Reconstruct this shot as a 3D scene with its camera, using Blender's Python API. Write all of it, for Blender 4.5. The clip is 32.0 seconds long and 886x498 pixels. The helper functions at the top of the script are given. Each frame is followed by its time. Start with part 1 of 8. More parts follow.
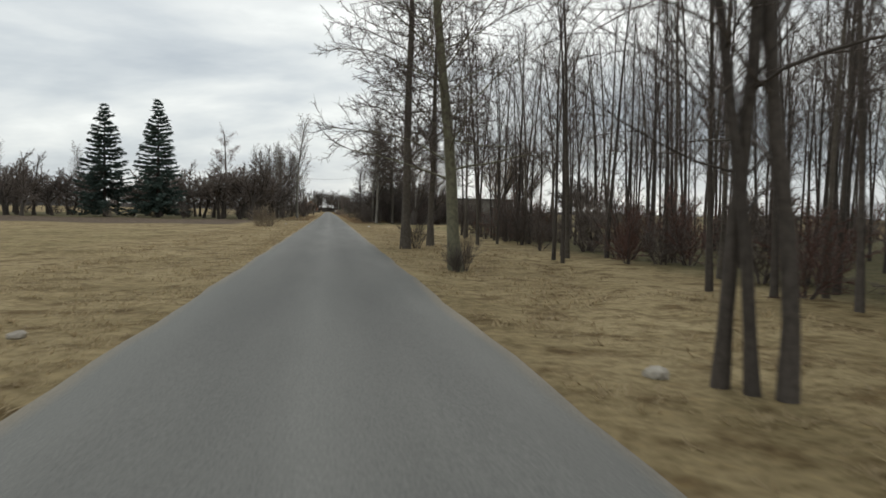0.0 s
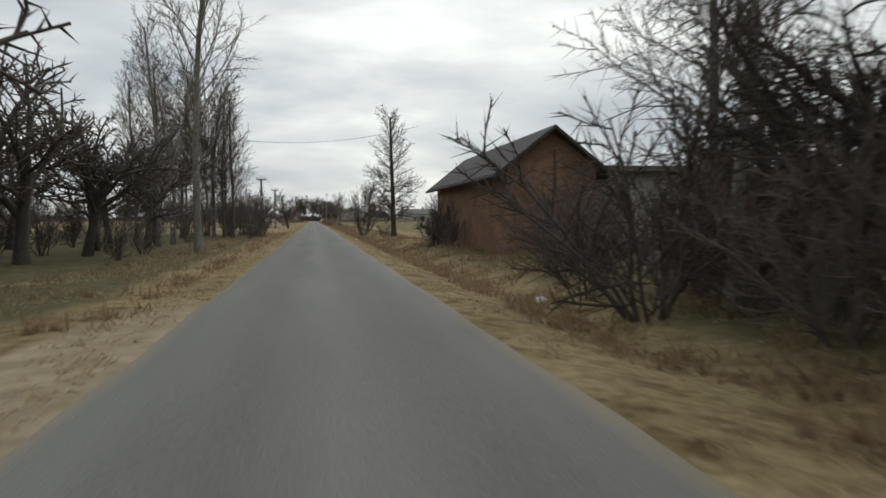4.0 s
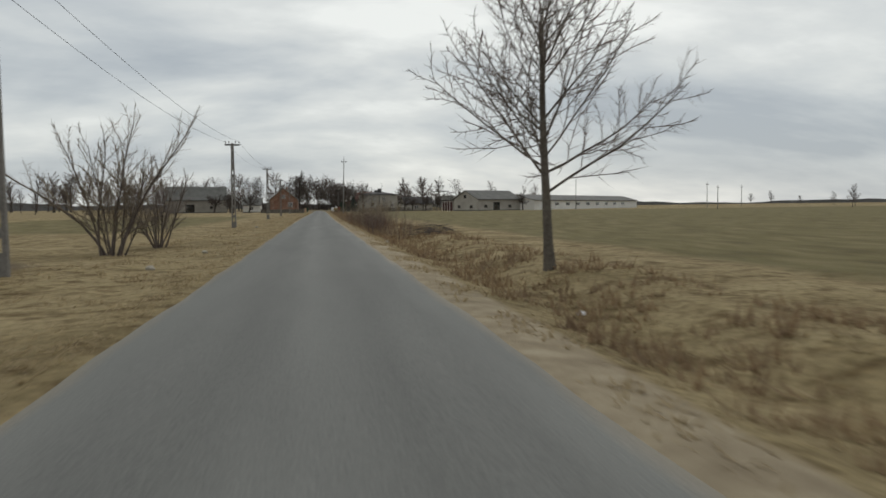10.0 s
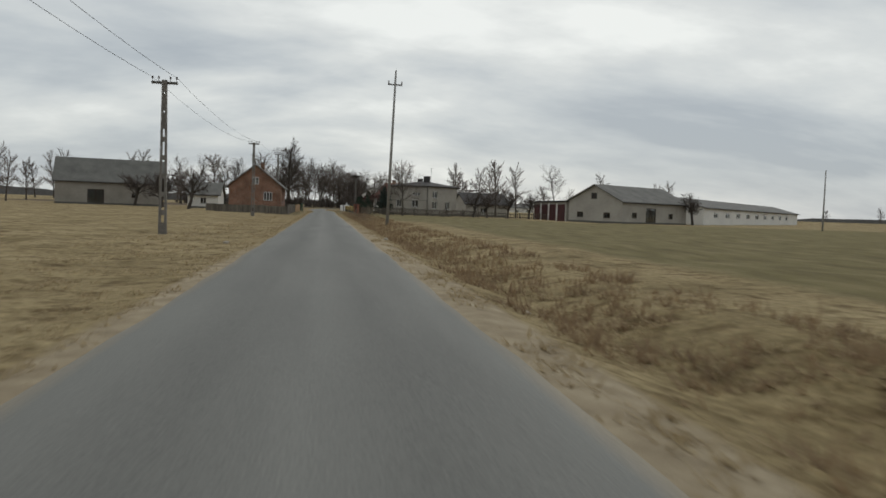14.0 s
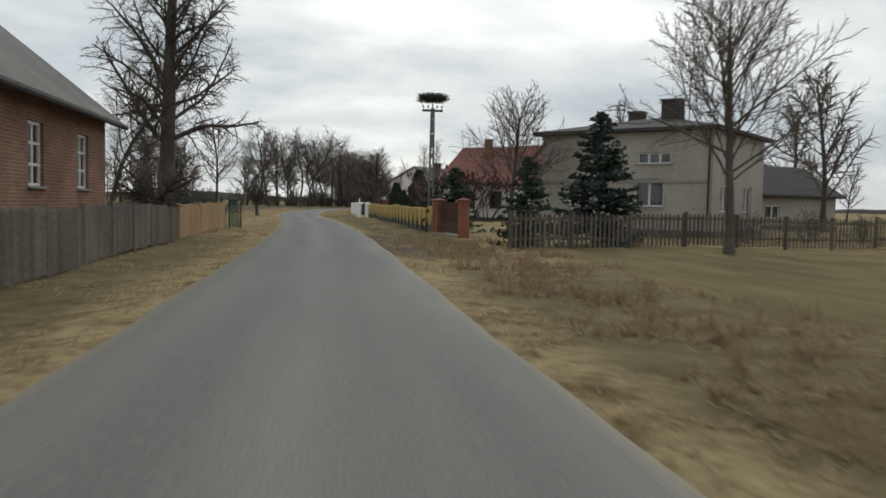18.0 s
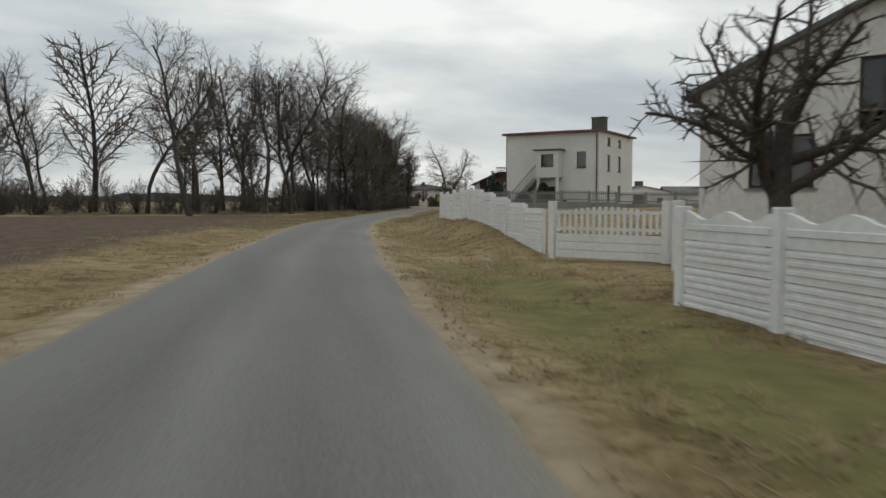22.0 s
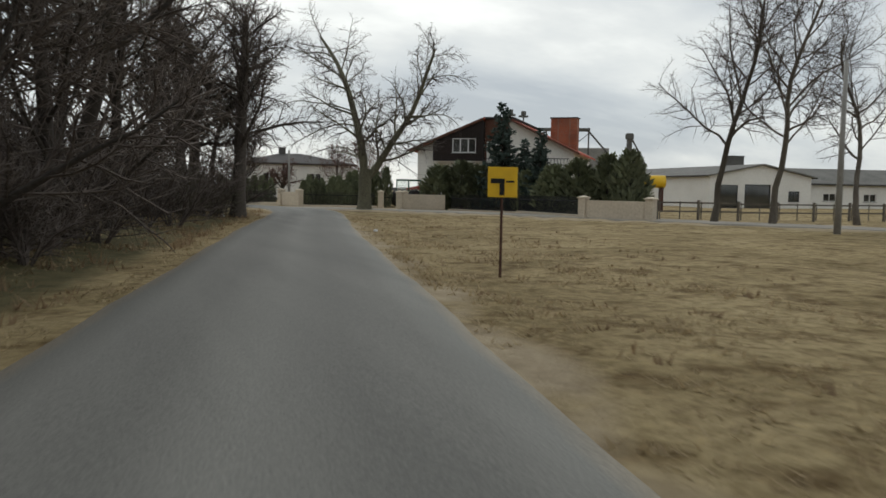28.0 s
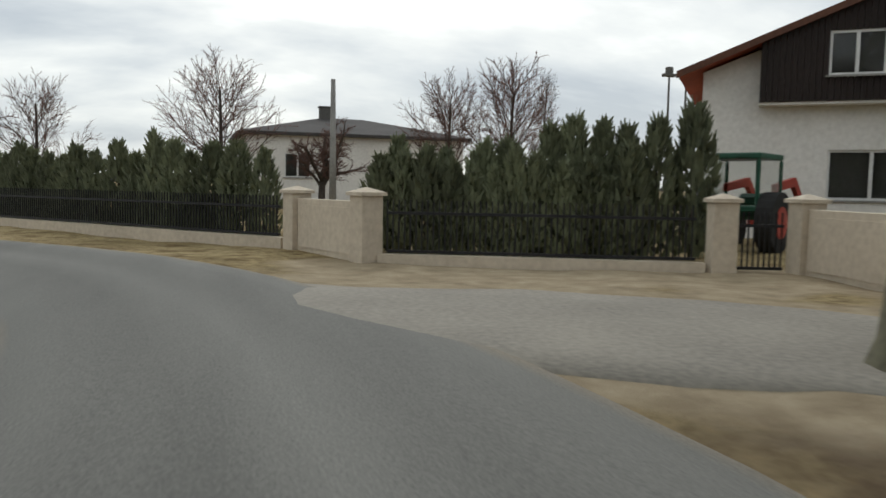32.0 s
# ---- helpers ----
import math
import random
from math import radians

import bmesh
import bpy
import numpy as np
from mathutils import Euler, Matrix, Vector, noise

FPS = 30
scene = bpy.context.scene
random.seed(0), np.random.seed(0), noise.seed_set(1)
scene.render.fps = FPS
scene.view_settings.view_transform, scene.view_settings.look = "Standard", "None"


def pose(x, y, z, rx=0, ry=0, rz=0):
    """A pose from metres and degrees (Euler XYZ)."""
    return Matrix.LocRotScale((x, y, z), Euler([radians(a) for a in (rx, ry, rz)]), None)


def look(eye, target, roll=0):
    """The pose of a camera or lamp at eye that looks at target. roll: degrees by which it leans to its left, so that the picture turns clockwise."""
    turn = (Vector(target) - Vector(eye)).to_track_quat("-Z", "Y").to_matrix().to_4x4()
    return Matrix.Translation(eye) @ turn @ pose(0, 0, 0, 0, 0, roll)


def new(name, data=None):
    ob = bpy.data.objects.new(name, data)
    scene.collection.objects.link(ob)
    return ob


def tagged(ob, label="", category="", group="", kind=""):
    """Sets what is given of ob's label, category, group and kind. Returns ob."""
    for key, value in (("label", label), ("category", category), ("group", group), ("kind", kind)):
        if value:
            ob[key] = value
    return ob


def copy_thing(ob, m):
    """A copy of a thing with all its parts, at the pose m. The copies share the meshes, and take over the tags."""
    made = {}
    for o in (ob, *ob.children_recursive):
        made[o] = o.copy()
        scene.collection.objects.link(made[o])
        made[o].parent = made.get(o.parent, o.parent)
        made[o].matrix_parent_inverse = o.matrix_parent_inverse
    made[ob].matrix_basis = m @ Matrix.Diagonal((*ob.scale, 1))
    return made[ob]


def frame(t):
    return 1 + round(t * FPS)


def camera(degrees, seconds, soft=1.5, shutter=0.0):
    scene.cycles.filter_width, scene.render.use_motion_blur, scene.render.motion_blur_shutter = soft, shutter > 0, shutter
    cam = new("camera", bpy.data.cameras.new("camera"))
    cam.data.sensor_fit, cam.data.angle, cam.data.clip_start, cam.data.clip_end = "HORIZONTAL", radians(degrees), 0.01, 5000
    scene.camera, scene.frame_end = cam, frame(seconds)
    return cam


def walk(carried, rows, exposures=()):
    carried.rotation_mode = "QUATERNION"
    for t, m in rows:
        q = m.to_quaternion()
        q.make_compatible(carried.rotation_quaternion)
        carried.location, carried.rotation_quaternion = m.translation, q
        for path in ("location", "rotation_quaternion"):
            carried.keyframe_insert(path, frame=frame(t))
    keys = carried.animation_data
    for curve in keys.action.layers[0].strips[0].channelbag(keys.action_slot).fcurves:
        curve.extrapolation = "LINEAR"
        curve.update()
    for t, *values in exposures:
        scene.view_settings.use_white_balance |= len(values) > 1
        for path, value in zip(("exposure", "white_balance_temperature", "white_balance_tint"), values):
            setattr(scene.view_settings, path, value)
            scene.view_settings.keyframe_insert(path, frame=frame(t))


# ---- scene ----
cam = camera(60.0, 32.0, soft=1.6, shutter=0.15)
PATH = [
    (0.0, 0.222, -0.000, 1.262, -8.45, -2.73, 1.10),
    (0.5, 0.139, 8.033, 1.228, -8.96, -2.10, 0.44),
    (1.0, 0.108, 19.183, 1.250, -9.12, -2.53, 0.15),
    (1.5, -0.049, 28.280, 1.247, -8.93, -3.01, -0.09),
    (2.0, -0.069, 39.364, 1.252, -8.73, -2.01, -0.36),
    (2.5, -0.332, 50.093, 1.253, -8.61, -2.21, -0.04),
    (3.0, -0.076, 62.803, 1.252, -9.10, -2.59, 0.80),
    (3.5, 0.013, 74.804, 1.250, -9.50, -2.20, 0.09),
    (5.5, 0.065, 118.199, 1.252, -9.08, -2.59, -1.16),
    (6.0, 0.105, 128.511, 1.255, -8.80, -2.22, -0.17),
    (6.5, 0.119, 140.472, 1.254, -8.96, -2.29, 0.43),
    (7.0, 0.138, 151.637, 1.237, -8.94, -2.49, 1.38),
    (7.5, 0.017, 163.528, 1.284, -9.37, -2.56, -0.04),
    (8.0, 0.263, 173.126, 1.237, -9.21, -3.64, 0.72),
    (8.5, 0.036, 185.157, 1.252, -9.13, -2.85, 1.23),
    (9.0, 0.078, 197.191, 1.254, -9.55, -2.41, 0.59),
    (9.5, 0.162, 210.482, 1.253, -9.22, -2.67, 0.28),
    (10.0, 0.104, 222.369, 1.226, -8.94, -3.17, -0.53),
    (10.5, 0.082, 235.633, 1.246, -9.10, -2.41, 0.65),
    (11.0, 0.139, 246.826, 1.257, -8.85, -2.42, -0.13),
    (11.5, 0.045, 258.707, 1.247, -8.87, -2.55, 0.89),
    (12.0, -0.006, 271.524, 1.246, -8.66, -2.68, 0.87),
    (12.5, -0.129, 283.702, 1.248, -8.89, -2.75, 0.77),
    (13.0, -0.344, 297.040, 1.261, -8.86, -2.24, 2.06),
    (13.5, -0.380, 309.454, 1.249, -9.00, -2.56, 2.11),
    (14.0, -0.367, 322.663, 1.252, -8.92, -3.02, 2.00),
    (14.5, -0.434, 335.199, 1.233, -8.88, -2.90, 1.78),
    (16.5, -0.320, 386.423, 1.249, -9.18, -3.00, 1.53),
    (17.0, -0.422, 398.420, 1.256, -9.32, -2.97, 1.27),
    (17.5, -0.541, 410.972, 1.243, -9.57, -3.00, 1.63),
    (18.0, -0.420, 422.009, 1.244, -9.43, -3.36, 1.23),
    (18.5, -0.039, 434.107, 1.247, -8.97, -2.69, 0.52),
    (19.0, 0.181, 445.199, 1.247, -9.07, -3.14, 0.55),
    (19.5, -0.076, 455.378, 1.247, -8.93, -2.98, 0.36),
    (20.0, -0.381, 465.345, 1.259, -8.98, -3.03, 0.32),
    (20.5, -1.158, 475.226, 1.253, -9.39, -3.27, 0.18),
    (21.0, -1.796, 484.192, 1.242, -10.08, -2.92, -0.35),
    (21.5, -1.575, 494.743, 1.253, -10.52, -2.86, -0.34),
    (22.0, -1.159, 504.531, 1.247, -11.13, -3.59, -0.06),
    (22.5, -0.630, 514.437, 1.244, -11.87, -3.30, -0.44),
    (23.0, -0.022, 524.479, 1.247, -13.34, -3.37, -0.63),
    (23.5, 0.318, 533.299, 1.245, -15.73, -1.40, -0.25),
    (24.0, 1.247, 542.728, 1.257, -18.48, -1.33, 1.49),
    (24.5, 2.380, 551.150, 1.258, -20.78, -1.10, 1.55),
    (25.0, 4.300, 559.250, 1.249, -22.33, -0.82, 1.05),
    (25.5, 6.200, 567.200, 1.247, -22.02, -1.86, 1.38),
    (27.5, 13.290, 597.704, 1.253, -21.76, -3.28, 1.31),
    (28.0, 14.422, 604.032, 1.261, -22.44, -4.36, 1.01),
    (28.5, 15.616, 610.443, 1.247, -22.93, -4.31, 0.21),
    (29.0, 16.944, 616.067, 1.249, -23.24, -4.23, 0.48),
    (29.5, 18.139, 621.542, 1.249, -23.78, -4.57, 0.41),
    (30.0, 19.392, 626.659, 1.250, -23.90, -3.70, 0.43),
    (30.5, 20.669, 631.893, 1.247, -23.93, -3.81, 0.82),
    (31.0, 21.455, 636.280, 1.248, -23.94, -4.08, 1.17),
    (31.5, 22.449, 641.832, 1.255, -21.96, -3.59, 1.67),
    (32.0, 23.120, 646.700, 1.246, -18.45, -4.66, 0.98),
]


def aim(x, y, z, yaw, pitch, roll):
    """Camera pose from its place and its yaw, pitch and roll in degrees."""
    a, b = radians(yaw), radians(pitch)
    ahead = (x - math.sin(a) * math.cos(b), y + math.cos(a) * math.cos(b), z + math.sin(b))
    return look((x, y, z), ahead, roll)


walk(cam, [(t, aim(*row)) for t, *row in PATH],
     [(0, 0.25), (1.0, 0.2), (2.0, 0.02), (3.0, 0.17), (6, 0.03), (13, -0.08), (17, 0.02), (18, 0.18), (20, 0.08), (24, 0.0), (28, 0.15), (30, 0.3), (31, 0.4), (32, 0.34)])

import collections

# ---- light ----
world = bpy.data.worlds.new("overcast_sky")
scene.world = world
world.use_nodes = True
wn, wl = world.node_tree.nodes, world.node_tree.links
wn.clear()


def wnode(kind, **props):
    n = wn.new(kind)
    for k, v in props.items():
        n.inputs[k].default_value = v
    return n


w_out = wn.new("ShaderNodeOutputWorld")
w_bg = wn.new("ShaderNodeBackground")
w_sky = wn.new("ShaderNodeTexSky")
w_sky.sky_type = "NISHITA"
w_sky.sun_disc = False
w_sky.sun_elevation, w_sky.sun_rotation = radians(38), radians(20)
w_bg.inputs["Strength"].default_value = 0.088
w_co = wn.new("ShaderNodeTexCoord")
w_sep = wn.new("ShaderNodeSeparateXYZ")
wl.new(w_co.outputs["Generated"], w_sep.inputs[0])
w_up = wn.new("ShaderNodeMath")
w_up.operation = "MAXIMUM"
w_up.inputs[1].default_value = 0.0
wl.new(w_sep.outputs["Z"], w_up.inputs[0])
w_add = wn.new("ShaderNodeMath")
w_add.inputs[1].default_value = 0.27
wl.new(w_up.outputs[0], w_add.inputs[0])
flat = []
for axis in ("X", "Y"):
    dv = wn.new("ShaderNodeMath")
    dv.operation = "DIVIDE"
    wl.new(w_sep.outputs[axis], dv.inputs[0])
    wl.new(w_add.outputs[0], dv.inputs[1])
    flat.append(dv)
w_comb = wn.new("ShaderNodeCombineXYZ")
wl.new(flat[0].outputs[0], w_comb.inputs[0])
wl.new(flat[1].outputs[0], w_comb.inputs[1])
w_map = wn.new("ShaderNodeMapping")
w_map.inputs["Scale"].default_value = (0.8, 1.25, 1)
w_map.inputs["Rotation"].default_value = (0, 0, radians(-20))
w_map.inputs["Location"].default_value = (0.35, 1.1, 0)
wl.new(w_comb.outputs[0], w_map.inputs["Vector"])
w_n1 = wnode("ShaderNodeTexNoise", Scale=1.0, Detail=7.0, Roughness=0.52, Distortion=0.35)
w_n2 = wnode("ShaderNodeTexNoise", Scale=3.2, Detail=5.0, Roughness=0.55)
wl.new(w_map.outputs[0], w_n1.inputs["Vector"])
wl.new(w_map.outputs[0], w_n2.inputs["Vector"])
w_mix = wn.new("ShaderNodeMix")
w_mix.inputs["Factor"].default_value = 0.22
wl.new(w_n1.outputs["Fac"], w_mix.inputs["A"])
wl.new(w_n2.outputs["Fac"], w_mix.inputs["B"])
w_ramp = wn.new("ShaderNodeValToRGB")
el = w_ramp.color_ramp.elements
el[0].position, el[0].color = 0.36, (4.78, 5.30, 5.74, 1)
el[1].position, el[1].color = 0.63, (10.33, 10.60, 10.23, 1)
e = el.new(0.46)
e.color = (6.34, 6.80, 7.00, 1)
e = el.new(0.56)
e.color = (8.29, 8.60, 8.44, 1)
wl.new(w_mix.outputs["Result"], w_ramp.inputs["Fac"])
w_cover = wn.new("ShaderNodeMix")
w_cover.data_type = "RGBA"
w_cover.inputs["Factor"].default_value = 0.93
wl.new(w_sky.outputs["Color"], w_cover.inputs["A"])
wl.new(w_ramp.outputs["Color"], w_cover.inputs["B"])
wl.new(w_cover.outputs["Result"], w_bg.inputs["Color"])
wl.new(w_bg.outputs[0], w_out.inputs["Surface"])

sun = new("sun", bpy.data.lights.new("sun", "SUN"))
sun.data.energy, sun.data.angle, sun.data.color = 0.7, radians(25), (1.0, 0.97, 0.93)
sun.matrix_world = look((40, 120, 110), (0, 0, 0))

# ---- materials ----


def mat(name, c1, c2=None, scale=1.5, fine=18.0, rough=0.85, bump=0.25, depth=0.02, metal=0.0, spread=0.0, spec=0.3):
    """A rough surface that mixes two colours at two sizes of noise, with fine relief."""
    m = bpy.data.materials.new(name)
    m.use_nodes = True
    n, l = m.node_tree.nodes, m.node_tree.links
    b = n["Principled BSDF"]
    c2 = c2 or tuple(v * 0.7 for v in c1)
    geo = n.new("ShaderNodeNewGeometry")
    big, small = n.new("ShaderNodeTexNoise"), n.new("ShaderNodeTexNoise")
    big.inputs["Scale"].default_value, big.inputs["Detail"].default_value = scale, 4
    small.inputs["Scale"].default_value, small.inputs["Detail"].default_value = fine, 5
    l.new(geo.outputs["Position"], big.inputs["Vector"])
    l.new(geo.outputs["Position"], small.inputs["Vector"])
    both = n.new("ShaderNodeMath")
    both.operation = "MULTIPLY_ADD"
    both.inputs[1].default_value = 0.55
    l.new(small.outputs["Fac"], both.inputs[0])
    half = n.new("ShaderNodeMath")
    half.operation = "MULTIPLY"
    half.inputs[1].default_value = 0.45
    l.new(big.outputs["Fac"], half.inputs[0])
    l.new(half.outputs[0], both.inputs[2])
    ramp = n.new("ShaderNodeValToRGB")
    ramp.color_ramp.elements[0].position, ramp.color_ramp.elements[0].color = 0.34, (*c2, 1)
    ramp.color_ramp.elements[1].position, ramp.color_ramp.elements[1].color = 0.62, (*c1, 1)
    l.new(both.outputs[0], ramp.inputs["Fac"])
    colour = ramp.outputs["Color"]
    if spread:
        info, hsv = n.new("ShaderNodeObjectInfo"), n.new("ShaderNodeHueSaturation")
        rng = n.new("ShaderNodeMapRange")
        rng.inputs["To Min"].default_value, rng.inputs["To Max"].default_value = 1 - spread, 1 + spread
        l.new(info.outputs["Random"], rng.inputs["Value"])
        l.new(rng.outputs[0], hsv.inputs["Value"])
        l.new(colour, hsv.inputs["Color"])
        colour = hsv.outputs["Color"]
    l.new(colour, b.inputs["Base Color"])
    b.inputs["Roughness"].default_value, b.inputs["Metallic"].default_value = rough, metal
    b.inputs["Specular IOR Level"].default_value = spec
    if bump:
        bp = n.new("ShaderNodeBump")
        bp.inputs["Strength"].default_value, bp.inputs["Distance"].default_value = bump, depth
        l.new(small.outputs["Fac"], bp.inputs["Height"])
        l.new(bp.outputs[0], b.inputs["Normal"])
    return m


def brick_mat(name, c1, c2, mortar, width=0.25, height=0.077):
    """Coursed brickwork on walls of any heading."""
    m = mat(name, c1, c2)
    n, l = m.node_tree.nodes, m.node_tree.links
    b = n["Principled BSDF"]
    geo, sep, comb = n.new("ShaderNodeNewGeometry"), n.new("ShaderNodeSeparateXYZ"), n.new("ShaderNodeCombineXYZ")
    l.new(geo.outputs["Position"], sep.inputs[0])
    along = n.new("ShaderNodeMath")
    l.new(sep.outputs["X"], along.inputs[0])
    l.new(sep.outputs["Y"], along.inputs[1])
    l.new(along.outputs[0], comb.inputs["X"])
    l.new(sep.outputs["Z"], comb.inputs["Y"])
    br = n.new("ShaderNodeTexBrick")
    br.inputs["Scale"].default_value = 1.0
    br.inputs["Brick Width"].default_value, br.inputs["Row Height"].default_value = width, height
    br.inputs["Mortar Size"].default_value = 0.007
    br.inputs["Color1"].default_value, br.inputs["Color2"].default_value = (*c1, 1), (*c2, 1)
    br.inputs["Mortar"].default_value = (*mortar, 1)
    l.new(comb.outputs[0], br.inputs["Vector"])
    stain, mix = n.new("ShaderNodeTexNoise"), n.new("ShaderNodeMix")
    stain.inputs["Scale"].default_value, stain.inputs["Detail"].default_value = 0.9, 6
    l.new(geo.outputs["Position"], stain.inputs["Vector"])
    mix.data_type, mix.blend_type = "RGBA", "MULTIPLY"
    mix.inputs["Factor"].default_value = 0.7
    ramp = n.new("ShaderNodeValToRGB")
    ramp.color_ramp.elements[0].position, ramp.color_ramp.elements[0].color = 0.3, (0.45, 0.42, 0.4, 1)
    ramp.color_ramp.elements[1].position, ramp.color_ramp.elements[1].color = 0.65, (1, 1, 1, 1)
    l.new(stain.outputs["Fac"], ramp.inputs["Fac"])
    l.new(br.outputs["Color"], mix.inputs["A"])
    l.new(ramp.outputs["Color"], mix.inputs["B"])
    l.new(mix.outputs["Result"], b.inputs["Base Color"])
    bp = n.new("ShaderNodeBump")
    bp.invert = True
    bp.inputs["Strength"].default_value, bp.inputs["Distance"].default_value = 0.5, 0.01
    l.new(br.outputs["Fac"], bp.inputs["Height"])
    l.new(bp.outputs[0], b.inputs["Normal"])
    return m


M_BARK = mat("bark_grey_brown", (0.126, 0.108, 0.086), (0.060, 0.050, 0.041), 0.8, 14, bump=0.6, spread=0.2)
M_BARK_D = mat("bark_dark_wet", (0.084, 0.070, 0.059), (0.041, 0.034, 0.028), 0.8, 14, bump=0.6, spread=0.2)
M_BARK_L = mat("bark_pale", (0.30, 0.28, 0.24), (0.12, 0.105, 0.09), 1.2, 9, bump=0.5, spread=0.15)
M_BARK_G = mat("bark_mossy", (0.17, 0.16, 0.105), (0.075, 0.068, 0.05), 0.7, 12, bump=0.6, spread=0.15)
M_TWIG = mat("twig_brown", (0.162, 0.130, 0.108), (0.086, 0.068, 0.058), 0.6, 9, bump=0, spread=0.2)
M_TWIG_D = mat("twig_dark", (0.111, 0.089, 0.077), (0.062, 0.050, 0.043), 0.6, 9, bump=0, spread=0.2)
M_TWIG_R = mat("twig_reddish", (0.16, 0.085, 0.065), (0.085, 0.05, 0.04), 0.6, 9, bump=0, spread=0.15)
M_TWIG_P = mat("twig_pale_straw", (0.26, 0.205, 0.14), (0.14, 0.105, 0.075), 0.6, 9, bump=0, spread=0.2)
M_SUMAC = mat("sumac_seed_heads", (0.105, 0.035, 0.032), (0.05, 0.02, 0.02), 3.0, 30, bump=0.4)
M_MOSSY = mat("twig_mossy", (0.120, 0.110, 0.066), (0.066, 0.058, 0.038), 0.6, 9, bump=0, spread=0.2)
M_NEEDLE = mat("needles_dark_green", (0.058, 0.081, 0.055), (0.026, 0.038, 0.027), 0.9, 6, bump=0, spread=0.2)
M_SPRUCE = mat("needles_blue_green", (0.070, 0.098, 0.082), (0.031, 0.046, 0.038), 0.9, 6, bump=0, spread=0.2)
M_THUJA = mat("thuja_green", (0.2, 0.22, 0.125), (0.1, 0.112, 0.07), 0.9, 5, bump=0, spread=0.25)
M_STRAW = mat("dry_grass_straw", (0.46, 0.365, 0.215), (0.28, 0.21, 0.12), 0.5, 5, bump=0)
M_STRAW_D = mat("dry_weeds_brown", (0.33, 0.235, 0.135), (0.18, 0.12, 0.075), 0.5, 5, bump=0)
for straw in (M_STRAW, M_STRAW_D):
    sn, sl = straw.node_tree.nodes, straw.node_tree.links
    thin, both_ways = sn.new("ShaderNodeBsdfTranslucent"), sn.new("ShaderNodeMixShader")
    both_ways.inputs["Fac"].default_value = 0.45
    sl.new(sn["Principled BSDF"].inputs["Base Color"].links[0].from_socket, thin.inputs["Color"])
    sl.new(sn["Principled BSDF"].outputs[0], both_ways.inputs[1])
    sl.new(thin.outputs[0], both_ways.inputs[2])
    sl.new(both_ways.outputs[0], sn["Material Output"].inputs["Surface"])
M_CONC = mat("concrete_weathered", (0.30, 0.29, 0.27), (0.18, 0.172, 0.16), 1.0, 20, bump=0.3)
M_CONC_D = mat("concrete_dark_grey", (0.13, 0.125, 0.115), (0.07, 0.067, 0.062), 1.0, 16, bump=0.3)
M_POLE = mat("pole_concrete", (0.21, 0.195, 0.175), (0.12, 0.11, 0.10), 0.7, 16, bump=0.3)
M_PLASTER = mat("plaster_grey_stained", (0.40, 0.375, 0.33), (0.27, 0.25, 0.22), 0.45, 9, bump=0.2)
M_PLASTER_D = mat("plaster_grey_raw", (0.31, 0.285, 0.25), (0.20, 0.185, 0.16), 0.5, 9, bump=0.3)
M_WHITE = mat("white_render", (0.74, 0.72, 0.68), (0.60, 0.58, 0.54), 0.35, 8, bump=0.12)
M_WHITE_F = mat("white_painted_concrete", (0.82, 0.82, 0.81), (0.67, 0.665, 0.65), 0.8, 12, bump=0.25)
M_CREAM = mat("cream_render", (0.62, 0.54, 0.43), (0.47, 0.40, 0.31), 0.5, 9, bump=0.15)
M_YELLOW = mat("ochre_painted_concrete", (0.50, 0.36, 0.115), (0.34, 0.235, 0.075), 0.9, 12, bump=0.3)
M_YSIGN = mat("sign_yellow", (0.75, 0.47, 0.02), (0.66, 0.40, 0.02), 0.8, 6, rough=0.45, bump=0.0)
M_BLACK = mat("matt_black", (0.02, 0.02, 0.02), (0.012, 0.012, 0.012), bump=0.1)
M_FRAME = mat("white_window_frame", (0.72, 0.72, 0.70), (0.58, 0.57, 0.55), bump=0.0, rough=0.5)
M_FRAME_B = mat("brown_window_frame", (0.07, 0.04, 0.03), (0.04, 0.025, 0.02), bump=0.0, rough=0.5)
M_ROOF = mat("roof_fibre_cement", (0.175, 0.17, 0.155), (0.09, 0.088, 0.08), 0.6, 12, bump=0.3)
M_ROOF_D = mat("roof_dark_felt", (0.065, 0.06, 0.058), (0.035, 0.033, 0.032), 0.6, 12, bump=0.3)
M_ROOF_R = mat("roof_dull_red_tile", (0.215, 0.085, 0.065), (0.125, 0.052, 0.044), 0.6, 10, bump=0.3)
M_ROOF_B = mat("roof_bright_red_tile", (0.42, 0.09, 0.05), (0.26, 0.06, 0.04), 0.6, 10, bump=0.3)
M_BRICK = brick_mat("brick_orange_red", (0.304, 0.149, 0.095), (0.213, 0.104, 0.070), (0.336, 0.287, 0.231))
M_BRICK_O = brick_mat("brick_old_brown", (0.275, 0.145, 0.088), (0.175, 0.096, 0.062), (0.232, 0.189, 0.152))
M_BRICK_P = brick_mat("brick_pillar_red", (0.40, 0.125, 0.062), (0.29, 0.09, 0.05), (0.28, 0.22, 0.18))
M_IRON = mat("wrought_iron_black", (0.03, 0.03, 0.032), (0.018, 0.018, 0.02), rough=0.5, bump=0.1, metal=0.4)
M_RUST = mat("gate_rust_brown", (0.10, 0.045, 0.032), (0.055, 0.028, 0.022), 1.2, 14, rough=0.7, bump=0.2)
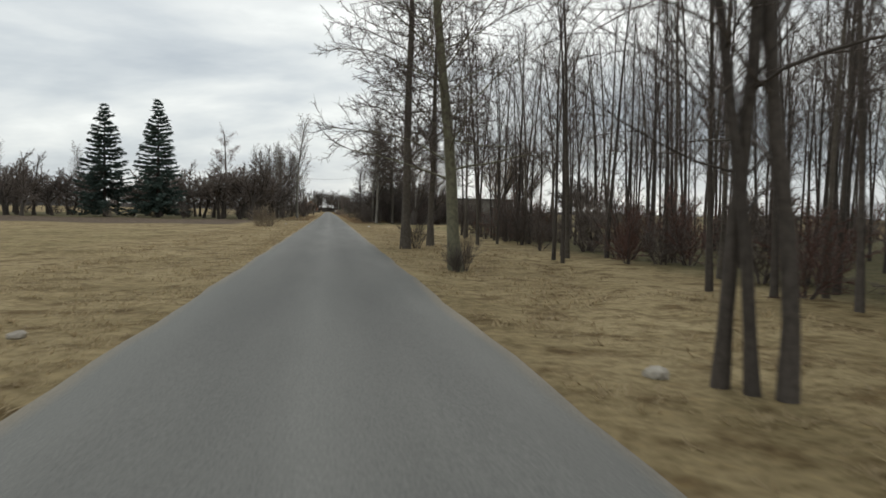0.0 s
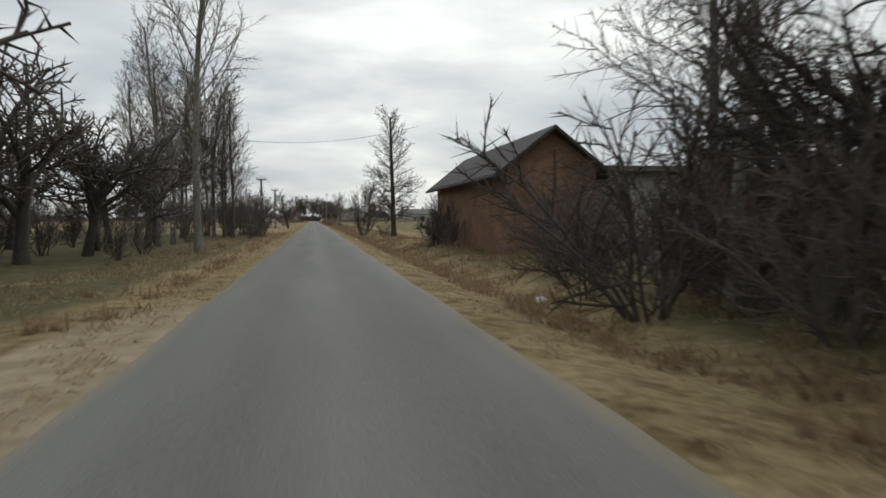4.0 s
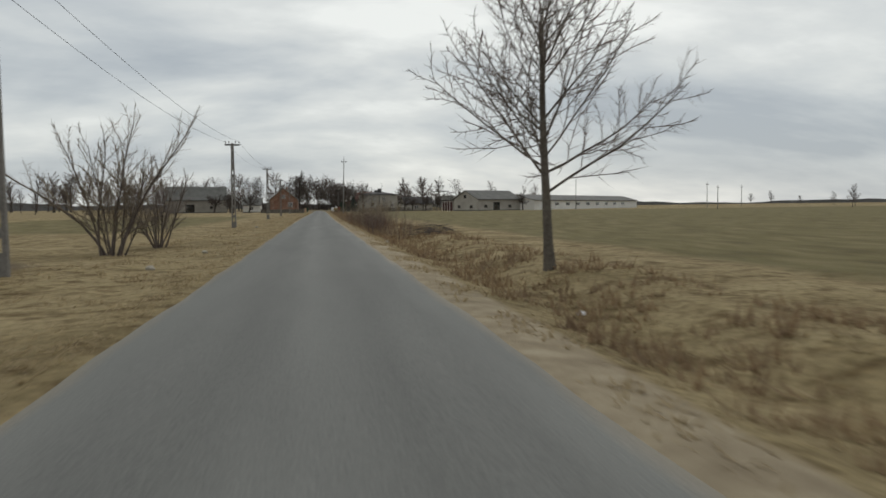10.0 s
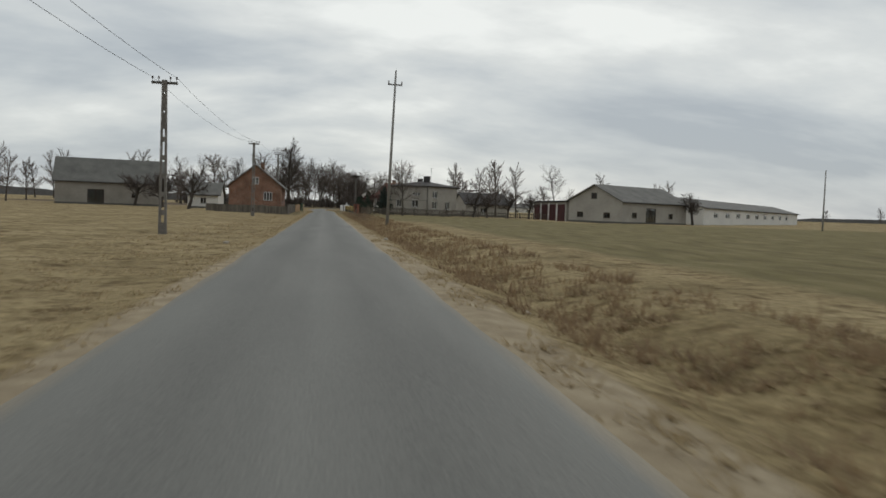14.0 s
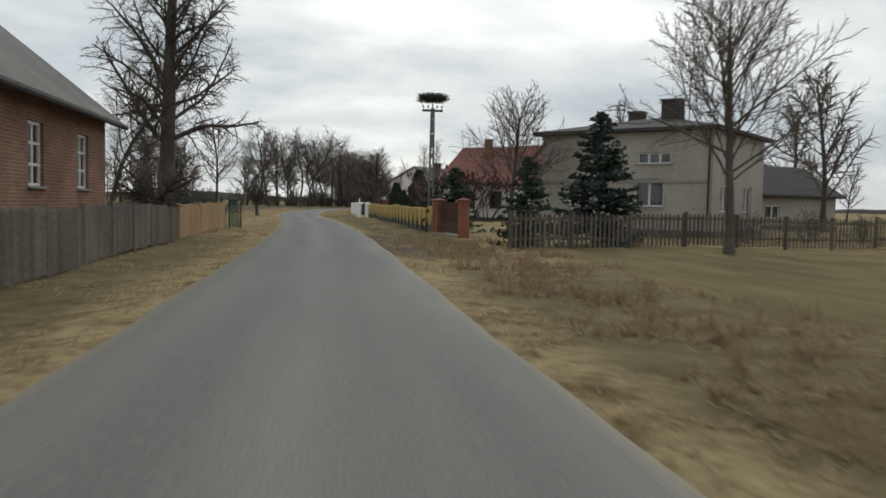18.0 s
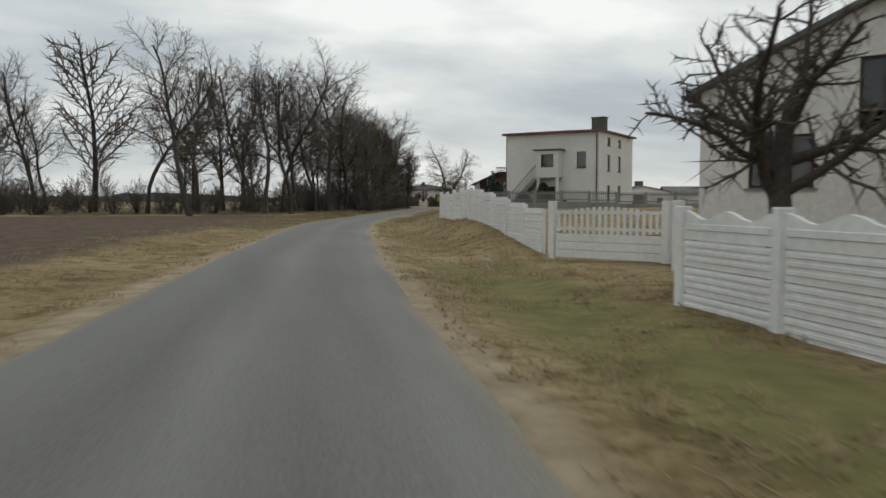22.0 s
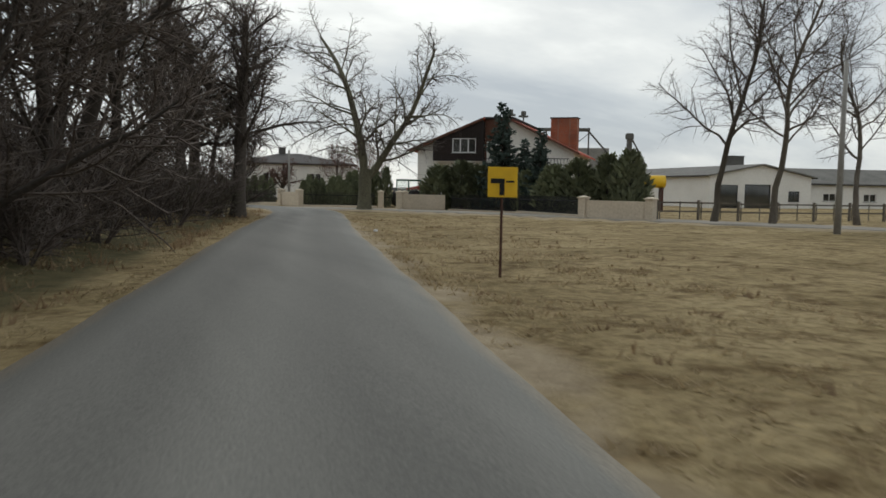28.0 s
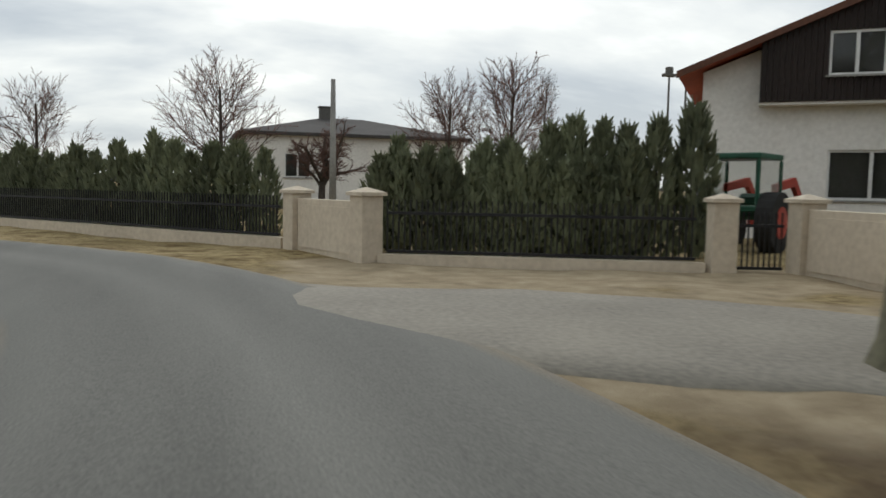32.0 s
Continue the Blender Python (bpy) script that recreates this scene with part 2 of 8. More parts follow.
M_DOOR_R = mat("garage_door_dark_red", (0.085, 0.026, 0.026), (0.045, 0.016, 0.017), 0.8, 10, bump=0.2)
M_WOODW = mat("fence_wood_grey", (0.155, 0.135, 0.11), (0.075, 0.064, 0.052), 0.7, 12, bump=0.4, spread=0.25)
M_WOODT = mat("fence_wood_tan", (0.40, 0.265, 0.14), (0.28, 0.175, 0.09), 0.7, 12, bump=0.3, spread=0.1)
M_CLAD = mat("cladding_dark_brown", (0.026, 0.018, 0.016), (0.013, 0.01, 0.009), 0.7, 10, bump=0.2)
M_CLAD_B = mat("cladding_brown", (0.125, 0.056, 0.036), (0.075, 0.036, 0.026), 0.7, 10, bump=0.2)
M_GREENM = mat("green_mesh_fence", (0.035, 0.095, 0.06), (0.02, 0.05, 0.035), 0.7, 10, bump=0.1, rough=0.6)
M_TRACTOR = mat("tractor_green", (0.03, 0.11, 0.07), (0.02, 0.06, 0.04), rough=0.4, bump=0.05)
M_RED = mat("machine_red", (0.42, 0.05, 0.03), (0.25, 0.035, 0.025), rough=0.45, bump=0.1)
M_RUBBER = mat("rubber_dark", (0.025, 0.024, 0.023), (0.015, 0.015, 0.015), bump=0.2)
M_NEST = mat("nest_sticks", (0.055, 0.045, 0.035), (0.028, 0.022, 0.018), 1.0, 10, bump=0.6)
M_STONE = mat("pale_stone", (0.42, 0.38, 0.31), (0.26, 0.23, 0.19), 1.0, 12, bump=0.4)
M_LITTER = mat("white_litter", (0.75, 0.75, 0.76), (0.6, 0.6, 0.62), bump=0.0)
# dark colour that paints in the shade of the rooms behind the panes
M_ROOM_SHADE = mat("painted_room_shade", (0.09, 0.085, 0.08), (0.05, 0.048, 0.045), bump=0.0)

M_GLASS = bpy.data.materials.new("window_glass")
M_GLASS.use_nodes = True
gb = M_GLASS.node_tree.nodes["Principled BSDF"]
gb.inputs["Base Color"].default_value = (0.92, 0.95, 0.94, 1)
gb.inputs["Roughness"].default_value = 0.03
gb.inputs["Transmission Weight"].default_value = 1.0
gb.inputs["IOR"].default_value = 1.45


def ground_mat():
    """Dry grass with green crop, ploughed soil and sand, each where the ground carries it."""
    m = bpy.data.materials.new("ground_grass")
    m.use_nodes = True
    n, l = m.node_tree.nodes, m.node_tree.links
    b = n["Principled BSDF"]
    b.inputs["Roughness"].default_value = 0.95
    b.inputs["Specular IOR Level"].default_value = 0.1
    geo = n.new("ShaderNodeNewGeometry")

    def tex(scale, detail=6.0, rough=0.55, stretch=None):
        t = n.new("ShaderNodeTexNoise")
        t.inputs["Scale"].default_value, t.inputs["Detail"].default_value, t.inputs["Roughness"].default_value = scale, detail, rough
        src = geo.outputs["Position"]
        if stretch:
            mp = n.new("ShaderNodeMapping")
            mp.inputs["Scale"].default_value = stretch
            l.new(src, mp.inputs["Vector"])
            src = mp.outputs[0]
        l.new(src, t.inputs["Vector"])
        return t.outputs["Fac"]

    def ramp(fac, *stops):
        r = n.new("ShaderNodeValToRGB")
        es = r.color_ramp.elements
        es[0].position, es[0].color = stops[0][0], (*stops[0][1], 1)
        es[1].position, es[1].color = stops[-1][0], (*stops[-1][1], 1)
        for p, c in stops[1:-1]:
            x = es.new(p)
            x.color = (*c, 1)
        l.new(fac, r.inputs["Fac"])
        return r.outputs["Color"]

    def blend(fac, a, c, kind="MIX"):
        x = n.new("ShaderNodeMix")
        x.data_type, x.blend_type = "RGBA", kind
        if isinstance(fac, float):
            x.inputs["Factor"].default_value = fac
        else:
            l.new(fac, x.inputs["Factor"])
        l.new(a, x.inputs["A"])
        l.new(c, x.inputs["B"])
        return x.outputs["Result"]

    def attr(name, rough=0.45):
        a = n.new("ShaderNodeAttribute")
        a.attribute_name = name
        edge = n.new("ShaderNodeMath")
        edge.operation = "MULTIPLY_ADD"
        edge.inputs[1].default_value = rough
        edge.inputs[2].default_value = -rough / 2
        l.new(tex(1.3), edge.inputs[0])
        s = n.new("ShaderNodeMath")
        s.use_clamp = True
        l.new(a.outputs["Fac"], s.inputs[0])
        l.new(edge.outputs[0], s.inputs[1])
        st = n.new("ShaderNodeMapRange")
        st.inputs["From Min"].default_value, st.inputs["From Max"].default_value = 0.3, 0.7
        l.new(s.outputs[0], st.inputs["Value"])
        return st.outputs[0]

    grass = ramp(tex(0.35), (0.3, (0.225, 0.172, 0.086)), (0.5, (0.32, 0.25, 0.134)), (0.7, (0.40, 0.32, 0.18)))
    tuft = ramp(tex(7.0, 8, 0.65), (0.28, (0.42, 0.38, 0.30)), (0.55, (1.0, 1.0, 1.0)), (0.75, (1.35, 1.3, 1.2)))
    grass = blend(0.85, grass, tuft, "MULTIPLY")
    clod = ramp(tex(1.6, 5, 0.6), (0.34, (0.36, 0.29, 0.22)), (0.5, (1, 1, 1)))
    grass = blend(0.8, grass, clod, "MULTIPLY")
    green = ramp(tex(1.1, 7, 0.6, (1, 0.25, 1)), (0.3, (0.12, 0.098, 0.048)), (0.5, (0.17, 0.142, 0.066)), (0.7, (0.235, 0.19, 0.098)))
    lawn = ramp(tex(2.0, 7), (0.3, (0.13, 0.125, 0.048)), (0.7, (0.24, 0.215, 0.09)))
    soil = ramp(tex(2.4, 8, 0.65), (0.3, (0.07, 0.05, 0.036)), (0.55, (0.135, 0.10, 0.07)), (0.75, (0.20, 0.15, 0.10)))
    sand = ramp(tex(2.2, 8, 0.6), (0.3, (0.26, 0.205, 0.135)), (0.55, (0.38, 0.31, 0.21)), (0.75, (0.47, 0.395, 0.28)))
    moss = ramp(tex(3.0, 8, 0.6), (0.3, (0.075, 0.07, 0.035)), (0.7, (0.16, 0.135, 0.07)))
    c = blend(attr("moss"), grass, moss)
    c = blend(attr("green"), c, green)
    c = blend(attr("lawn"), c, lawn)
    c = blend(attr("soil"), c, soil)
    c = blend(attr("sand"), c, sand)
    l.new(c, b.inputs["Base Color"])
    bp = n.new("ShaderNodeBump")
    bp.inputs["Strength"].default_value, bp.inputs["Distance"].default_value = 0.7, 0.12
    l.new(tex(6.0, 8, 0.7), bp.inputs["Height"])
    l.new(bp.outputs[0], b.inputs["Normal"])
    return m


def road_mat():
    """Worn grey asphalt, paler in the middle strip and towards the dusty edges."""
    m = bpy.data.materials.new("asphalt_worn")
    m.use_nodes = True
    n, l = m.node_tree.nodes, m.node_tree.links
    b = n["Principled BSDF"]
    b.inputs["Roughness"].default_value = 0.82
    b.inputs["Specular IOR Level"].default_value = 0.25
    geo = n.new("ShaderNodeNewGeometry")
    across = n.new("ShaderNodeAttribute")
    across.attribute_name = "across"
    fine, patch = n.new("ShaderNodeTexNoise"), n.new("ShaderNodeTexNoise")
    fine.inputs["Scale"].default_value, fine.inputs["Detail"].default_value = 55, 4
    mp = n.new("ShaderNodeMapping")
    mp.inputs["Scale"].default_value = (1.0, 0.12, 1)
    l.new(geo.outputs["Position"], mp.inputs["Vector"])
    patch.inputs["Scale"].default_value, patch.inputs["Detail"].default_value = 1.3, 7
    l.new(mp.outputs[0], patch.inputs["Vector"])
    l.new(geo.outputs["Position"], fine.inputs["Vector"])
    strip = n.new("ShaderNodeValToRGB")
    es = strip.color_ramp.elements
    es[0].position, es[0].color = 0.0, (0.27, 0.235, 0.18, 1)
    es[1].position, es[1].color = 1.0, (0.27, 0.235, 0.18, 1)
    for p, v in ((0.05, 0.18), (0.17, 0.152), (0.32, 0.138), (0.5, 0.176), (0.66, 0.142), (0.84, 0.154), (0.95, 0.185)):
        x = es.new(p)
        x.color = (v * 0.985, v * 0.975, v * 0.90, 1)
    wob = n.new("ShaderNodeMath")
    wob.operation = "MULTIPLY_ADD"
    wob.inputs[1].default_value = 0.10
    l.new(patch.outputs["Fac"], wob.inputs[0])
    sh = n.new("ShaderNodeMath")
    sh.operation = "SUBTRACT"
    sh.inputs[1].default_value = 0.05
    l.new(across.outputs["Fac"], sh.inputs[0])
    l.new(sh.outputs[0], wob.inputs[2])
    l.new(wob.outputs[0], strip.inputs["Fac"])
    ramp = n.new("ShaderNodeValToRGB")
    ramp.color_ramp.elements[0].position, ramp.color_ramp.elements[0].color = 0.3, (0.88, 0.88, 0.88, 1)
    ramp.color_ramp.elements[1].position, ramp.color_ramp.elements[1].color = 0.7, (1.12, 1.12, 1.11, 1)
    l.new(patch.outputs["Fac"], ramp.inputs["Fac"])
    grit = n.new("ShaderNodeValToRGB")
    grit.color_ramp.elements[0].position, grit.color_ramp.elements[0].color = 0.3, (0.7, 0.7, 0.7, 1)
    grit.color_ramp.elements[1].position, grit.color_ramp.elements[1].color = 0.72, (1.3, 1.3, 1.28, 1)
    l.new(fine.outputs["Fac"], grit.inputs["Fac"])
    c = strip.outputs["Color"]
    for other in (ramp, grit):
        x = n.new("ShaderNodeMix")
        x.data_type, x.blend_type = "RGBA", "MULTIPLY"
        x.inputs["Factor"].default_value = 0.9
        l.new(c, x.inputs["A"])
        l.new(other.outputs["Color"], x.inputs["B"])
        c = x.outputs["Result"]
    l.new(c, b.inputs["Base Color"])
    bp = n.new("ShaderNodeBump")
    bp.inputs["Strength"].default_value, bp.inputs["Distance"].default_value = 0.35, 0.01
    l.new(fine.outputs["Fac"], bp.inputs["Height"])
    l.new(bp.outputs[0], b.inputs["Normal"])
    return m


M_GROUND, M_ROAD = ground_mat(), road_mat()

# ---- ground and road ----
ROAD = [(0.1, -40), (0.1, 4.6), (0.08, 202), (-0.42, 301), (-0.43, 391), (-0.5, 426), (-0.3, 450), (-0.76, 471), (-1.9, 490), (-1.65, 510),
        (-0.35, 530), (1.6, 548), (5.45, 566.5), (10.4, 588), (15.1, 608.5), (19.4, 628), (21.6, 637), (23.4, 645.5), (23.7, 651.5), (21.8, 658.5),
        (17.2, 664.5), (8, 675), (-12, 697), (-40, 726)]
SIDE = [(22.6, 655.5), (27.5, 652.5), (33, 646.5), (40, 633), (52, 610), (75, 570)]


def smooth(points, step):
    """Points along a smooth curve through the given ones, about step apart."""
    p = np.array(points, float)
    ext = np.vstack([2 * p[0] - p[1], p, 2 * p[-1] - p[-2]])
    out = []
    for i in range(1, len(ext) - 2):
        a, b, c, d = ext[i - 1 : i + 3]
        la, lb, lc = (np.linalg.norm(q - r) for q, r in ((b, a), (c, b), (d, c)))
        mb, mc = (c - a) / (la + lb) * lb, (d - b) / (lb + lc) * lb
        for t in np.linspace(0, 1, max(1, round(lb / step)), endpoint=False):
            out.append((2 * t**3 - 3 * t**2 + 1) * b + (t**3 - 2 * t**2 + t) * mb + (-2 * t**3 + 3 * t**2) * c + (t**3 - t**2) * mc)
    out.append(p[-1])
    return np.array(out)


LINE = smooth(ROAD, 1.0)
SIDELINE = smooth(SIDE, 1.0)
HALF = 1.78


def from_line(x, y, line):
    """Distance from a line, and on which side of it (right is positive)."""
    x, y = np.asarray(x, float), np.asarray(y, float)
    if x.size <= 64:
        a, b = line[:-1:2][: len(line[2::2])], line[2::2]
        d = b - a
        px, py = x.reshape(-1, 1), y.reshape(-1, 1)
        t = np.clip(((px - a[:, 0]) * d[:, 0] + (py - a[:, 1]) * d[:, 1]) / (d**2).sum(1), 0, 1)
        ex, ey = px - a[:, 0] - t * d[:, 0], py - a[:, 1] - t * d[:, 1]
        r = np.hypot(ex, ey)
        k = r.argmin(1)
        i = np.arange(len(k))
        return r[i, k].reshape(x.shape), np.sign(d[k, 1] * ex[i, k] - d[k, 0] * ey[i, k] + 1e-9).reshape(x.shape)
    best, side = np.full(x.shape, 1e9), np.ones(x.shape)
    for a, b in zip(line[:-1:2], line[2::2]):
        d = b - a
        t = np.clip(((x - a[0]) * d[0] + (y - a[1]) * d[1]) / (d @ d), 0, 1)
        ex, ey = x - a[0] - t * d[0], y - a[1] - t * d[1]
        r = np.hypot(ex, ey)
        closer = r < best
        best = np.where(closer, r, best)
        side = np.where(closer, np.sign(d[1] * ex - d[0] * ey + 1e-9), side)
    return best, side


def bump01(v, a, b, soft):
    """1 between a and b, 0 outside, with soft flanks."""
    v = np.asarray(v, float)
    return np.clip((v - a) / soft + 0.5, 0, 1) * np.clip((b - v) / soft + 0.5, 0, 1)


def waves(x, y):
    """Uneven ground: hummocks of some decimetres."""
    return (np.sin(x * 1.7 + np.sin(y * 0.9) * 1.3) * np.sin(y * 1.3 + np.sin(x * 0.7)) * 0.5
            + np.sin(x * 0.53 + 1.7) * np.sin(y * 0.41 + 0.6) + 0.35 * np.sin(x * 3.9 + y * 2.3) * np.sin(y * 3.1 - x * 1.2))


def height(x, y, d=None, side=None):
    """Ground level."""
    x, y = np.asarray(x, float), np.asarray(y, float)
    if d is None:
        d, side = from_line(x, y, LINE)
    off = d - HALF
    z = np.where(off < 0, -0.05, -0.03 - 0.07 * np.clip(off / 1.2, 0, 1))
    ditch = bump01(d, 3.0, 4.6, 1.4) * (side > 0) * bump01(y, 90, 415, 30) * 0.28
    ditch = ditch + bump01(d, 2.9, 4.4, 1.3) * (side > 0) * bump01(y, 512, 560, 12) * 0.16
    bank = (side > 0) * np.clip((y - 522.5) / 12, 0, 1) * np.clip((566 - y) / 14, 0, 1) * np.clip((d - 4.4) / 1.7, 0, 1) * 0.85
    bank = np.maximum(bank, (side > 0) * np.clip((y - 548) / 12, 0, 1) * np.clip((594 - y) / 10, 0, 1) * np.clip((d - 2.6) / 2.2, 0, 1) * 0.62)
    bank = bank + (side < 0) * bump01(y, 480, 640, 14) * np.clip((d - 3) / 3, 0, 1) * 0.22
    rough = waves(x, y) * np.clip((off - 0.3) / 2.0, 0, 1) * 0.055 * np.clip(1.6 - d / 60, 0.25, 1)
    field = np.clip((d - 30) / 200, 0, 1) * (side > 0) * 1.0 * bump01(y, -3000, 900, 300)
    return z - ditch + bank + rough + field * 0.6


def mesh_of(name, verts, faces, material, smooth_shade=False):
    me = bpy.data.meshes.new(name)
    me.from_pydata([tuple(v) for v in verts], [], [tuple(f) for f in faces])
    me.materials.append(material)
    if smooth_shade:
        me.polygons.foreach_set("use_smooth", [True] * len(me.polygons))
    me.update()
    return me


def grid_faces(nx, ny):
    i, j = np.meshgrid(np.arange(nx - 1), np.arange(ny - 1), indexing="ij")
    a = (i * ny + j).ravel()
    return np.stack([a, a + ny, a + ny + 1, a + 1], 1)


def stops(*parts):
    out = []
    for a, b, step in parts:
        out += list(np.arange(a, b, step))
    return np.array(out + [parts[-1][1]])


gx = stops((-4000, -600, 500), (-600, -120, 60), (-120, -40, 12), (-40, -10, 2.5), (-10, -5.6, 0.8), (-5.6, 6.4, 0.4), (6.4, 38, 0.9),
           (38, 60, 3), (60, 140, 12), (140, 600, 60), (600, 4000, 500))
gy = stops((-1500, -100, 200), (-100, -12, 8), (-12, 700, 1.0), (700, 780, 6), (780, 1400, 60), (1400, 5000, 500))
GX, GY = np.meshgrid(gx, gy, indexing="ij")
D, SIDE_OF = from_line(GX, GY, LINE)
D2, _ = from_line(GX, GY, SIDELINE)
GZ = height(GX, GY, D, SIDE_OF)
GZ = np.where((D2 < 2.4) & (D > HALF), -0.02, GZ)
ground_me = mesh_of("ground", np.stack([GX.ravel(), GY.ravel(), GZ.ravel()], 1), grid_faces(len(gx), len(gy)), M_GROUND, True)
right, left = SIDE_OF > 0, SIDE_OF < 0
zones = {
    "green": np.maximum.reduce([right * bump01(GY, 150, 424, 6) * bump01(D, 9.5, 900, 3), left * bump01(GY, 268, 345, 10) * bump01(D, 9.5, 34, 3),
                                left * bump01(GY, 166, 192, 5) * bump01(D, 8.5, 24, 2), right * bump01(GY, 395, 446, 8) * bump01(D, 6, 30, 3)]),
    "lawn": np.maximum.reduce([right * bump01(GY, 545, 569, 4) * bump01(D, 5.6, 14, 1.2), right * bump01(GY, 505, 522, 4) * bump01(D, 2.6, 5, 1) * 0.75,
                               right * bump01(GY, 56, 76, 6) * bump01(D, 6, 30, 3) * 0.5, left * bump01(GY, -20, 50, 10) * bump01(D, 7, 40, 3) * 0.35]),
    "soil": np.maximum.reduce([left * bump01(GY, 216, 243, 4) * bump01(D, 6.5, 30, 2), left * bump01(GY, 484, 566, 8) * bump01(D, 5.2, 60, 2),
                               left * bump01(GY, 66, 96, 5) * bump01(D, 8, 40, 3), left * bump01(GY, 136, 146, 3) * bump01(D, 3.5, 8, 1.5) * 0.8,
                               right * bump01(GY, 440, 453, 3) * bump01(D, 1.5, 3.2, 0.8) * 0.8,
                               bump01(np.hypot(GX - 27.6, GY - 650.2), -1, 2.6, 1.4) * 0.6]),
    "sand": np.maximum.reduce([right * bump01(GY, 195, 382, 20) * bump01(D, 1.4, 2.5, 0.4) * 1.15, left * bump01(GY, 285, 345, 20) * bump01(D, 1.4, 2.15, 0.4),
                               right * bump01(GY, 594, 634, 8) * bump01(D, 1.4, 2.15, 0.4), right * bump01(GY, 505, 600, 10) * bump01(D, 1.4, 2.15, 0.4),
                               bump01(D2, -9, 2.7, 1.0), bump01(GX, 24.5, 34, 1) * bump01(GY - 659.6 + 0.46 * (GX - 26.2), -3.2, 0.6, 0.5), left * bump01(GY, 486, 556, 10) * bump01(D, 1.4, 2.3, 0.5),
                               left * bump01(GY, 640, 660, 4) * bump01(D, 1.4, 2.5, 0.5), right * bump01(GY, 566.5, 573.5, 2) * bump01(D, 1.4, 7.5, 1),
                               right * bump01(GY, 588, 597, 4) * bump01(D, 2.5, 9, 1.5) * 0.5, left * bump01(GY, 84, 98, 5) * bump01(D, 1.4, 3.2, 0.6)]),
    "moss": np.maximum.reduce([right * bump01(GY, 396, 440, 8) * bump01(D, 2.3, 6.5, 1) * 0.6, left * bump01(GY, 540, 572, 6) * bump01(D, 2.3, 6, 1) * 0.7,
                               right * bump01(GY, -10, 52, 6) * bump01(D, 9, 80, 4), left * bump01(GY, 570, 655, 6) * bump01(D, 2.8, 60, 1.5),
                               left * bump01(GY, 96, 165, 6) * bump01(D, 3.8, 60, 1.5), right * bump01(GY, 78, 130, 8) * bump01(D, 4.6, 40, 2) * 0.8,
                               right * bump01(GY, 440, 503, 6) * bump01(D, 2.1, 5.2, 0.8) * 0.75, right * bump01(GY, 553, 566, 4) * bump01(D, 2.0, 7, 1) * 0.8,
                               left * bump01(GY, 408, 452, 6) * bump01(D, 2.4, 5, 1) * 0.6]),
}
for key, values in zones.items():
    ground_me.attributes.new(key, "FLOAT", "POINT").data.foreach_set("value", np.ascontiguousarray(values.ravel(), dtype=np.float32))
tagged(new("ground", ground_me), "dry winter grass with green crop, ploughed soil and sand", "ground", kind="structure")


def strip(name, line, half, z, material, label, uneven=0.022, thick=0.09):
    """A paved strip with thickness and slightly ragged edges."""
    t = np.gradient(line, axis=0)
    t /= np.linalg.norm(t, axis=1)[:, None]
    nrm = np.stack([t[:, 1], -t[:, 0]], 1)
    n = len(line)
    k = np.arange(n)
    us = np.array([-1, -0.985, -0.7, -0.35, 0, 0.35, 0.7, 0.985, 1])
    verts, across = [], []
    for u in us:
        edge = half + uneven * (np.sin(k * 0.9 + 3 * u) + 0.6 * np.sin(k * 2.3 + u)) * (abs(u) > 0.9)
        p = line + nrm * (u * edge)[:, None]
        zz = z + 0.02 * (1 - u * u) - (thick if abs(u) == 1 else 0)
        verts.append(np.column_stack([p, np.full(n, zz)]))
        across.append(np.full(n, (u + 1) / 2))
    me = mesh_of(name, np.vstack(verts), grid_faces(len(us), n)[:, ::-1], material, True)
    me.attributes.new("across", "FLOAT", "POINT").data.foreach_set("value", np.concatenate(across).astype(np.float32))
    return tagged(new(name, me), label, "road", kind="structure")


strip("road", LINE, HALF, -0.005, M_ROAD, "narrow worn grey asphalt country road")
M_GRAVEL = mat("gravel_dusty", (0.30, 0.275, 0.23), (0.19, 0.175, 0.15), 0.6, 14, bump=0.4)
strip("side_road", SIDELINE, 1.9, -0.012, M_GRAVEL, "dusty pale gravel side road", 0.2)

# ---- builders ----


def part(name, bm, material, parent=None, label="", smooth_shade=False):
    """Links a bmesh, or a finished mesh, as one mesh object under its thing."""
    if isinstance(bm, bmesh.types.BMesh):
        me = bpy.data.meshes.new(name)
        bm.to_mesh(me)
        bm.free()
        me.materials.append(material)
        if smooth_shade:
            me.polygons.foreach_set("use_smooth", [True] * len(me.polygons))
    else:
        me = bm
    ob = new(name, me)
    ob.parent = parent
    if label:
        ob["label"] = label
    return ob


def thing(name, label, category, m, group=""):
    ob = new(name)
    ob.empty_display_size = 0.2
    ob.matrix_basis = m
    return tagged(ob, label, category, group)


def at(x, y, yaw=0.0, z=None, scale=1.0, lean=0.0):
    """A pose on the ground."""
    zz = float(height(x, y)) if z is None else z
    return Matrix.LocRotScale((x, y, zz), Euler((radians(lean), 0, radians(yaw))), (scale, scale, scale))


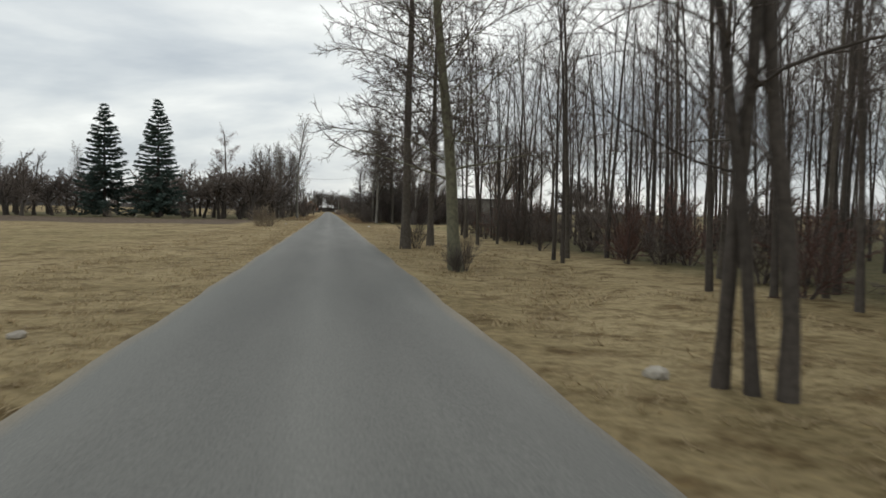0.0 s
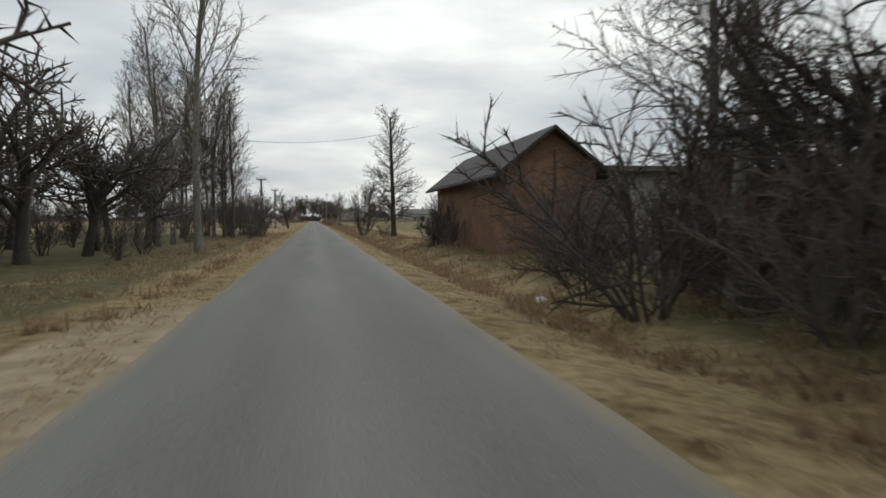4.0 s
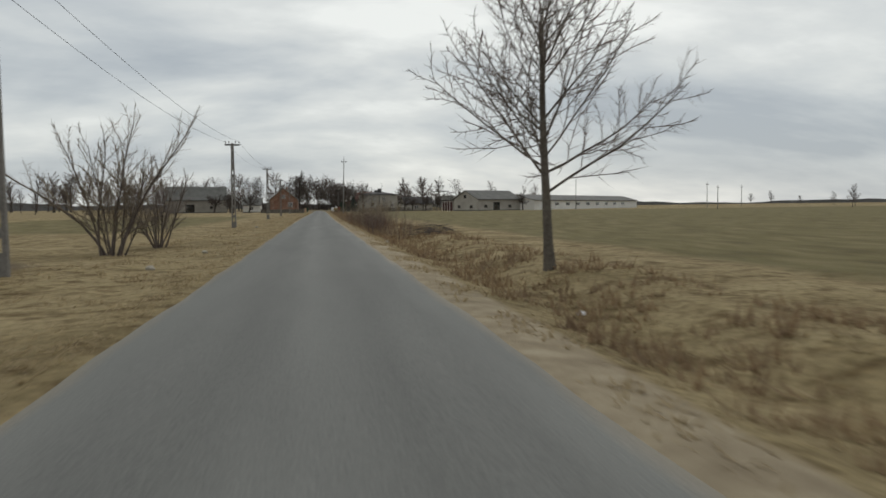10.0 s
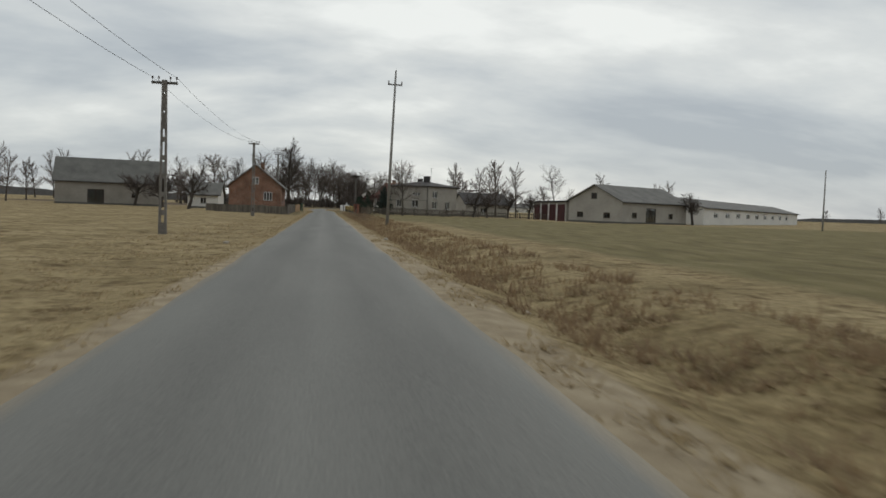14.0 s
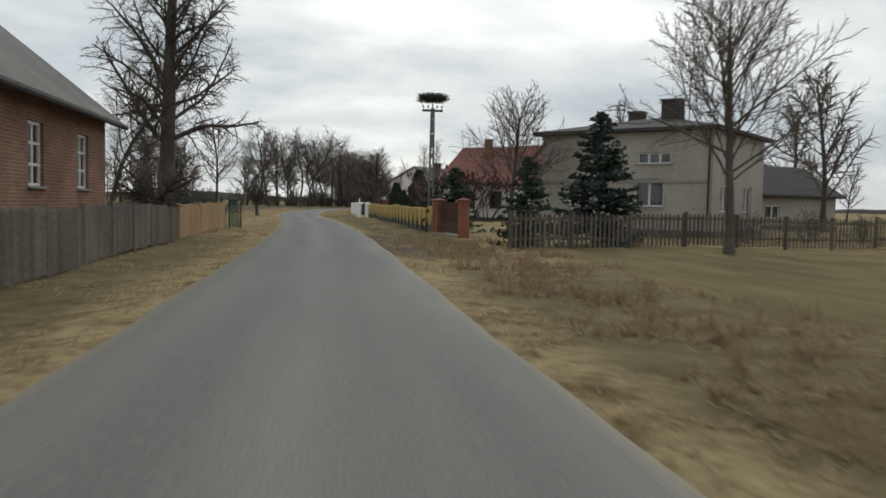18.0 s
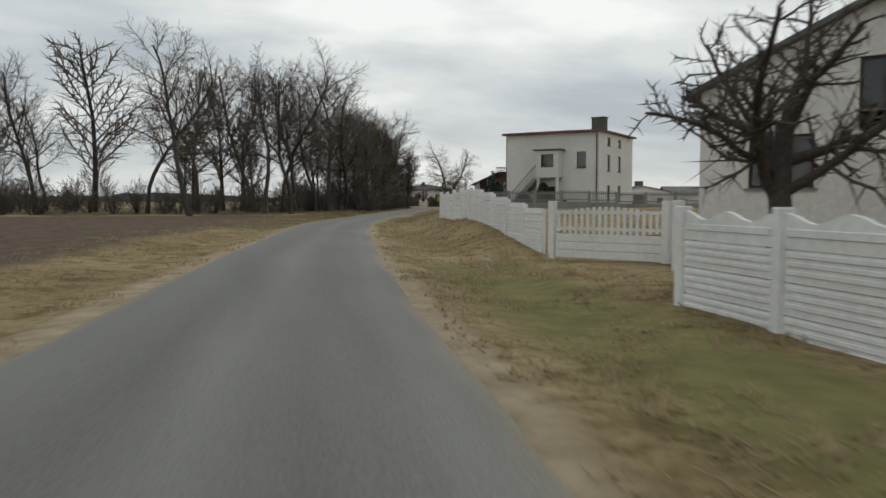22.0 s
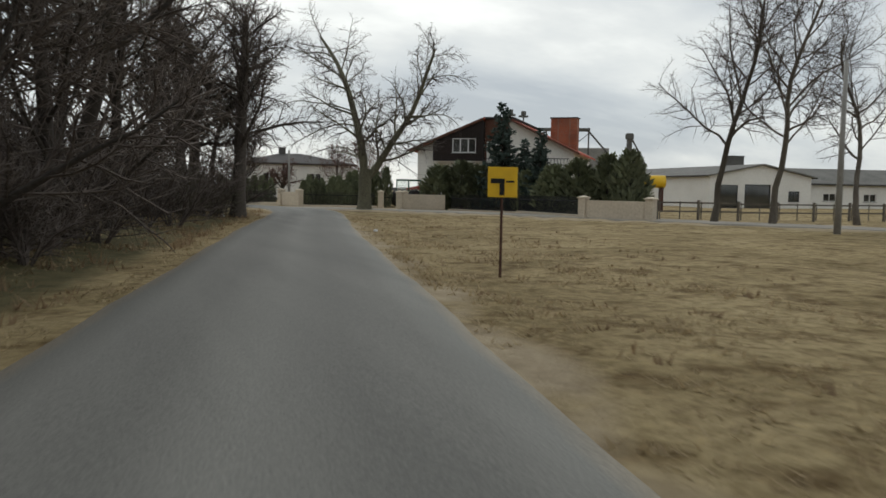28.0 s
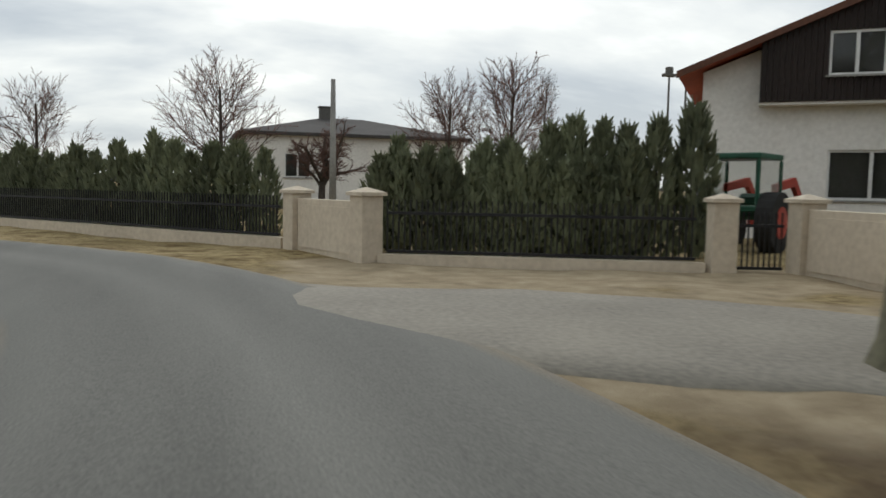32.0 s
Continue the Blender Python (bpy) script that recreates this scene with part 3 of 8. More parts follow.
def box(bm, x0, y0, z0, x1, y1, z1, chamfer=0.0):
    """A block, with chamfered long edges where asked."""
    r = bmesh.ops.create_cube(bm, size=1.0)
    vs = r["verts"]
    bmesh.ops.scale(bm, vec=(x1 - x0, y1 - y0, z1 - z0), verts=vs)
    bmesh.ops.translate(bm, vec=((x0 + x1) / 2, (y0 + y1) / 2, (z0 + z1) / 2), verts=vs)
    if chamfer:
        es = list({e for v in vs for e in v.link_edges})
        bmesh.ops.bevel(bm, geom=es, offset=chamfer, segments=1, affect="EDGES")
    return bm


def boxes(*dims, chamfer=0.0):
    bm = bmesh.new()
    for d in dims:
        box(bm, *d, chamfer=chamfer)
    return bm


def prism(bm, outline, axis, a, b):
    """A flat outline pushed from a to b. axis 'y': outline in x, z; axis 'x': outline in y, z; axis 'z': outline in x, y."""
    def spot(p, q, h):
        return (p, h, q) if axis == "y" else (h, p, q) if axis == "x" else (p, q, h)
    lo = [bm.verts.new(spot(p, q, a)) for p, q in outline]
    hi = [bm.verts.new(spot(p, q, b)) for p, q in outline]
    bm.faces.new(lo)
    bm.faces.new(hi[::-1])
    n = len(lo)
    for i in range(n):
        bm.faces.new((lo[i], hi[i], hi[(i + 1) % n], lo[(i + 1) % n]))
    bmesh.ops.recalc_face_normals(bm, faces=bm.faces[:])
    return bm


def rod(bm, p, q, r0, r1=None, sides=8):
    """A tapered rod from p to q."""
    p, q = Vector(p), Vector(q)
    d = q - p
    r = bmesh.ops.create_cone(bm, cap_ends=True, segments=sides, radius1=r0, radius2=r0 if r1 is None else r1, depth=d.length)
    m = Matrix.Translation((p + q) / 2) @ d.to_track_quat("Z", "Y").to_matrix().to_4x4()
    bmesh.ops.transform(bm, matrix=m, verts=r["verts"])
    return bm


def wall_bm(length, z0, z1, openings, thick=0.28, top=None):
    """A wall in the plane y = 0 from x = 0 to length, with real openings; top: the outline of a gable over it."""
    bm = bmesh.new()
    peaks = [p[0] for p in top[1:-1]] if top else []
    us = sorted({round(u, 3) for u in (0.0, length, *peaks, *(o[0] for o in openings), *(o[1] for o in openings))})
    zs = sorted({round(q, 3) for q in (z0, z1, *(o[2] for o in openings if o[3] <= z1), *(o[3] for o in openings if o[3] <= z1))})
    cells = []
    for a, b in zip(us[:-1], us[1:]):
        um = (a + b) / 2
        for c, d in zip(zs[:-1], zs[1:]):
            if not any(o[0] < um < o[1] and o[2] < (c + d) / 2 < o[3] for o in openings):
                cells.append([(a, c), (b, c), (b, d), (a, d)])
        if top:
            fa, fb = (float(np.interp(u, [p[0] for p in top], [p[1] for p in top])) for u in (a, b))
            low = z1
            for o in openings:
                if o[3] > z1 and o[0] < um < o[1]:
                    if o[2] > z1:
                        cells.append([(a, z1), (b, z1), (b, o[2]), (a, o[2])])
                    low = o[3]
            ring = [(a, low), (b, low)] + ([(b, fb)] if fb > low + 0.01 else []) + ([(a, fa)] if fa > low + 0.01 else [])
            if len(ring) > 2:
                cells.append(ring)
    verts, edges = {}, collections.Counter()

    def vert(p, y):
        key = (round(p[0], 4), round(p[1], 4), y)
        if key not in verts:
            verts[key] = bm.verts.new((key[0], y, key[1]))
        return verts[key]

    for ring in cells:
        bm.faces.new([vert(p, 0.0) for p in ring])
        bm.faces.new([vert(p, thick) for p in reversed(ring)])
        for p, q in zip(ring, ring[1:] + ring[:1]):
            edges[tuple(sorted(((round(p[0], 4), round(p[1], 4)), (round(q[0], 4), round(q[1], 4)))))] += 1
    for (p, q), n in edges.items():
        if n == 1:
            bm.faces.new([vert(p, 0.0), vert(q, 0.0), vert(q, thick), vert(p, thick)])
    bmesh.ops.recalc_face_normals(bm, faces=bm.faces[:])
    return bm


def window_part(parent, m, w, h, frame_mat, bars=1, rails=0, sill=True, name="window"):
    """A window set into its opening: frame, panes and a sill. Its plane is y = 0, out is -y."""
    bm = bmesh.new()
    t, y0, y1 = 0.07, 0.08, 0.15
    for d in ((0, y0, 0, w, y1, t), (0, y0, h - t, w, y1, h), (0, y0, t, t, y1, h - t), (w - t, y0, t, w, y1, h - t)):
        box(bm, *d)
    for k in range(bars):
        u = w * (k + 1) / (bars + 1)
        box(bm, u - 0.045, y0, t, u + 0.045, y1, h - t)
    for k in range(rails):
        v = h * (k + 1) / (rails + 1)
        box(bm, t, y0 + 0.005, v - 0.03, w - t, y1 - 0.005, v + 0.03)
    win = part(name, bm, frame_mat, parent)
    win.matrix_basis = m
    for k in range(bars + 1):
        a, b = w * k / (bars + 1), w * (k + 1) / (bars + 1)
        part("pane", boxes((a + 0.03, 0.11, 0.03, b - 0.03, 0.12, h - 0.03)), M_GLASS, win)
    # a dark sheet behind the panes stands in for the unlit room
    part("curtain", boxes((0.01, 0.24, 0.01, w - 0.01, 0.25, h - 0.01)), M_ROOM_SHADE, win)
    if sill:
        part("window_sill", boxes((-0.08, -0.07, -0.05, w + 0.08, 0.1, 0.0)), M_CONC, win)
    return win


def building(name, label, x, y, yaw, length, width, eave, ridge, kind, wall_mat, roof_mat, windows=(), base=0.0, over=0.4,
             frame_mat=None, chimneys=(), peak=0.5, plinth=True, category="house", base_z=None):
    """A house: walls with openings, gable or hip or flat roof, windows and chimneys. The origin is its front left corner, x runs along the
    front, y to the back. kind: gable_y (gable in front), gable_x (eaves in front), hip, flat."""
    z = float(height(x, y)) - 0.1 if base_z is None else base_z
    ob = thing(name, label, category, pose(x, y, z, 0, 0, yaw))
    frame_mat = frame_mat or M_FRAME
    sides = {"front": (pose(0, 0, 0), length), "right": (pose(length, 0, 0, 0, 0, 90), width),
             "back": (pose(length, width, 0, 0, 0, 180), length), "left": (pose(0, width, 0, 0, 0, -90), width)}
    gables = {"gable_y": ("front", "back"), "gable_x": ("left", "right")}.get(kind, ())
    for side, (m, run) in sides.items():
        holes = [(u, u + w, v, v + h) for s, u, v, w, h, *_ in windows if s == side]
        top = None
        if side in gables:
            pk = peak if side in ("front", "left") else 1 - peak
            if kind == "gable_x" and side == "left":
                pk = 1 - peak
            if kind == "gable_x" and side == "right":
                pk = peak
            top = [(0, eave), (run * pk, ridge), (run, eave)]
        inset = 0.0 if side in ("front", "back") else 0.28
        bm = wall_bm(run - 2 * inset if not top else run - 2 * inset, 0, eave,
                     [(a - inset, b - inset, c, d) for a, b, c, d in holes],
                     top=None if not top else [(0, eave), (run * pk - inset, ridge - 0.02), (run - 2 * inset, eave)])
        w = part("wall", bm, wall_mat, ob)
        w.matrix_basis = m @ pose(inset, 0, 0)
        for s, u, v, ww, hh, *opt in windows:
            if s == side:
                window_part(ob, m @ pose(u, 0, v), ww, hh, frame_mat, *(opt or (1,)))
    if plinth:
        part("plinth", boxes((-0.05, -0.05, 0, length + 0.05, -0.003, 0.4), (-0.05, -0.003, 0, -0.003, width, 0.4),
                             (length + 0.003, -0.003, 0, length + 0.05, width, 0.4)), M_CONC_D, ob)
    bm = bmesh.new()
    t = 0.14
    if kind in ("gable_y", "gable_x"):
        span, run = (length, width) if kind == "gable_y" else (width, length)
        px = span * (peak if kind == "gable_y" else peak)
        sl, sr = (ridge - eave) / px, (ridge - eave) / (span - px)
        lo, ro = (-over, eave - over * sl), (span + over, eave - over * sr)
        for (a, b) in ((lo, (px, ridge)), ((px, ridge), ro)):
            out = [a, b, (b[0], b[1] + t), (a[0], a[1] + t)]
            rb = prism(bmesh.new(), out, "y" if kind == "gable_y" else "x", -over, run + over)
            part("roof", rb, roof_mat, ob)
        for (gx0, gz) in ((lo[0] - 0.06, lo[1] + 0.02), (ro[0] + 0.06, ro[1] + 0.02)):
            gut = bmesh.new()
            if kind == "gable_y":
                rod(gut, (gx0, -over, gz), (gx0, run + over, gz), 0.07)
            else:
                rod(gut, (-over, gx0, gz), (run + over, gx0, gz), 0.07)
            part("gutter", gut, M_ROOF_D, ob)
        bm.free()
    elif kind == "hip":
        inx = min(length, width) / 2 * 0.95
        v = [bm.verts.new(p) for p in ((-over, -over, eave), (length + over, -over, eave), (length + over, width + over, eave), (-over, width + over, eave))]
        w2 = [bm.verts.new((p.co.x, p.co.y, eave + 0.16)) for p in v]
        if length >= width:
            tops = [bm.verts.new((inx, width / 2, ridge)), bm.verts.new((length - inx, width / 2, ridge))]
            fs = [(w2[0], w2[1], tops[1], tops[0]), (w2[1], w2[2], tops[1]), (w2[2], w2[3], tops[0], tops[1]), (w2[3], w2[0], tops[0])]
        else:
            tops = [bm.verts.new((length / 2, inx, ridge)), bm.verts.new((length / 2, width - inx, ridge))]
            fs = [(w2[0], w2[1], tops[0]), (w2[1], w2[2], tops[1], tops[0]), (w2[2], w2[3], tops[1]), (w2[3], w2[0], tops[0], tops[1])]
        bm.faces.new(v[::-1])
        for i in range(4):
            bm.faces.new((v[i], v[(i + 1) % 4], w2[(i + 1) % 4], w2[i]))
        for f in fs:
            bm.faces.new(f)
        part("roof", bm, roof_mat, ob)
    else:
        box(bm, -over, -over, eave, length + over, width + over, eave + 0.25)
        part("roof", bm, roof_mat, ob)
    for cx, cy, cz, top, sx, sy, cm in chimneys:
        ch = part("chimney", boxes((cx - sx / 2, cy - sy / 2, cz, cx + sx / 2, cy + sy / 2, top), chamfer=0.015), cm, ob)
        part("chimney_cap", boxes((cx - sx / 2 - 0.06, cy - sy / 2 - 0.06, top, cx + sx / 2 + 0.06, cy + sy / 2 + 0.06, top + 0.08)), M_CONC_D, ch)
    return ob


# ---- plants ----


def cross3(a, b):
    return np.array((a[1] * b[2] - a[2] * b[1], a[2] * b[0] - a[0] * b[2], a[0] * b[1] - a[1] * b[0]))


class Tubes:
    """Collects tapered tubes and turns them into one mesh."""

    def __init__(self):
        self.v, self.f, self.t, self.n = [], [], [], 0

    def add(self, pts, rad, sides, point=False):
        pts, rad = np.asarray(pts, float), np.asarray(rad, float)
        d = pts[-1] - pts[0]
        d = d / (math.sqrt(d @ d) + 1e-9)
        u = cross3(d, (0.3, 0.9, 0.2) if abs(d[2]) > 0.8 else (0, 0, 1.0))
        u /= math.sqrt(u @ u) + 1e-9
        w = cross3(d, u)
        a = np.arange(sides) * 2 * np.pi / sides
        ring = np.cos(a)[:, None] * u + np.sin(a)[:, None] * w
        vs = pts[:, None] + rad[:, None, None] * ring[None]
        if point:
            j, m = np.arange(sides), len(pts) - 2
            self.v.append(np.vstack([vs[:-1].reshape(-1, 3), pts[-1:]]))
            self.t.append(np.stack([j + m * sides, (j + 1) % sides + m * sides, np.full(sides, (m + 1) * sides)], 1) + self.n)
            if m:
                k = np.arange(m)[:, None] * sides + j[None]
                nx = np.arange(m)[:, None] * sides + (j[None] + 1) % sides
                self.f.append(np.stack([k, nx, nx + sides, k + sides], -1).reshape(-1, 4) + self.n)
            self.n += (m + 1) * sides + 1
            return
        self.v.append(vs.reshape(-1, 3))
        k = np.arange(len(pts) - 1)[:, None] * sides + np.arange(sides)[None]
        nx = np.arange(len(pts) - 1)[:, None] * sides + (np.arange(sides)[None] + 1) % sides
        self.f.append(np.stack([k, nx, nx + sides, k + sides], -1).reshape(-1, 4) + self.n)
        self.n += len(pts) * sides

    def mesh(self, name, material):
        none = np.zeros((0, 4), int)
        return fast_mesh(name, np.concatenate(self.v), np.concatenate(self.f) if self.f else none, material, True, np.concatenate(self.t) if self.t else None)


def fast_mesh(name, v, f, material, smooth_shade=False, t=None):
    """A mesh from arrays of places and of faces with one count of corners."""
    me = bpy.data.meshes.new(name)
    starts = np.arange(len(f)) * f.shape[1]
    corners = f.ravel()
    if t is not None:
        starts = np.concatenate([starts, f.size + 3 * np.arange(len(t))])
        corners = np.concatenate([corners, t.ravel()])
    me.vertices.add(len(v))
    me.vertices.foreach_set("co", np.ascontiguousarray(v, dtype=np.float32).ravel())
    me.loops.add(len(corners))
    me.loops.foreach_set("vertex_index", np.ascontiguousarray(corners, dtype=np.int32))
    me.polygons.add(len(starts))
    me.polygons.foreach_set("loop_start", np.ascontiguousarray(starts, dtype=np.int32))
    if smooth_shade:
        me.polygons.foreach_set("use_smooth", np.ones(len(starts), dtype=bool))
    me.materials.append(material)
    me.update(calc_edges=True)
    me.validate()
    return me


def turned(d, angle, around, rng):
    """d bent by an angle towards a direction at the azimuth around it."""
    u = cross3(d, (0, 0, 1.0) if abs(d[2]) < 0.9 else (1.0, 0, 0))
    u /= math.sqrt(u @ u)
    w = cross3(d, u)
    return d * np.cos(angle) + (u * np.cos(around) + w * np.sin(around)) * np.sin(angle)


def grow(rng, wood, twigs, p, d, length, r, level, spec):
    """One branch and all that grows from it."""
    n = spec["segs"][level]
    wob, lift = spec["wob"][level], spec["lift"][level]
    pts, dirs = [np.array(p, float)], [d]
    for _ in range(n):
        d = d + rng.normal(0, wob, 3) + np.array((0, 0, lift))
        d = d / math.sqrt(d @ d)
        pts.append(pts[-1] + d * length / n)
        dirs.append(d)
    last = level == len(spec["segs"]) - 1
    end = spec["tip"] if last else max(r * spec["taper"][level], spec["tip"])
    rad = np.linspace(r, end, n + 1)
    if level == 0:
        rad[0] *= 1.35
    (wood if level <= spec["thick"] else twigs).add(pts, rad, spec["sides"][level], last)
    if last:
        return
    count = spec["count"][level]
    count = max(1, int(round(count * (0.8 + 0.4 * rng.random()) * (1 if level == 0 else min(1.3, 0.35 + length / spec["ref"][level])))))
    start = spec["start"][level]
    turn = rng.random() * 7
    for i in range(count):
        t = start + (1 - start) * (i + rng.random() * 0.8) / count
        t = min(t, 0.995)
        k = t * n
        j = int(k)
        q = pts[j] + (pts[min(j + 1, n)] - pts[j]) * (k - j)
        turn += 2.4 + rng.normal(0, 0.4)
        ang = radians(spec["angle"][level] * (1 - spec["close"][level] * t) + rng.normal(0, 9))
        cd = turned(dirs[j], ang, turn, rng)
        ln = spec["ratio"][level] * length * (1 - spec["shrink"][level] * (t - start) / (1 - start + 1e-6)) * (1 - spec["vary"] + 2 * spec["vary"] * rng.random())
        cr = max(rad[min(j, n)] * spec["rr"][level] * (0.75 + 0.4 * rng.random()), spec["tip"])
        grow(rng, wood, twigs, q, cd, ln, cr, level + 1, spec)


def spec(**kw):
    base = dict(segs=(8, 6, 4, 3), wob=(0.05, 0.13, 0.2, 0.25), lift=(0.03, 0.06, 0.05, 0.03), taper=(0.3, 0.25, 0.3, 0.3), tip=0.009, thick=1, sides=(7, 5, 3, 3, 3), vary=0.22,
                count=(14, 9, 6), ref=(1, 2.5, 1.2), start=(0.3, 0.25, 0.2), angle=(55, 45, 40), close=(0.3, 0.2, 0.1), ratio=(0.45, 0.42, 0.45),
                shrink=(0.55, 0.5, 0.4), rr=(0.5, 0.55, 0.6))
    base.update(kw)
    return base


